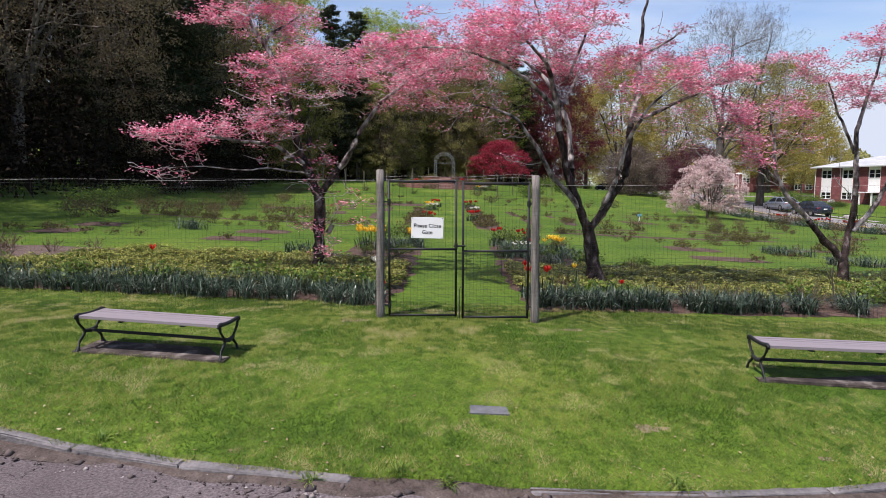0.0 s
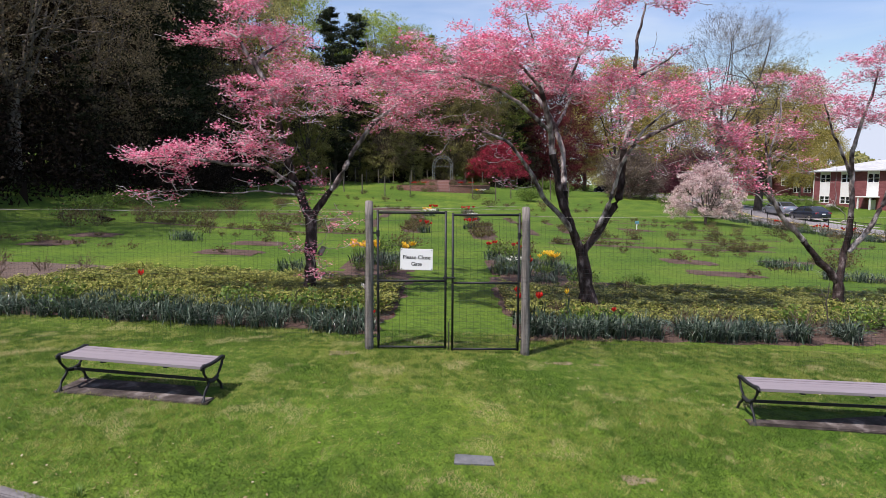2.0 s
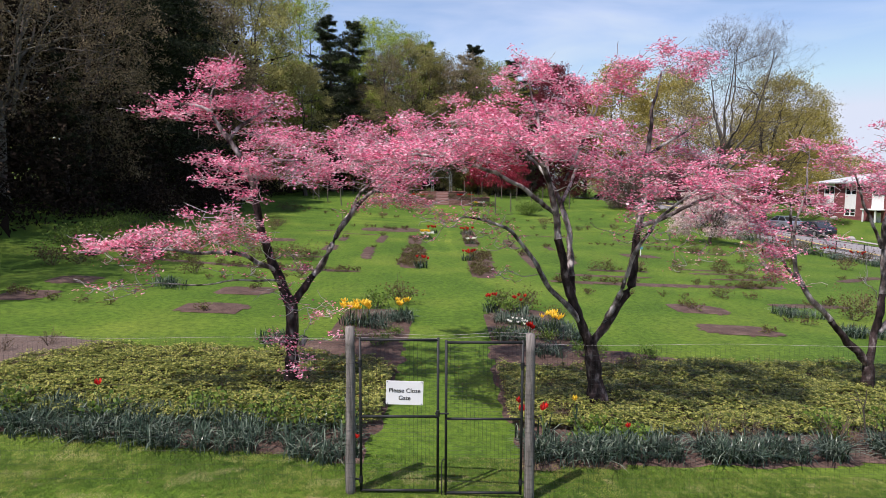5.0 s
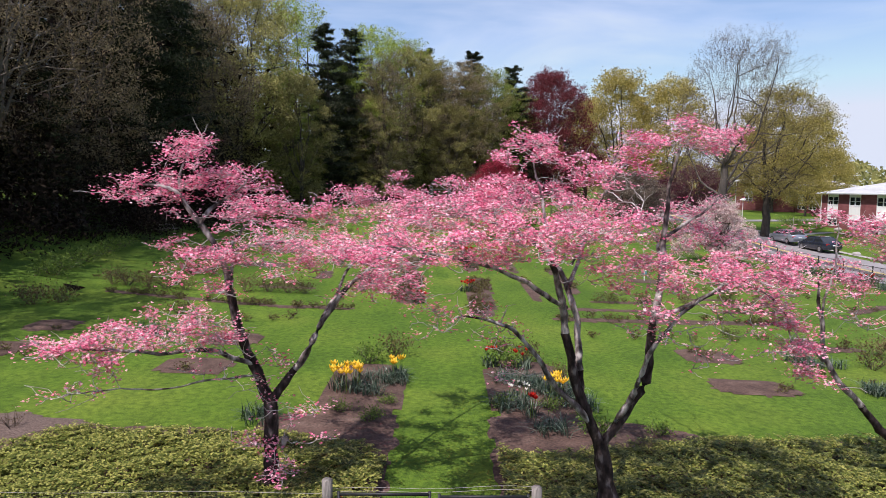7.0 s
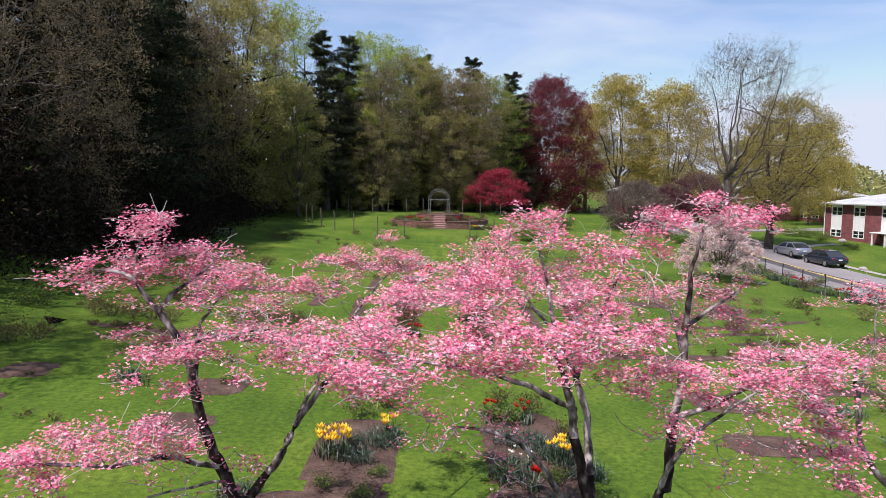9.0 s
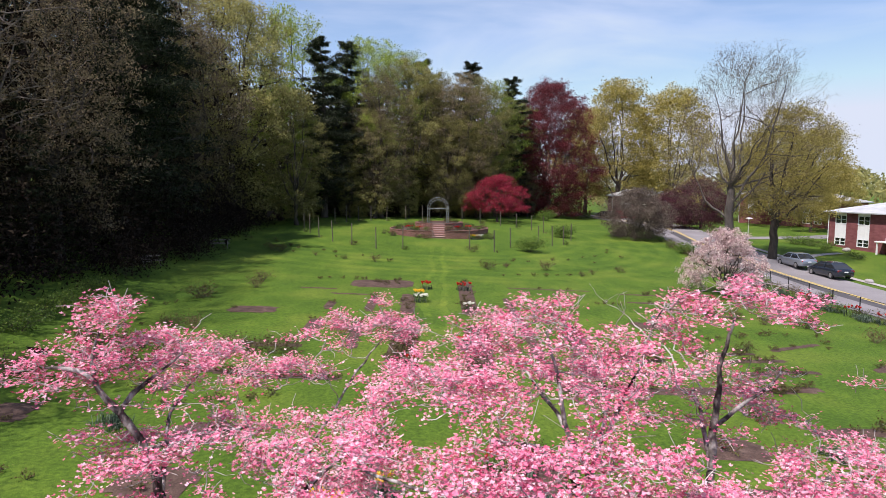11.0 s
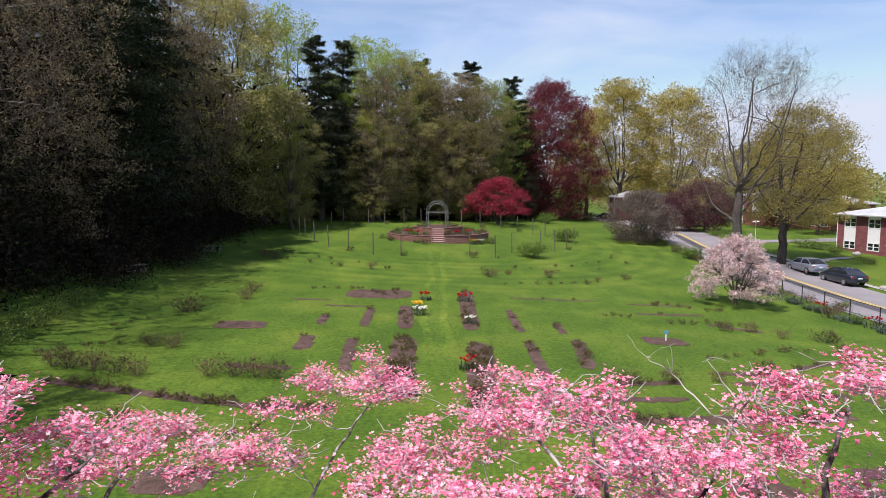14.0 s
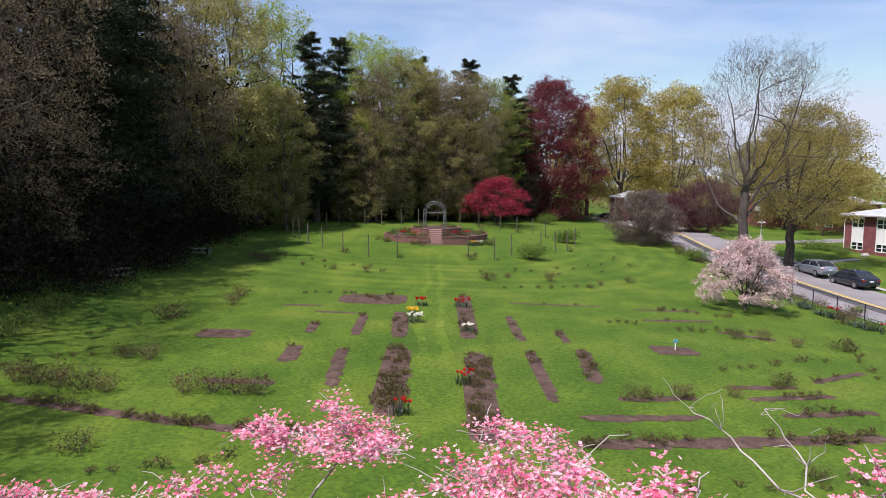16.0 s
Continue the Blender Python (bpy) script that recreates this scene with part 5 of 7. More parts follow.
stand(broad_tree("crab_apple", "low grey-brown crab apple just coming into leaf", 14, 6.2, 4.6, 0.04, 0.14, ROUND_CROWN, M_CRAB, M_TRUNK, 34000, 0.18, 12, 56, 0.30, 1100, 0.22, 0.02, flat=0.6, cluster=0.3), [(26.0, 86.6, 0, 1.0)], "single trees")
stand(broad_tree("plum_tree", "round purple-leaved plum tree", 15, 7.4, 5.0, 0.14, 0.2, ROUND_CROWN, M_PLUM, M_DARKTRUNK, 30000, 0.22, 9, 50, 0.32, 800, 0.22, 0.02, cluster=0.34, flat=0.8), [(42.5, 105.6, 0, 1.0), (38.5, 108, 100, 0.75)], "street trees")
stand(broad_tree("magnolia_tree", "low spreading magnolia covered in pale pink bloom", 16, 4.7, 3.5, 0.16, 0.2, ((0.0, 0.85), (0.3, 1.0), (0.65, 0.7), (1.0, 0.2)), M_MAGNOLIA, M_TRUNK, 22000, 0.135, 9, 56, 0.22, 900, 0.14, 0.014, flat=0.7, cluster=0.12, fill=0.05), [(21.7, 51.3, 0, 1.0)], "single trees")

# undergrowth under the edge of the wood, the shade there put into its leaf colour
EDGE = [(-21, 16), (-22, 34), (-22.5, 46), (-22, 58), (-22, 72), (-23.5, 84), (-22, 95), (-16, 99.5), (-8, 101), (0, 106), (7, 110.5), (14, 119), (22, 132), (33, 146)]
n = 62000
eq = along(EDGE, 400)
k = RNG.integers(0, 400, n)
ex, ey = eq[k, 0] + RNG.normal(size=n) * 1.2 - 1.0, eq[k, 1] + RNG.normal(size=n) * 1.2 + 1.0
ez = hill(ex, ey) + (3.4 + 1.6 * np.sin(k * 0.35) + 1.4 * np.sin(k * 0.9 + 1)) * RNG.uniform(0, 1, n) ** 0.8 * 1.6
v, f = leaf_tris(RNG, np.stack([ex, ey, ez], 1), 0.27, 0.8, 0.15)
tagged(mesh_object("undergrowth", v, f, M_UNDER_SHADE), "evergreen undergrowth along the edge of the wood, shade put into its near-black leaves", "undergrowth", kind="stuff")
# added backing behind the wood's edge: loose leaves coloured as the wood's dark shade
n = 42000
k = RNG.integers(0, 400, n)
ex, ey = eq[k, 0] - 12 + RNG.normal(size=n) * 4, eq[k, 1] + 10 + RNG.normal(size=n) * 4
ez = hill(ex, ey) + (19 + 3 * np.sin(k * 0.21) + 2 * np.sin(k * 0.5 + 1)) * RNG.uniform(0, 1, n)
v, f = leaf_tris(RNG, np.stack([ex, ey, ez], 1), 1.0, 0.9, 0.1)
tagged(mesh_object("deep_woods", v, f, M_UNDER_SHADE), "added leaf mass behind the wood's edge, coloured near black as its shade", "woods", kind="stuff")

# ---- garden: borders, beds, plants ----


def patch(name, outline, lift, material, label, category, kind="stuff", mound=0.05, step=0.16, ragged=0.1, parent=None):
    """A soil patch on the ground inside an outline (x, y), slightly mounded, with a ragged edge."""
    p = np.array(outline, float)
    x0, y0, x1, y1 = *p.min(0), *p.max(0)
    xs, ys = np.arange(x0 - step, x1 + 2 * step, step), np.arange(y0 - step, y1 + 2 * step, step)
    gx, gy = np.meshgrid(xs, ys, indexing="ij")
    ins, dist = np.zeros(gx.shape, bool), np.full(gx.shape, 9.0)
    for (ax, ay), (bx, by) in zip(p, np.roll(p, -1, 0)):
        crosses = (ay > gy) != (by > gy)
        with np.errstate(divide="ignore", invalid="ignore"):
            ins ^= crosses & (gx < (bx - ax) * (gy - ay) / (by - ay + 1e-12) + ax)
        s = np.clip(((gx - ax) * (bx - ax) + (gy - ay) * (by - ay)) / ((bx - ax) ** 2 + (by - ay) ** 2 + 1e-9), 0, 1)
        dist = np.minimum(dist, np.hypot(gx - ax - s * (bx - ax), gy - ay - s * (by - ay)))
    sd = np.where(ins, dist, -dist) + ragged * (np.sin(gx * 5.1 + gy * 3.3) * 0.5 + np.sin(gx * 2.3 - gy * 6.7) * 0.5)
    rough = 0.5 * np.sin(gx * 9.1 + 3 * np.sin(gy * 4.3)) * np.sin(gy * 8.3 + 2 * np.sin(gx * 5.1))
    z = hill(gx, gy) + lift + np.clip(sd / 0.3, -1, 1) * mound * (1 + 0.5 * rough)
    keep = sd > -step * 0.8
    idx = -np.ones(gx.shape, int)
    n, m = gx.shape
    q = keep[:-1, :-1] & keep[1:, :-1] & keep[1:, 1:] & keep[:-1, 1:]
    used = np.zeros(gx.shape, bool)
    used[:-1, :-1] |= q
    used[1:, :-1] |= q
    used[1:, 1:] |= q
    used[:-1, 1:] |= q
    idx[used] = np.arange(used.sum())
    i, j = np.nonzero(q)
    f = np.stack([idx[i, j], idx[i + 1, j], idx[i + 1, j + 1], idx[i, j + 1]], 1)
    v = np.stack([gx[used], gy[used], z[used]], 1)
    return tagged(mesh_object(name, v, f, material, parent, smooth=True), label, category, kind=kind)


def bar(cx, cy, w, ln, deg):
    """The outline of a slanted oblong bed with rounded ends."""
    a = radians(deg)
    out = []
    for t in np.linspace(0, 2 * math.pi, 20, endpoint=False):
        u, v = math.copysign(abs(math.cos(t)) ** 0.5, math.cos(t)) * w / 2, math.copysign(abs(math.sin(t)) ** 0.5, math.sin(t)) * ln / 2
        out.append((cx + u * math.cos(a) - v * math.sin(a), cy + u * math.sin(a) + v * math.cos(a)))
    return out


def in_poly(x, y, poly):
    p = np.array(poly, float)
    ins = np.zeros(x.shape, bool)
    for (ax, ay), (bx, by) in zip(p, np.roll(p, -1, 0)):
        ins ^= ((ay > y) != (by > y)) & (x < (bx - ax) * (y - ay) / (by - ay + 1e-12) + ax)
    return ins


def scatter(poly, n):
    p = np.array(poly, float)
    x, y = RNG.uniform(p[:, 0].min(), p[:, 0].max(), n), RNG.uniform(p[:, 1].min(), p[:, 1].max(), n)
    k = in_poly(x, y, poly)
    return x[k], y[k]


BORDER_L = [(-10.5, 10.65), (-8, 10.55), (-5, 10.25), (-2.5, 9.88), (-0.85, 9.6), (-0.66, 12), (-0.62, 14.0), (-0.60, 16.2), (-3.3, 16.0), (-3.6, 15.0), (-7.6, 15.0), (-12, 15.6), (-13, 10.5)]
BORDER_R = [(1.38, 9.6), (3.7, 9.92), (6, 10.25), (8, 10.5), (12.5, 11.2), (13.5, 16.4), (10.5, 15.9), (6.0, 15.6), (5.4, 16.2), (3.0, 16.4), (1.38, 16.4), (1.25, 13)]
patch("border_bed", BORDER_L, 0.0, M_SOIL, "brown soil border behind the fence, planted all over", "flower bed", "structure", 0.035)
patch("border_bed", BORDER_R, 0.0, M_SOIL, "brown soil border behind the fence, planted all over", "flower bed", "structure", 0.035)
patch("mulch_bed", [(-13, 12.2), (-8.6, 12.6), (-7.7, 14.2), (-6.9, 14.9), (-7.6, 15.3), (-13, 15.8)], 0.012, M_MULCH, "reddish bark mulch at the end of the ground cover", "mulch", "structure", 0.05)

COVER_L = [(-9.0, 11.2), (-7.0, 10.9), (-4, 10.7), (-1.5, 10.6), (-0.75, 10.9), (-0.72, 13.7), (-1.2, 14.3), (-3.2, 14.6), (-6.9, 14.5), (-7.8, 13.6), (-8.7, 12.2)]
COVER_R = [(1.35, 11.0), (1.9, 10.9), (3.7, 10.85), (7, 11.4), (12.5, 12.4), (13, 16.0), (10.5, 15.8), (6.0, 15.3), (4.6, 15.0), (3.0, 14.2), (1.4, 14.2)]


def rosettes(poly, n, name, label, leaf=0.075, top=0.22):
    """Whorls of leaves at the ends of short stems, close together."""
    x, y = scatter(poly, n)
    z = hill(x, y) + top * (0.75 + 0.25 * np.sin(x * 3.1 + 1) * np.sin(y * 4.3)) + RNG.normal(size=len(x)) * 0.035
    vs, fs, k = [], [], 0
    for j in range(6):
        a = RNG.uniform(0, 0.5, len(x)) + j * math.pi / 3
        r = leaf * RNG.uniform(0.75, 1.15, len(x))
        dx, dy = np.cos(a), np.sin(a)
        zz = z + RNG.uniform(-0.02, 0.01, len(x)) - (0.02 if j % 2 else 0)
        tip = RNG.uniform(-0.035, 0.025, len(x))
        v = np.stack([np.stack([x, y, zz - 0.006], 1), np.stack([x + dx * r * 0.65 - dy * r * 0.27, y + dy * r * 0.65 + dx * r * 0.27, zz + 0.008], 1),
                      np.stack([x + dx * r, y + dy * r, zz + tip], 1), np.stack([x + dx * r * 0.65 + dy * r * 0.27, y + dy * r * 0.65 - dx * r * 0.27, zz + 0.008], 1)], 1)
        vs.append(v.reshape(-1, 3))
        fs.append(np.arange(4 * len(x)).reshape(-1, 4) + k)
        k += 4 * len(x)
    return tagged(mesh_object(name, np.concatenate(vs), np.concatenate(fs), M_COVER), label, "ground cover", kind="stuff")


rosettes(COVER_L, 11000, "ground_cover", "dense yellow-green pachysandra under a dogwood")
rosettes(COVER_R, 17000, "ground_cover", "dense yellow-green pachysandra under two dogwoods")

DAF_L = [(-10.5, 10.5), (-8, 10.4), (-5, 10.08), (-2.5, 9.7), (-1.05, 9.5), (-1.05, 10.45), (-3.9, 11.0), (-7, 11.45), (-10.5, 11.75)]
DAF_R = [(1.55, 9.5), (3.7, 9.82), (6.3, 10.15), (6.4, 10.9), (3.7, 10.6), (1.55, 10.4)]


def daffodils(poly, clumps, per, name, label, length=0.36, mat=None, parent=None):
    x, y = scatter(poly, clumps)
    bx, by = np.repeat(x, per), np.repeat(y, per)
    bx, by = bx + RNG.normal(size=len(bx)) * 0.055, by + RNG.normal(size=len(by)) * 0.055
    v, f = strap_leaves(RNG, np.stack([bx, by, hill(bx, by)], 1), length, 0.018, 1.05)
    return tagged(mesh_object(name, v, f, mat or M_STRAP), label, "daffodil leaves", kind="stuff")


daffodils(DAF_L, 800, 15, "daffodil_leaves", "blue-green strap leaves of faded daffodils in a thick row")
for cx, w in ((1.72, 0.26), (2.3, 0.2), (2.85, 0.27), (3.5, 0.24), (4.2, 0.15), (4.72, 0.26), (5.35, 0.28), (6.15, 0.14), (7.2, 0.2), (8.4, 0.16), (9.6, 0.22)):
    cy = float(np.interp(cx, [1.5, 3.7, 6.3, 10], [9.95, 10.22, 10.55, 11.15]))
    daffodils([(cx - w, cy - 0.22), (cx + w, cy - 0.22), (cx + w * 0.8, cy + 0.22), (cx - w * 0.8, cy + 0.22)], int(78 * w) + 5, 14, "daffodil_clump", "clump of blue-green daffodil leaves at the edge of the border", 0.42)


def cup_flowers(centers, size, petals=6, open_=0.45):
    """Cup-shaped blooms of upright petals."""
    vs, fs, k = [], [], 0
    for c in centers:
        a0 = RNG.uniform(0, 6)
        for j in range(petals):
            a = a0 + j * 2 * math.pi / petals
            d, s = np.array([math.cos(a), math.sin(a), 0]), np.array([-math.sin(a), math.cos(a), 0])
            r = size * RNG.uniform(0.85, 1.1)
            up = np.array([0, 0, 1.0])
            vs += [c, c + d * r * 0.42 + s * r * 0.26 + up * r * 0.45, c + d * r * open_ + up * r * 1.0, c + d * r * 0.42 - s * r * 0.26 + up * r * 0.45]
            fs.append((k, k + 1, k + 2, k + 3))
            k += 4
    return np.array(vs), np.array(fs)


def flower_clump(x, y, r, n, material, height, size, label, leaves=60, name="tulip_clump", category="flowers", open_=0.45):
    top = thing(name, label, category, (x, y, gz(x, y)))
    a, q = RNG.uniform(0, 2 * math.pi, n), r * np.sqrt(RNG.uniform(0, 1, n))
    heads = np.stack([q * np.cos(a), q * np.sin(a), height * RNG.uniform(0.85, 1.1, n)], 1)
    stems = Tubes()
    for h in heads:
        stems.add([(h[0] * 0.8, h[1] * 0.8, -0.02), (h[0] * 0.9, h[1] * 0.9, h[2] * 0.5), tuple(h)], [0.005, 0.004, 0.004], 4)
    stems.mesh("stem", M_SHRUB, top)["kind"] = "stuff"
    v, f = cup_flowers(heads, size, open_=open_)
    mesh_object("bloom", v, f, material, top)["kind"] = "stuff"
    a, q = RNG.uniform(0, 2 * math.pi, leaves), r * np.sqrt(RNG.uniform(0, 1, leaves))
    v, f = strap_leaves(RNG, np.stack([q * np.cos(a), q * np.sin(a), np.zeros(leaves)], 1), height * 0.8, 0.03, 0.6)
    mesh_object("foliage", v, f, M_STRAP, top)["kind"] = "stuff"
    return top


def shrub(name, label, x, y, r, h, material, n=260, leaf=0.05, stems=9, category="shrub", group="", seed=None):
    rng = np.random.default_rng(seed if seed is not None else int(abs(x * 131 + y * 17) * 10) % 100000)
    top = thing(name, label, category, (x, y, gz(x, y)), group=group)
    w = Tubes()
    tips = []
    for i in range(stems):
        a, q = i * 2.4 + rng.uniform(-0.4, 0.4), r * rng.uniform(0.3, 1.0)
        e = np.array([math.cos(a) * q, math.sin(a) * q, h * rng.uniform(0.55, 1.0) * (1.1 - 0.4 * q / r)])
        pl = wobble(rng, (e[0] * 0.15, e[1] * 0.15, -0.03), e, 4, 0.2)
        w.add(pl, np.linspace(0.010, 0.004, 5), 3)
        tips += [pl[2], pl[3], pl[4], (pl[3] + pl[4]) / 2]
        for _ in range(1 + (stems > 10)):
            t = wobble(rng, pl[2], e + rng.normal(size=3) * np.array([0.3, 0.3, 0.2]) * r, 3, 0.2)
            w.add(t, np.linspace(0.006, 0.003, 4), 3)
            tips += [t[2], t[3]]
    w.mesh("stem_tangle", M_TRUNK if material is not M_DRY else M_DRYSTEM, top)["kind"] = "stuff"
    tips = np.array(tips)
    c = tips[rng.integers(0, len(tips), n)] + rng.normal(size=(n, 3)) * np.array([0.2, 0.2, 0.14]) * r
    c[:, 2] = np.maximum(c[:, 2], 0.02)
    v, f = leaf_quads(rng, c, leaf, 0.6, 0.2)
    mesh_object("foliage", v, f, material, top)["kind"] = "stuff"
    return top


def shrub_copy(proto, x, y, s=1.0, rz=None):
    ob = copy_thing(proto, Matrix())
    ob.matrix_basis = pose(x, y, gz(x, y), 0, 0, RNG.uniform(0, 360) if rz is None else rz) @ Matrix.Scale(s, 4)
    return ob


# leafy perennials in front of the ground cover
for x, y, r, h in ((-6.6, 10.95, 0.45, 0.35), (-3.6, 11.15, 0.4, 0.38), (-2.6, 10.9, 0.5, 0.36), (-1.9, 10.75, 0.45, 0.34), (-1.35, 10.9, 0.35, 0.32), (-5.0, 10.9, 0.4, 0.3), (-8.4, 11.4, 0.5, 0.4), (2.6, 10.75, 0.32, 0.3), (3.1, 10.6, 0.3, 0.3), (6.6, 11.3, 0.4, 0.35), (7.8, 11.5, 0.5, 0.42), (8.6, 11.9, 0.5, 0.5), (9.8, 12.2, 0.5, 0.5)):
    shrub("perennial", "leafy bright green perennial clump in the border", x, y, r, h, M_SHRUB, 420, 0.075, 14, "perennial", "border plants")
dry = shrub("dry_stems", "tangle of bare pale stems in the border", 4.4, 10.75, 0.35, 0.5, M_DRY, 60, 0.04, 12, "shrub", "dry border plants")
for x, y, s in ((5.1, 10.95, 0.9), (6.5, 10.85, 1.1), (7.3, 11.1, 0.8), (8.9, 11.6, 1.0), (-8.2, 11.2, 0.8), (2.2, 11.4, 0.7), (10.2, 12, 1.1), (4.4, 14.5, 0.8), (-9.2, 13.0, 0.9), (-9.8, 13.6, 1.1), (-10.6, 13.2, 1.0), (-8.8, 14.0, 0.8), (-11.4, 14.2, 1.2), (-10.2, 14.6, 1.0), (-8.2, 14.6, 0.8), (-12.2, 13.4, 1.1)):
    shrub_copy(dry, x, y, s)
for x, y in ((6.9, 11.0), (8.3, 11.3)):
    t = thing("sapling", "young bare sapling stake in the border", "sapling", (x, y, gz(x, y)))
    w = Tubes()
    w.add(wobble(RNG, (0, 0, -0.1), (0.05, 0, 0.95), 6, 0.15), np.linspace(0.018, 0.006, 7), 5)
    for k in range(5):
        w.add(wobble(RNG, (0.02, 0, 0.35 + 0.1 * k), tuple(RNG.normal(size=3) * 0.16 + np.array([0.02, 0, 0.6 + 0.1 * k])), 3, 0.2), [0.006, 0.005, 0.004, 0.003], 4)
    w.mesh("branches", M_TRUNK, t)["kind"] = "stuff"

# flowers near the gate
for x, y, n, m, h, s, lab in ((-4.95, 10.6, 1, M_RED, 0.62, 0.10, "single open red tulip above the daffodil leaves"), (1.45, 10.55, 3, M_RED, 0.52, 0.10, "red tulips beside the gate post"), (1.8, 10.6, 3, M_RED, 0.5, 0.10, "red tulips beside the gate post"),
                              (2.35, 11.0, 1, M_GOLD, 0.55, 0.09, "single orange-yellow tulip in the border"), (-1.15, 10.2, 3, M_CREAM, 0.55, 0.085, "pale yellow daffodils by the gate"), (-0.95, 9.75, 1, M_RED, 0.3, 0.07, "small red tulip at the gate"), (3.0, 10.35, 1, M_RED, 0.42, 0.08, "single red tulip in the border")):
    flower_clump(x, y, 0.12 if n > 1 else 0.02, n, m, h, s, lab, 10)
for x, y, r, n, m, h, s, lab, nm in ((-2.05, 17.75, 0.42, 26, M_GOLD, 0.55, 0.13, "clump of bright yellow daffodils beside the grass path", "daffodils"), (-0.85, 18.95, 0.22, 10, M_GOLD, 0.45, 0.12, "small clump of yellow daffodils", "daffodils"),
                                     (3.15, 17.85, 0.35, 12, M_GOLD, 0.5, 0.12, "yellow daffodils under the dogwood", "daffodils"), (1.75, 20.4, 0.25, 5, M_RED, 0.5, 0.11, "few red tulips in the border", "tulips"), (2.6, 20.3, 0.3, 5, M_RED, 0.5, 0.11, "few red tulips in the border", "tulips"),
                                     (2.35, 16.4, 0.16, 4, M_RED, 0.5, 0.12, "red tulips in the border", "tulips"), (2.2, 17.6, 0.3, 12, M_CREAM, 0.35, 0.06, "small white flowers in the border", "white_flowers"),
                                     (-0.75, 43.2, 0.5, 24, M_CREAM, 0.4, 0.11, "clump of white daffodils beside the path", "daffodils"), (-0.95, 44.6, 0.4, 22, M_GOLD, 0.4, 0.14, "clump of orange-yellow tulips", "tulips"), (-0.55, 47.5, 0.45, 14, M_RED, 0.45, 0.14, "clump of orange-red tulips", "tulips"),
                                     (2.05, 47.6, 0.5, 16, M_RED, 0.45, 0.15, "clump of red tulips at the bed's end", "tulips"), (2.1, 41.4, 0.4, 14, M_CREAM, 0.35, 0.12, "clump of white tulips", "tulips"), (1.55, 32.6, 0.4, 9, M_RED, 0.45, 0.14, "clump of red tulips in a rose bed", "tulips"), (-0.7, 29.2, 0.35, 5, M_RED, 0.45, 0.14, "clump of red tulips in a rose bed", "tulips")):
    flower_clump(x, y, r, n, m, h, s, lab, 70 if r > 0.2 else 24, nm, "flowers", 0.75 if m is not M_RED else 0.5)

# beds of soil: x, y, width, length, turn, how full of roses
BEDS = ((-1.25, 33.4, 1.2, 8.8, 1, 1.0), (2.15, 32.2, 1.15, 10.3, -2, 0.9), (-1.55, 42.6, 0.85, 6.0, 3, 0.25), (-3.7, 49.2, 4.4, 3.0, 4, 0.15), (2.2, 45.6, 0.95, 11.5, -1, 0.3), (4.75, 42.8, 0.5, 5.8, 0, 0.12), (7.1, 41.2, 0.42, 2.6, -1, 0.3),
        (4.85, 34.5, 0.52, 7.0, -1, 0.2), (7.25, 36.1, 0.65, 5.2, -6, 0.5), (-6.05, 41.1, 0.5, 2.4, 4, 0.15), (-3.7, 42.2, 0.5, 4.9, 1, 0.1), (-6.0, 36.2, 0.7, 2.7, 3, 0.2), (-3.7, 34.5, 0.55, 5.5, 4, 0.1), (-10.0, 39.3, 2.6, 1.7, 0, 0.1),
        (12.3, 39.3, 2.3, 1.6, 0, 0.0), (-6.4, 22.3, 1.8, 1.5, 0, 0.1), (-6.4, 19.3, 1.9, 1.5, 0, 0.1), (9.1, 22.7, 1.9, 1.6, 0, 0.2), (9.0, 19.5, 2.3, 1.4, 0, 0.2), (-12.8, 23.4, 1.6, 1.5, 0, 0.1), (-12.6, 20.4, 1.5, 1.7, 0, 0.15),
        (-1.65, 18.0, 1.9, 4.2, 1, 0.0), (2.6, 18.6, 2.2, 5.0, -2, 0.0), (-5.5, 45.0, 2.4, 0.35, -3, 0.0), (-7.8, 46.7, 2.5, 0.3, -3, 0.0),
        (-9.8, 28.6, 9.5, 0.5, -13, 0.9), (10.2, 28.15, 11.0, 0.7, 9, 0.7), (7.7, 29.9, 4.6, 0.5, 9, 0.0), (8.9, 32.0, 3.2, 0.5, 10, 0.5), (14.6, 32.8, 4.0, 0.45, 11, 0.3), (15.0, 31.1, 4.0, 0.45, 10, 0.5), (-7.1, 32.2, 2.8, 0.5, -4, 0.2), (-4.6, 27.75, 2.6, 0.5, -7, 0.8),
        (15.3, 46.6, 4.6, 0.4, 6, 0.1), (8.3, 49.8, 6.2, 0.3, 5, 0.1), (15.6, 49.5, 4.6, 0.3, 3, 0.1), (14.1, 34.0, 3.0, 0.4, 8, 0.2), (22.0, 33.5, 5.0, 0.6, 35, 0.2), (18.5, 36.0, 4.0, 0.4, 30, 0.2), (18, 43.5, 3.0, 0.6, -30, 0.2), (14.0, 24.5, 3.2, 0.7, 10, 0.3), (15.5, 20.5, 3.0, 0.8, 15, 0.3))
roses = [shrub("rose_bush", "low rose bush with young red-brown leaves", -1.3, 30.0 + 0.8 * k, 0.34, 0.42, M_ROSE, 130, 0.08, 6, "rose bush", "roses of the beds", seed=k) for k in range(4)]
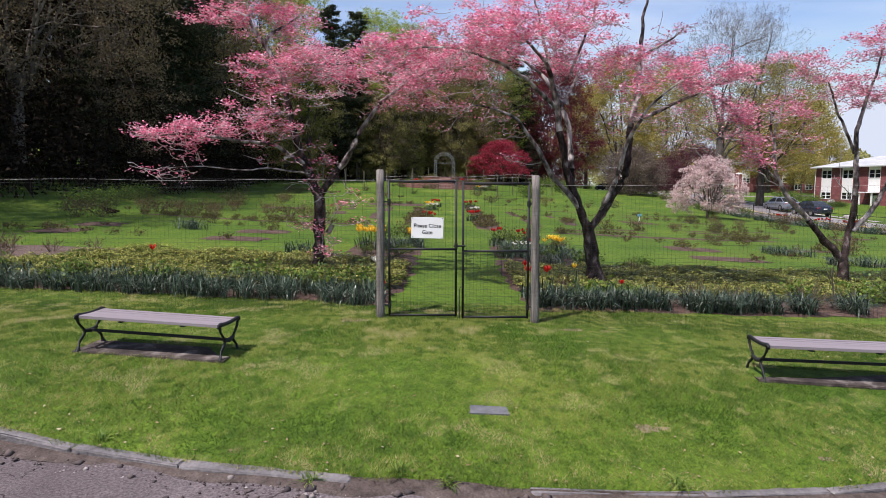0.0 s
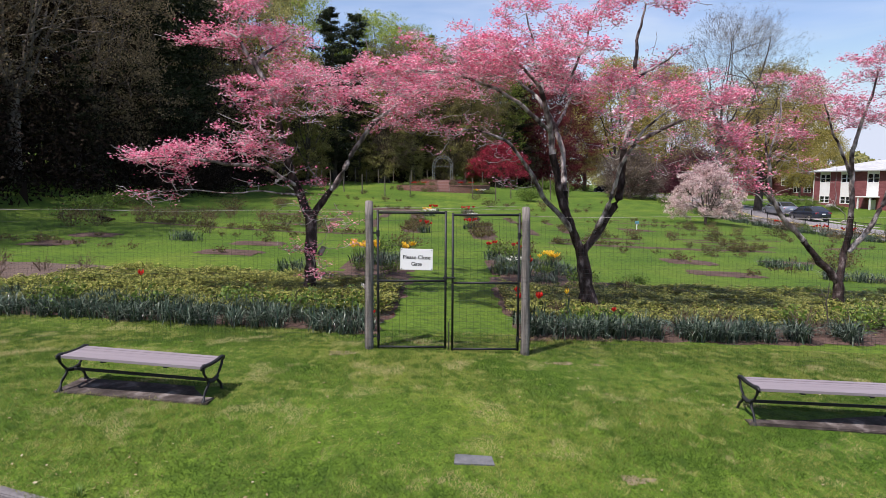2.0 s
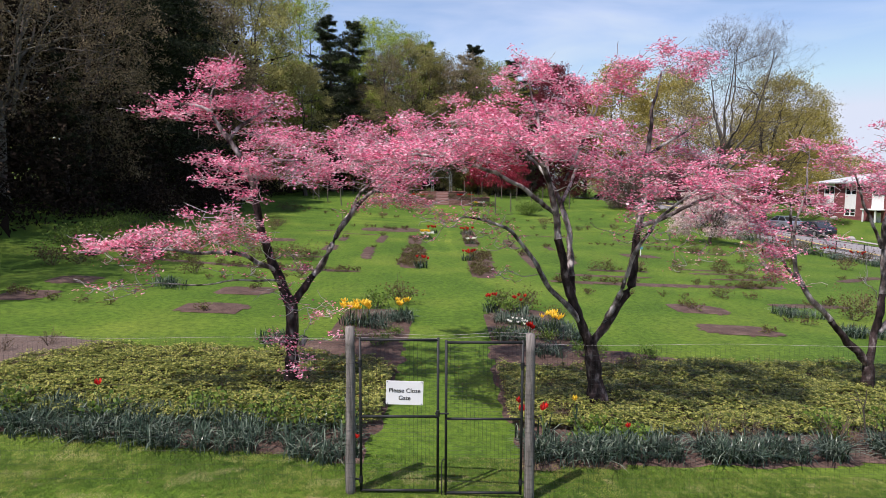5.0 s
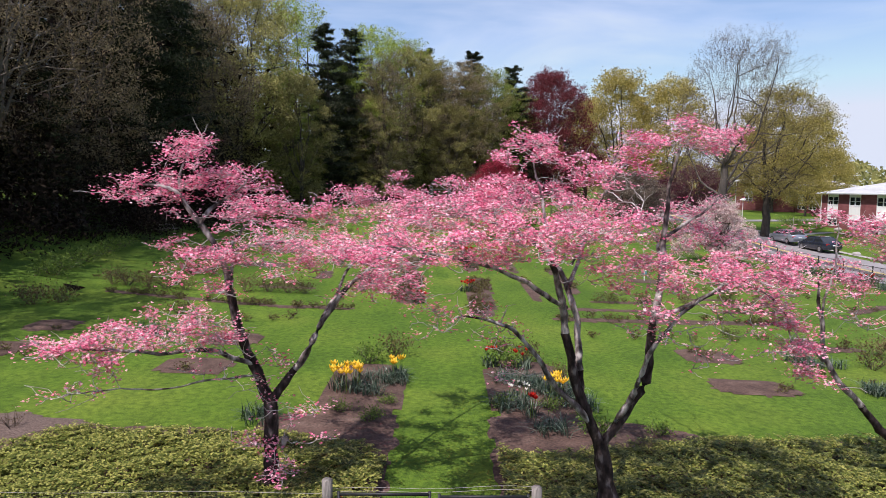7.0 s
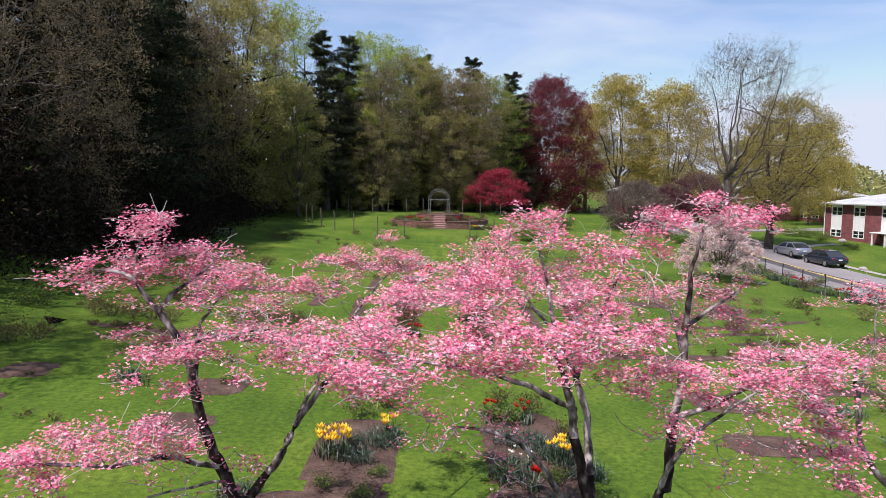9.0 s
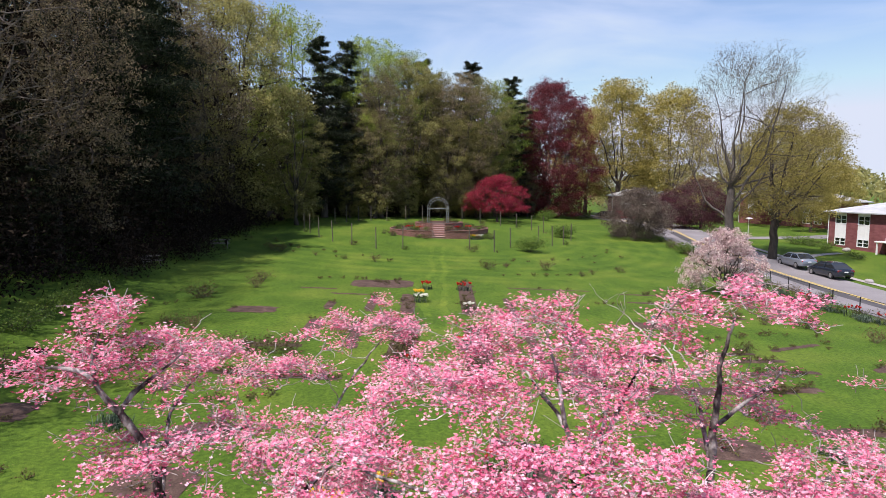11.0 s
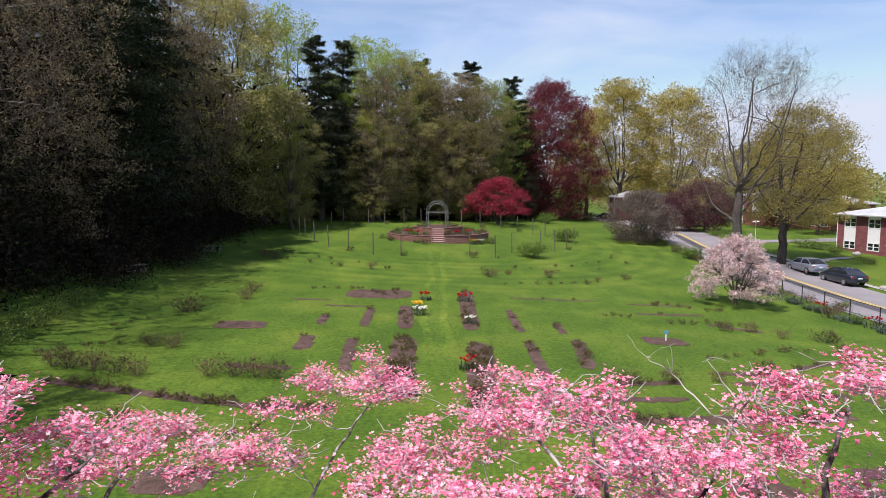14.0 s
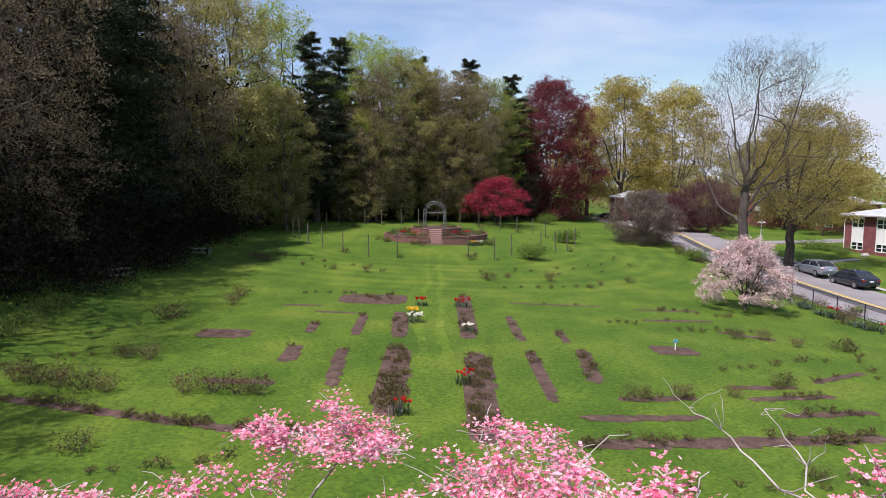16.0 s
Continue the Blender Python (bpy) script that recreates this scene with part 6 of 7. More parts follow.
for x, y, w, ln, deg, full in BEDS:
    patch("flower_bed", bar(x, y, w, ln, deg), 0.012, M_SOIL, "small bed of bare brown soil cut in the lawn" if full < 0.5 else "long soil bed full of young roses", "flower bed", "structure", 0.03, 0.14 if ln * w < 6 else 0.2, 0.06)
    big, small = (ln, w) if ln > w else (w, ln)
    for k in range(int(full * 3.4 * big * max(1, small / 0.8))):
        u, v = RNG.uniform(-0.47, 0.47) * w, RNG.uniform(-0.47, 0.47) * ln
        a = radians(deg)
        shrub_copy(roses[k % 4], x + u * math.cos(a) - v * math.sin(a), y + u * math.sin(a) + v * math.cos(a), RNG.uniform(0.5, 0.85))

# plants of the two borders along the path
green = shrub("border_shrub", "rounded green shrub in the path border", 2.1, 20.2, 0.5, 0.6, M_SHRUB, 520, 0.07, 14, "shrub", "path border shrubs")
for x, y, s in ((-1.75, 20.3, 0.95), (-1.2, 15.7, 0.6), (-2.0, 16.2, 0.5), (3.6, 15.4, 0.8), (2.9, 16.9, 0.6), (1.75, 17.0, 0.55), (-0.95, 16.8, 0.45), (5.0, 15.6, 0.6)):
    shrub_copy(green, x, y, s)
red_sh = shrub("bronze_shrub", "bronze-leaved young shrub in the path border", -1.1, 21.0, 0.5, 0.75, M_ROSE, 480, 0.07, 14, "shrub", "path border shrubs")
for x, y, s in ((2.9, 21.0, 0.9), (2.1, 21.6, 0.7), (3.6, 19.4, 0.7)):
    shrub_copy(red_sh, x, y, s)
for x, y, w, n in ((-1.2, 18.6, 0.6, 40), (-1.6, 17.6, 0.4, 26), (2.4, 18.9, 0.6, 50), (3.2, 18.2, 0.6, 50), (2.0, 16.9, 0.45, 34), (3.6, 17.1, 0.4, 26), (-3.6, 15.4, 0.35, 22), (2.7, 15.6, 0.35, 20), (13.2, 19.5, 1.0, 60), (12.4, 22.3, 0.8, 46), (-8.8, 22.5, 0.4, 16), (-9.2, 22.7, 0.4, 20)):
    daffodils([(x - w, y - 0.4), (x + w, y - 0.4), (x + w, y + 0.4), (x - w, y + 0.4)], int(n * 0.8), 9, "iris_clump", "clump of grey-green sword-shaped leaves", 0.42)

# low hedges and single bushes on the lawn
brown = shrub("brown_bush", "brown twiggy bush without leaves", -8.6, 30.8, 0.7, 0.75, M_DRY, 420, 0.07, 15, "shrub", "bushes on the lawn")
tint = shrub("brown_bush", "brown twiggy bush with first reddish leaves", -7.6, 30.9, 0.7, 0.8, M_ROSE, 420, 0.08, 15, "shrub", "bushes on the lawn")
for k, (x, y, s) in enumerate(((-6.7, 30.8, 1.0), (-5.9, 30.8, 0.8), (-15, 31.4, 1.0), (-14.2, 31.2, 1.0), (-13.2, 31.0, 1.0), (-12.2, 30.8, 1.0), (-11.3, 30.6, 0.8), (-12.6, 34.8, 0.8), (-11.6, 34.6, 0.9), (4.55, 57.9, 1.1), (9.7, 59.0, 1.1), (3.76, 68.3, 1.0), (-5.3, 59.6, 0.8), (-14.7, 64, 1.1), (-15.9, 65.3, 1.0), (-12.2, 48.8, 1.0), (-11.9, 46.2, 1.0), (-14, 42.2, 1.3),
                           (18.5, 42.8, 0.8), (17, 42.8, 0.8), (19.8, 41.5, 0.7), (15.2, 34.4, 0.8), (12.2, 32.6, 0.7), (16.3, 60, 0.8), (13.5, 58, 0.6), (22, 41, 1.0), (24, 38, 1.0), (8.2, 31.9, 0.8), (10.0, 32.2, 0.8), (-9.5, 25.8, 0.8), (-15.5, 26.5, 1.1), (-14.8, 27.0, 1.0), (15.6, 24, 1.0), (14.2, 22.2, 0.9), (16.2, 21, 1.0), (11.2, 25.6, 0.6), (6.2, 59.5, 0.5), (-8.2, 60.5, 0.5), (-11, 62, 0.5), (12.3, 56.8, 0.6))):
    shrub_copy((brown, tint)[k % 2], x, y, s)
leafy_bush = shrub("green_bush", "dense dark green bush", 9.7, 69.7, 1.35, 1.5, M_SHRUB, 2600, 0.13, 26, "shrub", "green bushes")
for x, y, s in ((15.9, 83.5, 1.0), (25.5, 90, 0.9), (27.5, 74, 0.8), (18.5, 112, 1.1), (26.3, 63.0, 0.6), (23.9, 55.5, 0.5)):
    shrub_copy(leafy_bush, x, y, s)
dark_bush = shrub("dark_bush", "dense dark green bush in the shade of the wood", -18.4, 32.5, 1.0, 0.75, M_SHRUB, 900, 0.10, 24, "shrub", "bushes along the wood")
for x, y, s in ((-18.9, 34.5, 0.9), (-19.3, 36.7, 1.0), (-19.6, 39, 0.9), (-20, 41, 1.0), (-20.4, 43, 0.9), (-17, 100.5, 1.2), (-5, 105, 1.1), (3, 110, 1.2), (12, 119, 1.2), (18, 128, 1.4), (27, 133, 1.6), (30, 131, 1.5)):
    shrub_copy(dark_bush, x, y, s)
# Brush in the near-black leaf, so its deep shade is colour.
shade_bush = shrub("shade_bush", "dark brown leafless brush under the wood, deep shade put into its colour", -21, 47, 2.2, 2.4, M_UNDER_SHADE, 2000, 0.16, 24, "shrub", "bushes along the wood")
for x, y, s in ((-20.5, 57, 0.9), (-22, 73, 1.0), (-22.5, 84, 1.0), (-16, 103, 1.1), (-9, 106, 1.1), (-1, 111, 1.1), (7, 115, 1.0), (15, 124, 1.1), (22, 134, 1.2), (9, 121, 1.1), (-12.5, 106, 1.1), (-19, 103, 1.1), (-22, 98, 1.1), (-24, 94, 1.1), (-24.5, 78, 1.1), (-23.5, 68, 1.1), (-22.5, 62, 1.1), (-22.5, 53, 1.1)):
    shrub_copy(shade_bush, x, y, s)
red_shade = shrub("red_bush", "reddish bush at the edge of the wood", -25, 90, 1.6, 1.9, M_PLUM, 1200, 0.2, 20, "shrub", "bushes along the wood")
shrub_copy(red_shade, -22.8, 90.5, 0.9)
# strip of mixed plants along the street fence
for k in range(34):
    y = 40 + k * 1.35
    x = float(np.interp(y, [36, 48, 60, 72, 86], [29.2, 27.6, 27.6, 27.8, 28.4])) + RNG.normal() * 0.5
    if 49 < y < 54:
        x += 1.0
    shrub_copy((tint, green, brown, dry)[k % 4], x, y, RNG.uniform(0.7, 1.4))
for k in range(9):
    y = 41 + k * 3.1
    x = float(np.interp(y, [36, 48, 60, 72, 86], [28.9, 27.3, 27.2, 27.5, 28.2]))
    daffodils([(x - 0.8, y - 0.9), (x + 0.5, y - 0.9), (x + 0.5, y + 0.9), (x - 0.8, y + 0.9)], 60, 8, "iris_clump", "clump of grey-green leaves along the street fence", 0.5)
for y, x in ((43, 28.0), (45.5, 27.6), (50, 27.2)):
    flower_clump(x, y, 0.5, 8, M_RED, 0.6, 0.16, "red tulips along the street fence", 30, "tulips")

# rows of small roses on the lawn
for k in range(30):
    a = radians(206 + k * 4.4)
    if abs(math.cos(a)) > 0.16:
        r = 20.5 + RNG.normal() * 0.25 + (2.2 if k % 3 == 0 else 0)
        shrub_copy(roses[k % 4], 0.3 + r * math.cos(a), 82 + r * math.sin(a), RNG.uniform(0.5, 0.9))
for x0, y0, x1, y1, n in ((-17, 33, -13, 36, 6), (-16.5, 38, -13.5, 43, 6), (13, 36, 20, 39, 8), (14, 44, 20, 44.5, 8), (15, 50, 20, 48, 7), (20, 36, 24, 44, 8), (-15, 21, -9, 19, 7), (-9, 24.5, -5, 25.5, 6), (5, 24.5, 13, 25.2, 6), (11, 21.5, 14, 19, 5), (-4.5, 50.8, -9, 50.5, 5), (5, 55, 12, 57, 6), (10.5, 45.0, 12.5, 45.2, 4)):
    for k in range(n):
        u = (k + RNG.uniform(0.2, 0.8)) / n
        shrub_copy(roses[k % 4], x0 + (x1 - x0) * u, y0 + (y1 - y0) * u + RNG.normal() * 0.2, RNG.uniform(0.45, 0.8))

# worn spots and fallen leaves on the front lawn
for x, y, w, ln in ((-1.22, 8.62, 0.36, 0.14), (1.72, 8.5, 0.46, 0.16), (2.02, 5.66, 0.42, 0.22), (2.35, 8.55, 0.3, 0.08), (3.5, 5.3, 0.35, 0.12)):
    patch("bare_spot", bar(x, y, w, ln, 4), 0.001, M_SPOT, "worn bare spot in the lawn", "bare spot", "structure", 0.004, 0.03, 0.10)
for x, dy in ((-2.95, 0.10), (-1.05, -0.05), (0.05, 0.0), (-0.35, 0.08), (1.9, 0.05)):
    y = float(curb_y(x)) + dy
    a = RNG.uniform(0, 2 * math.pi, 34)
    q = 0.05 * np.sqrt(RNG.uniform(0, 1, 34))
    v, f = strap_leaves(RNG, np.stack([q * np.cos(a), q * np.sin(a), np.zeros(34)], 1), 0.12, 0.008, 1.3)
    w = thing("weed_tuft", "tuft of coarse grass growing beside the kerb", "weed", (x, y, gz(x, y) - (0.0 if dy > 0.03 else 0.05)), group="weeds at the kerb")
    mesh_object("foliage", v, f, M_SHRUB, w)["kind"] = "stuff"
n = 420
lx = RNG.uniform(-7, 8, n)
ly = np.where(RNG.uniform(0, 1, n) < 0.5, curb_y(lx) + np.abs(RNG.normal(size=n)) * 0.35, RNG.uniform(5, 9.3, n))
v, f = leaf_quads(RNG, np.stack([lx, ly, hill(lx, ly) + 0.022], 1), 0.034, 0.55, 0.75)
M_LITTER = leafy("dead leaf", [(0.0, (0.16, 0.10, 0.06)), (0.7, (0.34, 0.25, 0.16)), (1.0, (0.44, 0.38, 0.28))], 0.1, 0.8, 0.0)
tagged(mesh_object("fallen_leaves", v, f, M_LITTER), "scattered dead leaves and petals on the lawn", "leaf litter", kind="stuff")

# ---- round terrace with steps and arch ----
M_TREAD = surface("worn tread", [(0.3, (0.30, 0.20, 0.18)), (0.7, (0.40, 0.29, 0.26))], scale=5, rough=0.9)
TX, TY = 0.25, 82.0
Z0 = gz(TX, TY - 5.9)
terrace = thing("terrace", "two-tiered round brick terrace planted with flowers", "terrace", (TX, TY, Z0))


def brick_ring(radius, z0, z1, gap, name):
    """Courses of single bricks round a circle, with a gap in front for the steps."""
    vs, fs, k = [], [], 0
    courses = int(round((z1 - z0) / 0.075))
    n = int(2 * math.pi * radius / 0.215)
    for c in range(courses):
        cap = c == courses - 1
        for i in range(n):
            a = (i + 0.5 * (c % 2)) * 2 * math.pi / n - math.pi / 2
            x, y = math.cos(a) * radius, math.sin(a) * radius
            if y < 0 and abs(x) < gap:
                continue
            w, d, h = 0.0985, (0.085 if cap else 0.055) + RNG.uniform(-0.004, 0.004), 0.0325
            ca, sa = math.cos(a), math.sin(a)
            for sx, sy, sz in ((-1, -1, -1), (1, -1, -1), (1, 1, -1), (-1, 1, -1), (-1, -1, 1), (1, -1, 1), (1, 1, 1), (-1, 1, 1)):
                vs.append((x + ca * sy * d - sa * sx * w, y + sa * sy * d + ca * sx * w, z0 + (c + 0.5) * 0.075 + sz * h))
            fs += [tuple(k + q for q in f) for f in ((0, 1, 5, 4), (1, 2, 6, 5), (2, 3, 7, 6), (3, 0, 4, 7), (4, 5, 6, 7), (3, 2, 1, 0))]
            k += 8
    ob = mesh_object(name, np.array(vs), np.array(fs), M_BRICK, terrace)
    ob["kind"] = "stuff"
    core = Tubes()
    a = np.linspace(-math.pi / 2 + math.asin(gap / radius), 1.5 * math.pi - math.asin(gap / radius), 90)
    for r in (radius - 0.04, radius + 0.04):
        core.v.append(np.stack([np.stack([np.cos(a) * r, np.sin(a) * r, np.full(90, z)], 1) for z in (z0, z1 - 0.03)], 1).reshape(-1, 3))
        i = np.arange(89) * 2 + core.n
        core.f.append(np.stack([i, i + 2, i + 3, i + 1], 1))
        core.n += 180
    core.mesh(name + "_mortar", M_MORTAR, terrace)


brick_ring(6.0, -0.3, 0.82, 0.68, "lower_wall")
brick_ring(2.9, 0.7, 1.5, 0.68, "upper_wall")
for r, z, nm in ((5.95, 0.70, "lower_soil"), (2.85, 1.42, "upper_soil")):
    bm = bmesh.new()
    a0 = math.asin(0.67 / r)
    rim = [(r * math.cos(a), r * math.sin(a), z) for a in np.linspace(-math.pi / 2 + a0, 1.5 * math.pi - a0, 64)]
    if nm == "lower_soil":
        rim += [(-0.67, -2.6, z), (0.67, -2.6, z)]
    bm.faces.new([bm.verts.new(p) for p in rim])
    part(nm, bm, M_SOIL, terrace)
for s in range(8):
    z = 0.185 * (s + 1)
    step = part("step", boxes(((0, -5.95 + 0.36 * s, z - 0.545), (1.32, 0.38, 1.0))), M_BRICK, terrace, "red brick step")
    part("tread", boxes(((0, -5.965 + 0.36 * s, z - 0.022), (1.33, 0.41, 0.045), 0.008)), M_TREAD, step, "worn pale pink tread")
for r0, r1, z, count, mats in ((3.2, 5.6, 0.72, 60, (M_SHRUB, M_ROSE, M_DRY)), (1.0, 2.7, 1.43, 14, (M_SHRUB, M_ROSE))):
    for k in range(count):
        a, r = RNG.uniform(0, 2 * math.pi), RNG.uniform(r0, r1)
        x, y = TX + r * math.cos(a), TY + r * math.sin(a)
        if abs(x - TX) < 0.95 and y < TY:
            continue
        ob = shrub_copy((green, tint, dry)[k % 3], x, y, RNG.uniform(0.5, 1.0))
        ob.location.z = Z0 + z
for a in (215, 238, 300, 325):
    x, y = TX + 4.3 * math.cos(radians(a)), TY + 4.3 * math.sin(radians(a))
    ob = flower_clump(x, y, 0.5, 14, M_RED, 0.4, 0.16, "red tulips on the brick terrace", 30, "tulips")
    ob.location.z = Z0 + 0.72
for k in range(26):
    a = radians(RNG.uniform(185, 355))
    r = 6.4 + RNG.uniform(0, 0.9)
    if abs(r * math.cos(a)) > 1.3:
        shrub_copy((green, tint, dry, green)[k % 4], TX + r * math.cos(a), TY + r * math.sin(a), RNG.uniform(0.6, 1.1))
flower_clump(4.2, 76.6, 0.5, 16, M_GOLD, 0.45, 0.16, "yellow daffodils at the foot of the terrace", 50, "daffodils")
flower_clump(4.9, 76.9, 0.5, 12, M_CREAM, 0.45, 0.16, "white daffodils at the foot of the terrace", 50, "daffodils")

M_ARCH = surface("weathered grey metal", [(0.3, (0.11, 0.125, 0.12)), (0.7, (0.25, 0.265, 0.26))], scale=6, rough=0.6)
arch = thing("garden_arch", "pale grey metal garden arch with latticed sides", "arch", (TX - 0.1, TY - 1.6, Z0 + 1.42))
for sy in (-0.4, 0.4):
    for r in (1.28, 1.0):
        t = Tubes()
        pts = [(-r, sy, 0), (-r, sy, 1.0), (-r, sy, 1.85)] + [(-r * math.cos(a), sy, 1.85 + r * math.sin(a)) for a in np.linspace(0.15, math.pi - 0.15, 13)] + [(r, sy, 1.85), (r, sy, 1.0), (r, sy, 0)]
        t.add(pts, [0.026] * len(pts), 6)
        t.mesh("hoop", M_ARCH, arch)
    t = Tubes()
    for k in range(9):
        z = 0.15 + k * 0.21
        for s in (-1, 1):
            t.add([(s * 1.0, sy, z), (s * 1.28, sy, z + 0.12)], [0.011, 0.011], 4)
    for k in range(10):
        a = 0.2 + k * 0.3
        t.add([(-math.cos(a), sy, 1.85 + math.sin(a)), (-1.28 * math.cos(a + 0.08), sy, 1.85 + 1.28 * math.sin(a + 0.08))], [0.011, 0.011], 4)
    t.mesh("lattice", M_ARCH, arch)["kind"] = "stuff"
    part("cross_bar", rod(bmesh.new(), (-1.3, sy, 1.82), (1.3, sy, 1.82), 0.026), M_ARCH, arch)
t = Tubes()
for k in range(9):
    for s in (-1, 1):
        t.add([(s * 1.28, -0.4, 0.2 + k * 0.2), (s * 1.28, 0.4, 0.2 + k * 0.2)], [0.012, 0.012], 4)
for k in range(11):
    a = 0.15 + k * 0.285
    t.add([(-1.28 * math.cos(a), -0.4, 1.85 + 1.28 * math.sin(a)), (-1.28 * math.cos(a), 0.4, 1.85 + 1.28 * math.sin(a))], [0.015, 0.015], 4)
t.mesh("rungs", M_ARCH, arch)["kind"] = "stuff"

# ring of posts round the terrace
ring = [(-15.66, 78.6), (-14.75, 77.6), (-12.97, 73.8), (-11.0, 71.1), (-8.76, 69.6), (-6.07, 67.8), (-3.36, 67.9), (3.49, 69.6), (5.94, 68.5), (7.94, 71.6), (11.6, 75.9), (12.94, 74.5), (14.55, 76.3), (16.28, 80.5)]
ring += [(x, 82 + math.sqrt(14.9 ** 2 - x * x)) for x in (-13.6, -12.4, -11.0, -9.4, -7.3, -4.6, -2.2, 3.6, 6.2, 9.0, 11.0, 12.8, 14.0)]
bm = bmesh.new()
bmesh.ops.create_cone(bm, cap_ends=True, segments=8, radius1=0.06, radius2=0.055, depth=2.5, matrix=pose(0, 0, 1.0))
for v in bm.verts:
    v.co += Vector((0.008 * noise.noise(v.co * 5), 0.008 * noise.noise(v.co * 7), 0))
M_DARKPOST = surface("dark weathered wood", [(0.3, (0.07, 0.058, 0.048)), (0.7, (0.17, 0.145, 0.12))], scale=5, rough=0.9, stretch=(3, 3, 0.4))
pm = part("rose_post", bm, M_DARKPOST, None)
tagged(pm, "plain grey wooden rose post", "post", "posts round the terrace")
for k, (x, y) in enumerate(ring):
    ob = pm if k == 0 else copy_thing(pm, Matrix())
    ob.matrix_basis = pose(x, y, gz(x, y), RNG.normal() * 1.0, RNG.normal() * 1.0, RNG.uniform(0, 360)) @ Matrix.Diagonal((1, 1, RNG.uniform(0.92, 1.05), 1))
    if k % 2 == 0:
        shrub_copy((green, tint, dry)[k % 3], x + 0.3, y - 0.2, RNG.uniform(0.6, 1.0))

# label stake in the oval bed
st = thing("plant_label", "small blue and white plant label on a stake", "plant label", (12.35, 39.3, gz(12.35, 39.3)))
part("stake", boxes(((0, 0, 0.22), (0.05, 0.03, 0.5))), M_WHITE, st)
M_BLUE = surface("blue plastic", [(0.3, (0.10, 0.28, 0.36)), (0.7, (0.16, 0.36, 0.45))], rough=0.5)
part("plate", boxes(((0, -0.01, 0.5), (0.26, 0.03, 0.16), 0.01)), M_BLUE, st)

# pole and picnic table at the wood's edge
pole = thing("pole", "thin grey pole at the edge of the wood", "pole", (-23.2, 88.5, gz(-23.2, 88.5)))
part("shaft", rod(bmesh.new(), (0, 0, -0.2), (0, 0, 4.8), 0.07, 0.05), M_DARKPOST, pole)


def picnic_table(x, y, rz):
    p = thing("picnic_table", "grey wooden picnic table in the shade", "table", (x, y, gz(x, y)), rz, "picnic tables")
    part("tabletop", boxes(((0, 0, 0.74), (1.8, 0.74, 0.04), 0.005)), M_WOODPOST, p)
    for s in (-1, 1):
        part("seat", boxes(((0, s * 0.68, 0.44), (1.8, 0.26, 0.04), 0.005)), M_WOODPOST, p)
        for sx in (-1, 1):
            part("leg", rod(bmesh.new(), (sx * 0.65, s * 0.62, -0.02), (sx * 0.65, s * 0.25, 0.73), 0.035, n=4), M_WOODPOST, p)
        part("crossbeam", boxes(((s * 0.65, 0, 0.40), (0.05, 1.45, 0.09))), M_WOODPOST, p)
    return p


picnic_table(-20.8, 65.0, 20)
picnic_table(-21.5, 51.5, 60)

# ---- street side: fence, lamp, cars, houses ----
sf = thing("street_fence", "low black steel fence along the street", "fence")
FX = [(30.2, 36), (28.9, 46), (28.6, 56), (28.5, 66), (28.6, 74)]
q = along(FX, 15)
for x, y in q:
    part("post", rod(bmesh.new(), (x, y, gz(x, y) - 0.1), (x, y, gz(x, y) + 1.15), 0.035, n=6), M_BLACKIRON, sf)
for dz in (0.25, 1.1):
    t = Tubes()
    t.add([(x, y, gz(x, y) + dz) for x, y in q], [0.02] * len(q), 5)
    t.mesh("rail", M_BLACKIRON, sf)
lamp = thing("street_lamp", "white street lamp with a flat round hood", "street lamp", (38.8, 82.5, gz(38.8, 82.5)))
lamp.scale = (0.78, 0.78, 0.78)
part("pole", rod(bmesh.new(), (0, 0, 0), (0, 0, 4.6), 0.075, 0.05), M_WHITE, lamp)
bm = bmesh.new()
bmesh.ops.create_cone(bm, cap_ends=True, segments=20, radius1=0.62, radius2=0.14, depth=0.26, matrix=pose(0, 0, 4.72))
part("hood", bm, M_WHITE, lamp)
part("globe", rod(bmesh.new(), (0, 0, 4.42), (0, 0, 4.62), 0.14, 0.2), M_WHITE, lamp)

M_GLASS = surface("dark window glass", [(0.3, (0.012, 0.014, 0.018)), (0.7, (0.03, 0.034, 0.04))], scale=0.5, rough=0.06, spec=0.8)
M_TYRE = surface("tyre rubber", [(0.3, (0.015,) * 3), (0.7, (0.03,) * 3)], rough=0.85)
M_RIM = surface("alloy rim", [(0.3, (0.42,) * 3), (0.7, (0.55,) * 3)], rough=0.35, metal=0.9)
M_TAIL = surface("red lamp", [(0.3, (0.32, 0.01, 0.01)), (0.7, (0.42, 0.02, 0.02))], rough=0.2)


def loft(bm, rows):
    """Joins rings of equal count into a skin, closed at both ends."""
    rings = [[bm.verts.new(p) for p in r] for r in rows]
    for a, b in zip(rings, rings[1:]):
        for i in range(len(a)):
            bm.faces.new((a[i], a[(i + 1) % len(a)], b[(i + 1) % len(a)], b[i]))
    bm.faces.new(rings[0][::-1])
    bm.faces.new(rings[-1])
    return bm


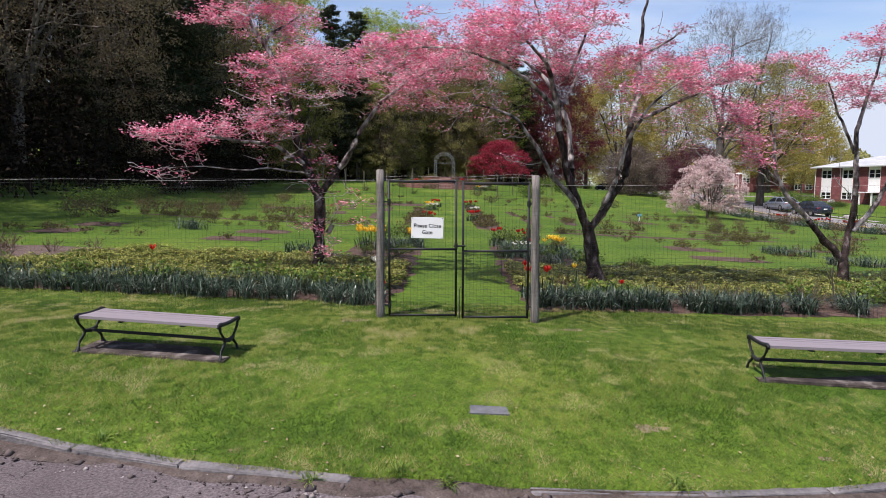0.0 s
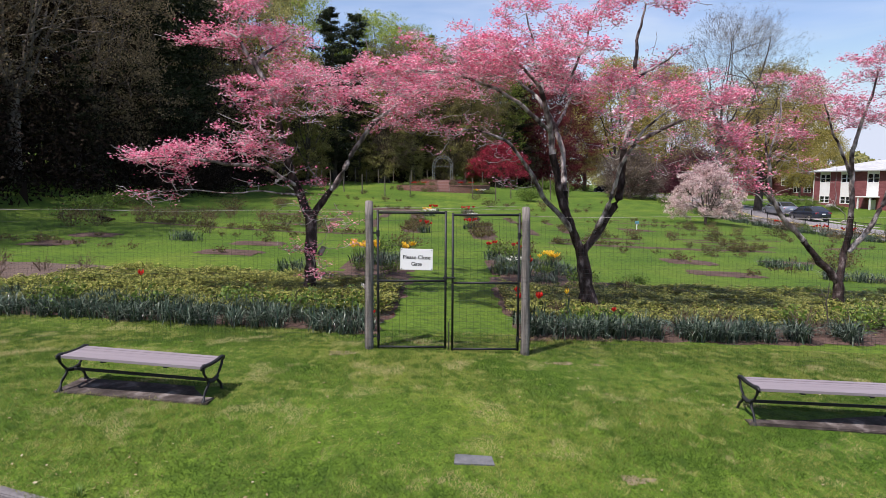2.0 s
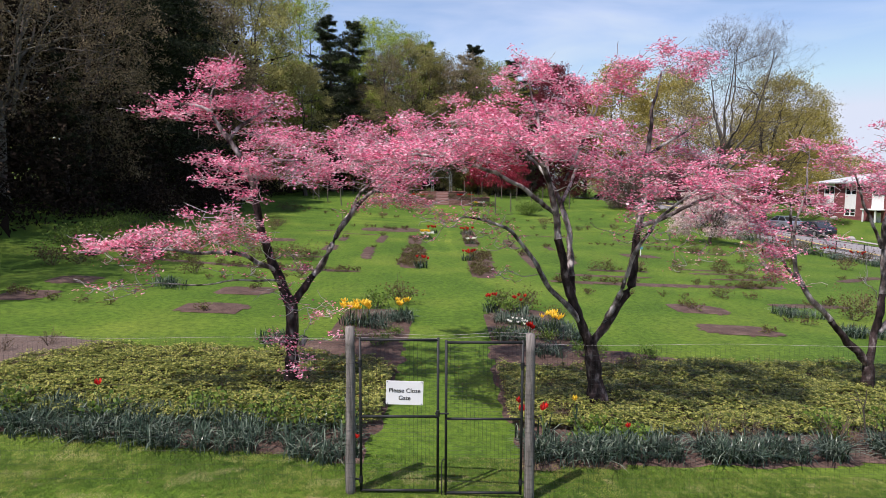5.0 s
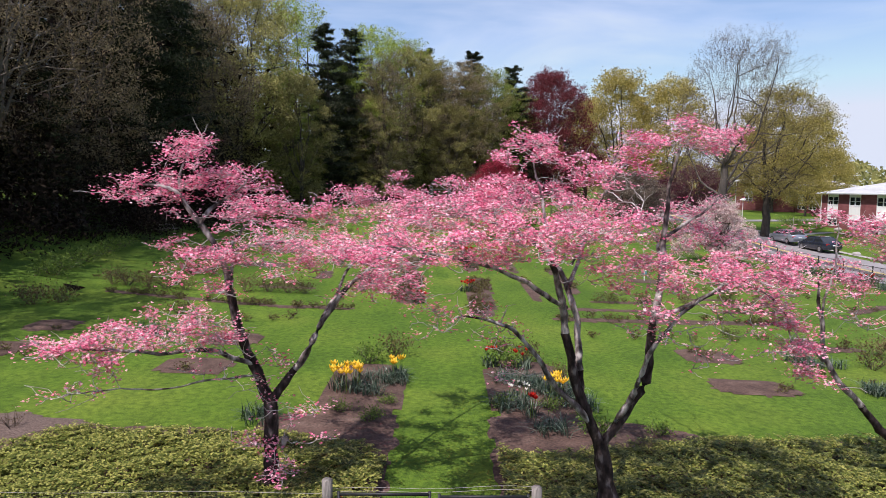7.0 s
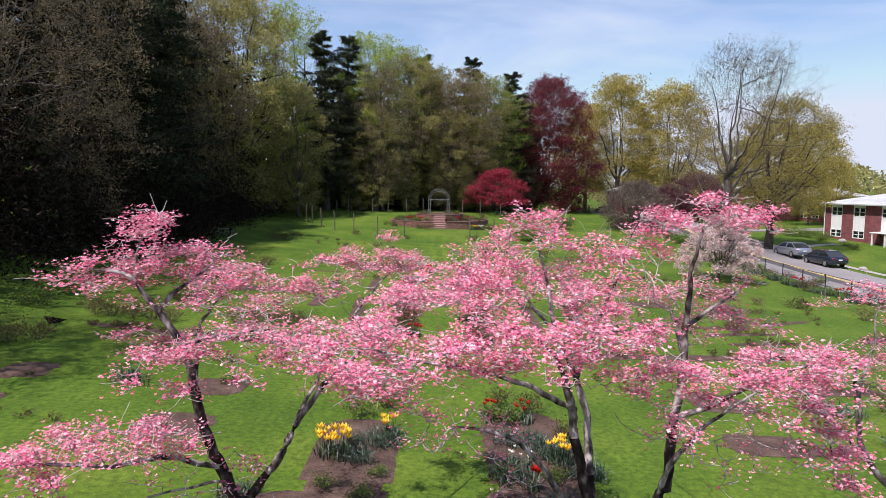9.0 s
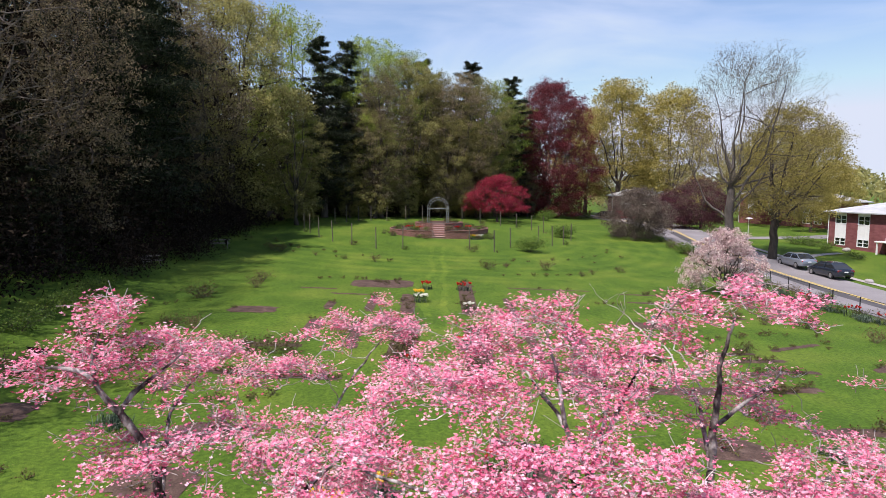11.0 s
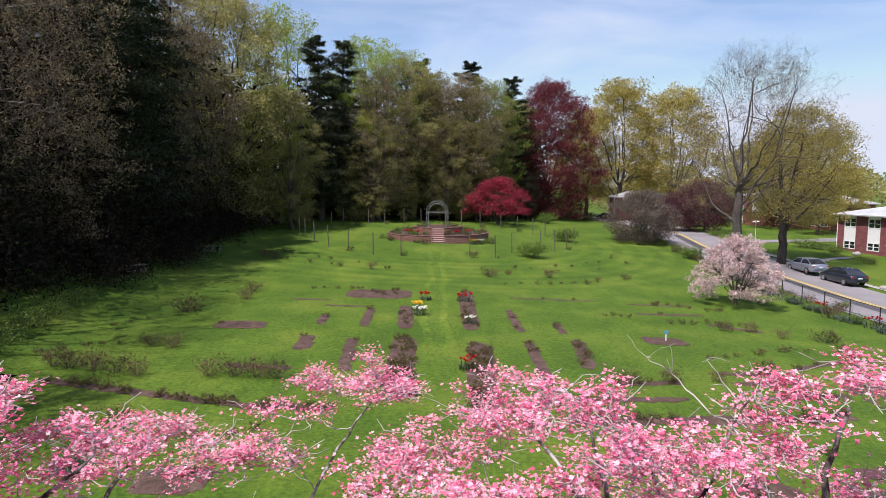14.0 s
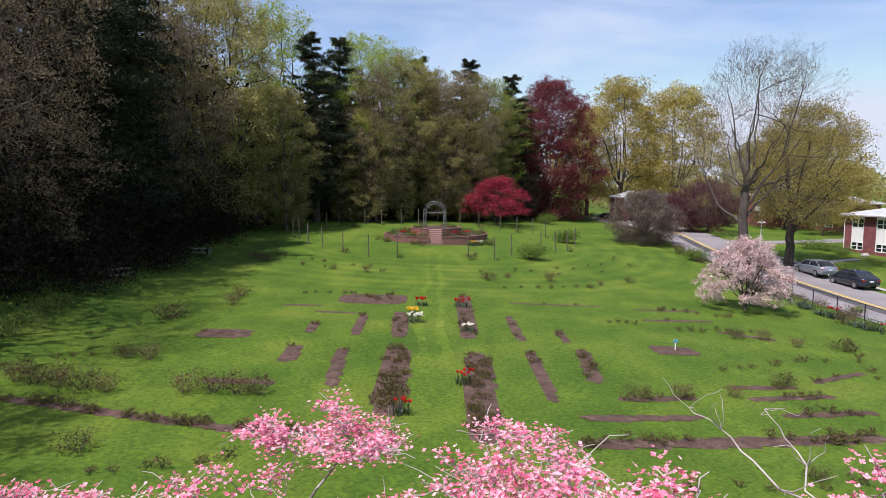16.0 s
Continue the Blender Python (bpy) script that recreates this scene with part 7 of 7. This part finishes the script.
def car(x, y, rz, paint, label):
    c = thing("car", label, "car", (x, y, gz(x, y) + 0.06), rz, "parked cars")
    prof = ((-2.32, 0.45, 0.80, 0.70), (-2.24, 0.30, 0.97, 0.82), (-1.7, 0.24, 1.02, 0.88), (-0.8, 0.20, 1.0, 0.90), (0.4, 0.20, 0.97, 0.90), (1.2, 0.20, 0.93, 0.89), (1.9, 0.24, 0.84, 0.86), (2.22, 0.30, 0.72, 0.78), (2.32, 0.42, 0.60, 0.66))
    bm = loft(bmesh.new(), [[(px, -w * 0.93, zl), (px, -w, zl + 0.18), (px, -w, zb - 0.16), (px, -w * 0.92, zb - 0.02), (px, 0, zb + 0.02), (px, w * 0.92, zb - 0.02), (px, w, zb - 0.16), (px, w, zl + 0.18), (px, w * 0.93, zl)] for px, zl, zb, w in prof])
    body = part("body", bm, paint, c, smooth=True)
    bm = loft(bmesh.new(), [[(-1.95, -0.80, 0.98), (1.35, -0.82, 0.90), (1.35, 0.82, 0.90), (-1.95, 0.80, 0.98)], [(-1.45, -0.72, 1.25), (0.85, -0.73, 1.22), (0.85, 0.73, 1.22), (-1.45, 0.72, 1.25)], [(-1.0, -0.60, 1.425), (0.35, -0.62, 1.43), (0.35, 0.62, 1.43), (-1.0, 0.60, 1.425)]])
    part("window_band", bm, M_GLASS, c, "dark glazing")
    bm = loft(bmesh.new(), [[(-1.08, -0.64, 1.405), (0.42, -0.66, 1.41), (0.42, 0.66, 1.41), (-1.08, 0.64, 1.405)], [(-0.95, -0.56, 1.455), (0.3, -0.58, 1.46), (0.3, 0.58, 1.46), (-0.95, 0.56, 1.455)]])
    part("roof", bm, paint, c)
    for s in (-1, 1):
        for a, b in (((-1.93, 0.80, 0.97), (-1.03, 0.62, 1.42)), ((1.33, 0.82, 0.9), (0.37, 0.64, 1.42)), ((-0.35, 0.86, 0.97), (-0.35, 0.645, 1.42))):
            part("pillar", rod(bmesh.new(), (a[0], s * a[1], a[2]), (b[0], s * b[1], b[2]), 0.04, n=6), paint, c)
        part("tail_lamp", boxes(((-2.24, s * 0.62, 0.80), (0.12, 0.34, 0.15), 0.02)), M_TAIL, c)
        part("headlamp", boxes(((2.18, s * 0.60, 0.66), (0.14, 0.32, 0.13), 0.02)), M_WHITE, c)
        part("mirror", boxes(((0.95, s * 0.97, 0.98), (0.12, 0.18, 0.12), 0.03)), paint, c)
        for wx in (-1.42, 1.40):
            w = part("wheel", rod(bmesh.new(), (wx, s * 0.70, 0.32), (wx, s * 0.905, 0.32), 0.32, n=20), M_TYRE, c)
            rim = rod(bmesh.new(), (wx, s * 0.88, 0.32), (wx, s * 0.915, 0.32), 0.21, n=12)
            part("rim", rim, M_RIM, w)
    part("number_plate", boxes(((-2.325, 0, 0.72), (0.02, 0.36, 0.11))), M_WHITE, c)
    return c


M_SILVER = surface("silver car paint", [(0.3, (0.30, 0.33, 0.38)), (0.7, (0.36, 0.39, 0.44))], scale=0.4, rough=0.28, metal=0.6, coat=0.6)
M_NAVY = surface("dark blue car paint", [(0.3, (0.012, 0.016, 0.026)), (0.7, (0.02, 0.026, 0.04))], scale=0.4, rough=0.22, coat=0.8)
car(37.2, 68.9, 91, M_SILVER, "silver saloon car parked at the kerb")
car(37.4, 63.6, 92, M_NAVY, "dark blue saloon car parked at the kerb")
car(35.0, 136.0, 120, M_NAVY, "dark car parked far up the street")

M_WALLBRICK = surface("house brick", [(0.35, (0.180, 0.064, 0.068)), (0.65, (0.255, 0.098, 0.100))], scale=1.2, rough=0.9, fine=[(0.35, (0.75,) * 3), (0.65, (1.15,) * 3)], fine_scale=9, stretch=(1, 1, 2.6), spec=0.1)
M_ROOF = surface("grey roof shingle", [(0.35, (0.36, 0.37, 0.38)), (0.65, (0.46, 0.47, 0.48))], scale=1.0, rough=0.9, fine=[(0.4, (0.85,) * 3), (0.6, (1.1,) * 3)], fine_scale=8, stretch=(1, 1, 4))


def house(x, y, rz, length, depth, eave, bays, door_at, label, z=None, ridge=1.5):
    """A two-storey brick house: front wall along local x at y = 0, hipped roof; bays: centres of the window columns."""
    h = thing("house", label, "house", (x, y, (gz(x, y) if z is None else z)), rz, "brick houses")
    edges = [0.0]
    for b in bays:
        edges += [b - 0.85, b + 0.85]
    edges.append(length)
    k = 0
    for a, b in zip(edges[::2], edges[1::2]):
        part("wall", boxes((((a + b) / 2, 0.15, eave / 2 - 0.3), (b - a, 0.3, eave + 0.6))), M_WALLBRICK, h)
    for s, (cx, cy, sx, sy) in enumerate(((0.15, depth / 2 + 0.15, 0.3, depth - 0.3), (length - 0.15, depth / 2 + 0.15, 0.3, depth - 0.3), (length / 2, depth - 0.15, length - 0.6, 0.3))):
        part("wall", boxes(((cx, cy, eave / 2 - 0.3), (sx, sy, eave + 0.6))), M_WALLBRICK, h)
    part("floor_slab", boxes(((length / 2, depth / 2, eave / 2), (length - 0.7, depth - 0.7, 0.2))), M_CONCRETE, h)
    for b in bays:
        is_door = door_at is not None and abs(b - door_at) < 0.1
        part("wall", boxes(((b, 0.16, 0.6 if not is_door else -0.15), (1.7, 0.28, 1.9 if not is_door else 0.4))), M_WALLBRICK, h)
        part("panel", boxes(((b, 0.14, 3.35), (1.7, 0.2, 1.7))), M_WHITE, h, "white boarded panel")
        part("lintel", boxes(((b, 0.14, eave - 0.13), (1.7, 0.26, 0.3))), M_WHITE, h)
        for z0, z1 in ((1.55, 2.5), (4.2, eave - 0.28)) if not is_door else ((4.2, eave - 0.28),):
            w = part("window", boxes(((b, 0.08, z0 + 0.04), (1.7, 0.14, 0.08)), ((b, 0.08, z1 - 0.04), (1.7, 0.14, 0.08)), ((b - 0.81, 0.08, (z0 + z1) / 2), (0.08, 0.14, z1 - z0 - 0.17)), ((b + 0.81, 0.08, (z0 + z1) / 2), (0.08, 0.14, z1 - z0 - 0.17)), ((b, 0.08, (z0 + z1) / 2), (0.08, 0.13, z1 - z0 - 0.17)), ((b - 0.405, 0.08, (z0 + z1) / 2), (0.72, 0.08, 0.05)), ((b + 0.405, 0.08, (z0 + z1) / 2), (0.72, 0.08, 0.05))), M_WHITE, h)
            for s in (-1, 1):
                part("pane", boxes(((b + s * 0.4, 0.12, (z0 + z1) / 2), (0.74, 0.02, z1 - z0 - 0.16))), M_GLASS, w)
        if is_door:
            part("door", boxes(((b, 0.12, 1.1), (1.0, 0.06, 2.1), 0.01)), M_WHITE, h, "white front door")
            for s in (-1, 1):
                part("side_panel", boxes(((b + s * 0.68, 0.13, 1.3), (0.33, 0.1, 2.4))), M_WALLBRICK, h)
                part("porch_post", boxes(((b + s * 0.85, -1.1, 1.15), (0.14, 0.14, 2.5))), M_WHITE, h)
            part("porch_roof", boxes(((b, -0.62, 2.5), (2.2, 1.3, 0.14), 0.02)), M_WHITE, h)
            for s in range(3):
                part("step", boxes(((b, -1.15 - 0.3 * s, 0.02 - 0.16 * s), (1.9, 0.34 if s else 1.6, 0.16))) if s else boxes(((b, -0.55, 0.02), (1.9, 1.1, 0.16))), M_CONCRETE, h)
    o = 0.55
    bm = bmesh.new()
    lo = [bm.verts.new(p) for p in ((-o, -o, eave), (length + o, -o, eave), (length + o, depth + o, eave), (-o, depth + o, eave))]
    lo2 = [bm.verts.new((v.co.x, v.co.y, eave + 0.14)) for v in lo]
    r = [bm.verts.new((depth / 2, depth / 2, eave + ridge)), bm.verts.new((length - depth / 2, depth / 2, eave + ridge))]
    bm.faces.new(lo[::-1])
    for i in range(4):
        bm.faces.new((lo[i], lo[(i + 1) % 4], lo2[(i + 1) % 4], lo2[i]))
    bm.faces.new((lo2[0], lo2[1], r[1], r[0]))
    bm.faces.new((lo2[1], lo2[2], r[1]))
    bm.faces.new((lo2[2], lo2[3], r[0], r[1]))
    bm.faces.new((lo2[3], lo2[0], r[0]))
    part("roof", bm, M_ROOF, h, "pale grey hipped roof")
    t = Tubes()
    t.add([(-0.05, -0.06, 0), (-0.05, -0.06, eave)], [0.05, 0.05], 6)
    t.mesh("downpipe", M_WHITE, h)
    return h


house(50.2, 84.6, -78.5, 21, 9.5, 5.6, (1.75, 5.1, 9.0, 12.4, 16.5), 9.0, "two-storey red brick house with white window panels", -1.43)
house(36, 134, -8, 13, 8, 4.2, (2.5, 6.5, 10.5), None, "brick house with pale roof behind trees", 1.2, 1.6)
house(56.5, 122, -60, 11, 8, 5.2, (2.5, 6.5, 10.5), None, "brick house with pale roof beyond the street", 0.8, 1.6)
house(62, 116, -80, 9, 8, 5.2, (1.6, 4.8, 7.4), None, "brick house with a white panelled front", -0.4, 1.6)
ribbon("front_path", [(37.8, 70), (43, 76), (47.3, 77.5)], -0.5, 0.5, 0.04, M_CONCRETE, "pale concrete front path", "path", 12)
ribbon("side_street", [(37.5, 92), (44, 91), (52, 92), (64, 96)], -1.6, 1.6, 0.05, M_ROAD, "pale side drive between lawns", "road", 20)
ribbon("pavement", [(39.2, 56), (38.9, 66), (38.9, 78), (39.6, 88)], -0.35, 0.35, 0.05, M_CONCRETE, "strip of concrete edging at the street", "pavement", 20)
for x, y, s in ((46.5, 85.5, 1.5), (47.6, 84.0, 1.4), (48.6, 82.2, 1.1), (47.2, 74.8, 0.8), (47.4, 80.5, 0.7), (46.8, 73.4, 0.7), (40.8, 98, 1.1), (43.2, 99, 1.2)):
    shrub_copy(dark_bush, x, y, s)
for x, y, s in ((39.2, 60.6, 0.32), (39.5, 61.3, 0.22), (49.1, 79.2, 0.4)):
    bm = bmesh.new()
    bmesh.ops.create_icosphere(bm, subdivisions=2, radius=s)
    for v in bm.verts:
        v.co = Vector((v.co.x * 1.2, v.co.y, v.co.z * 0.75)) * (1 + 0.25 * noise.noise(v.co * 4))
    b = part("boulder", bm, M_CONCRETE, None, smooth=True)
    b.location = (x, y, gz(x, y) + s * 0.4)
    tagged(b, "pale rounded boulder on the grass", "boulder", "boulders")

# ---- far woods that close the view ----
n = 42000
ang = RNG.uniform(radians(-75), radians(80), n)
dist = RNG.uniform(165, 330, n)
fx, fy = np.sin(ang) * dist, np.cos(ang) * dist
crest = 10 + 5 * np.sin(ang * 17) + 4 * np.sin(ang * 41 + 1) + 3 * np.sin(ang * 90) + 6 * (dist - 165) / 165
ok = ~((np.abs(fx - 33) < 10) & (fy < 240))
c = np.stack([fx, fy, hill(fx, fy) + np.maximum(crest, 3) * np.sqrt(RNG.uniform(0, 1, n))], 1)[ok]
v, f = leaf_tris(RNG, c, 1.6, 0.9, 0.1)
tagged(mesh_object("far_woods", v, f, M_OLIVE), "distant olive-green woods on the horizon", "woods", kind="stuff")
# unseen leaf screen behind the camera and to the sides, added to dim sky light
n = 6000
ang = RNG.uniform(radians(90), radians(270), n)
dist = RNG.uniform(45, 80, n)
bx, by = np.sin(ang) * dist, np.cos(ang) * dist
v, f = leaf_tris(RNG, np.stack([bx, by, hill(bx, by) + 15 * RNG.uniform(0, 1, n)], 1), 1.8, 0.8, 0.1)
tagged(mesh_object("woods_behind", v, f, M_OLIVE), "unseen olive-green leaf screen behind the view, added to dim low sky light", "woods", kind="stuff")
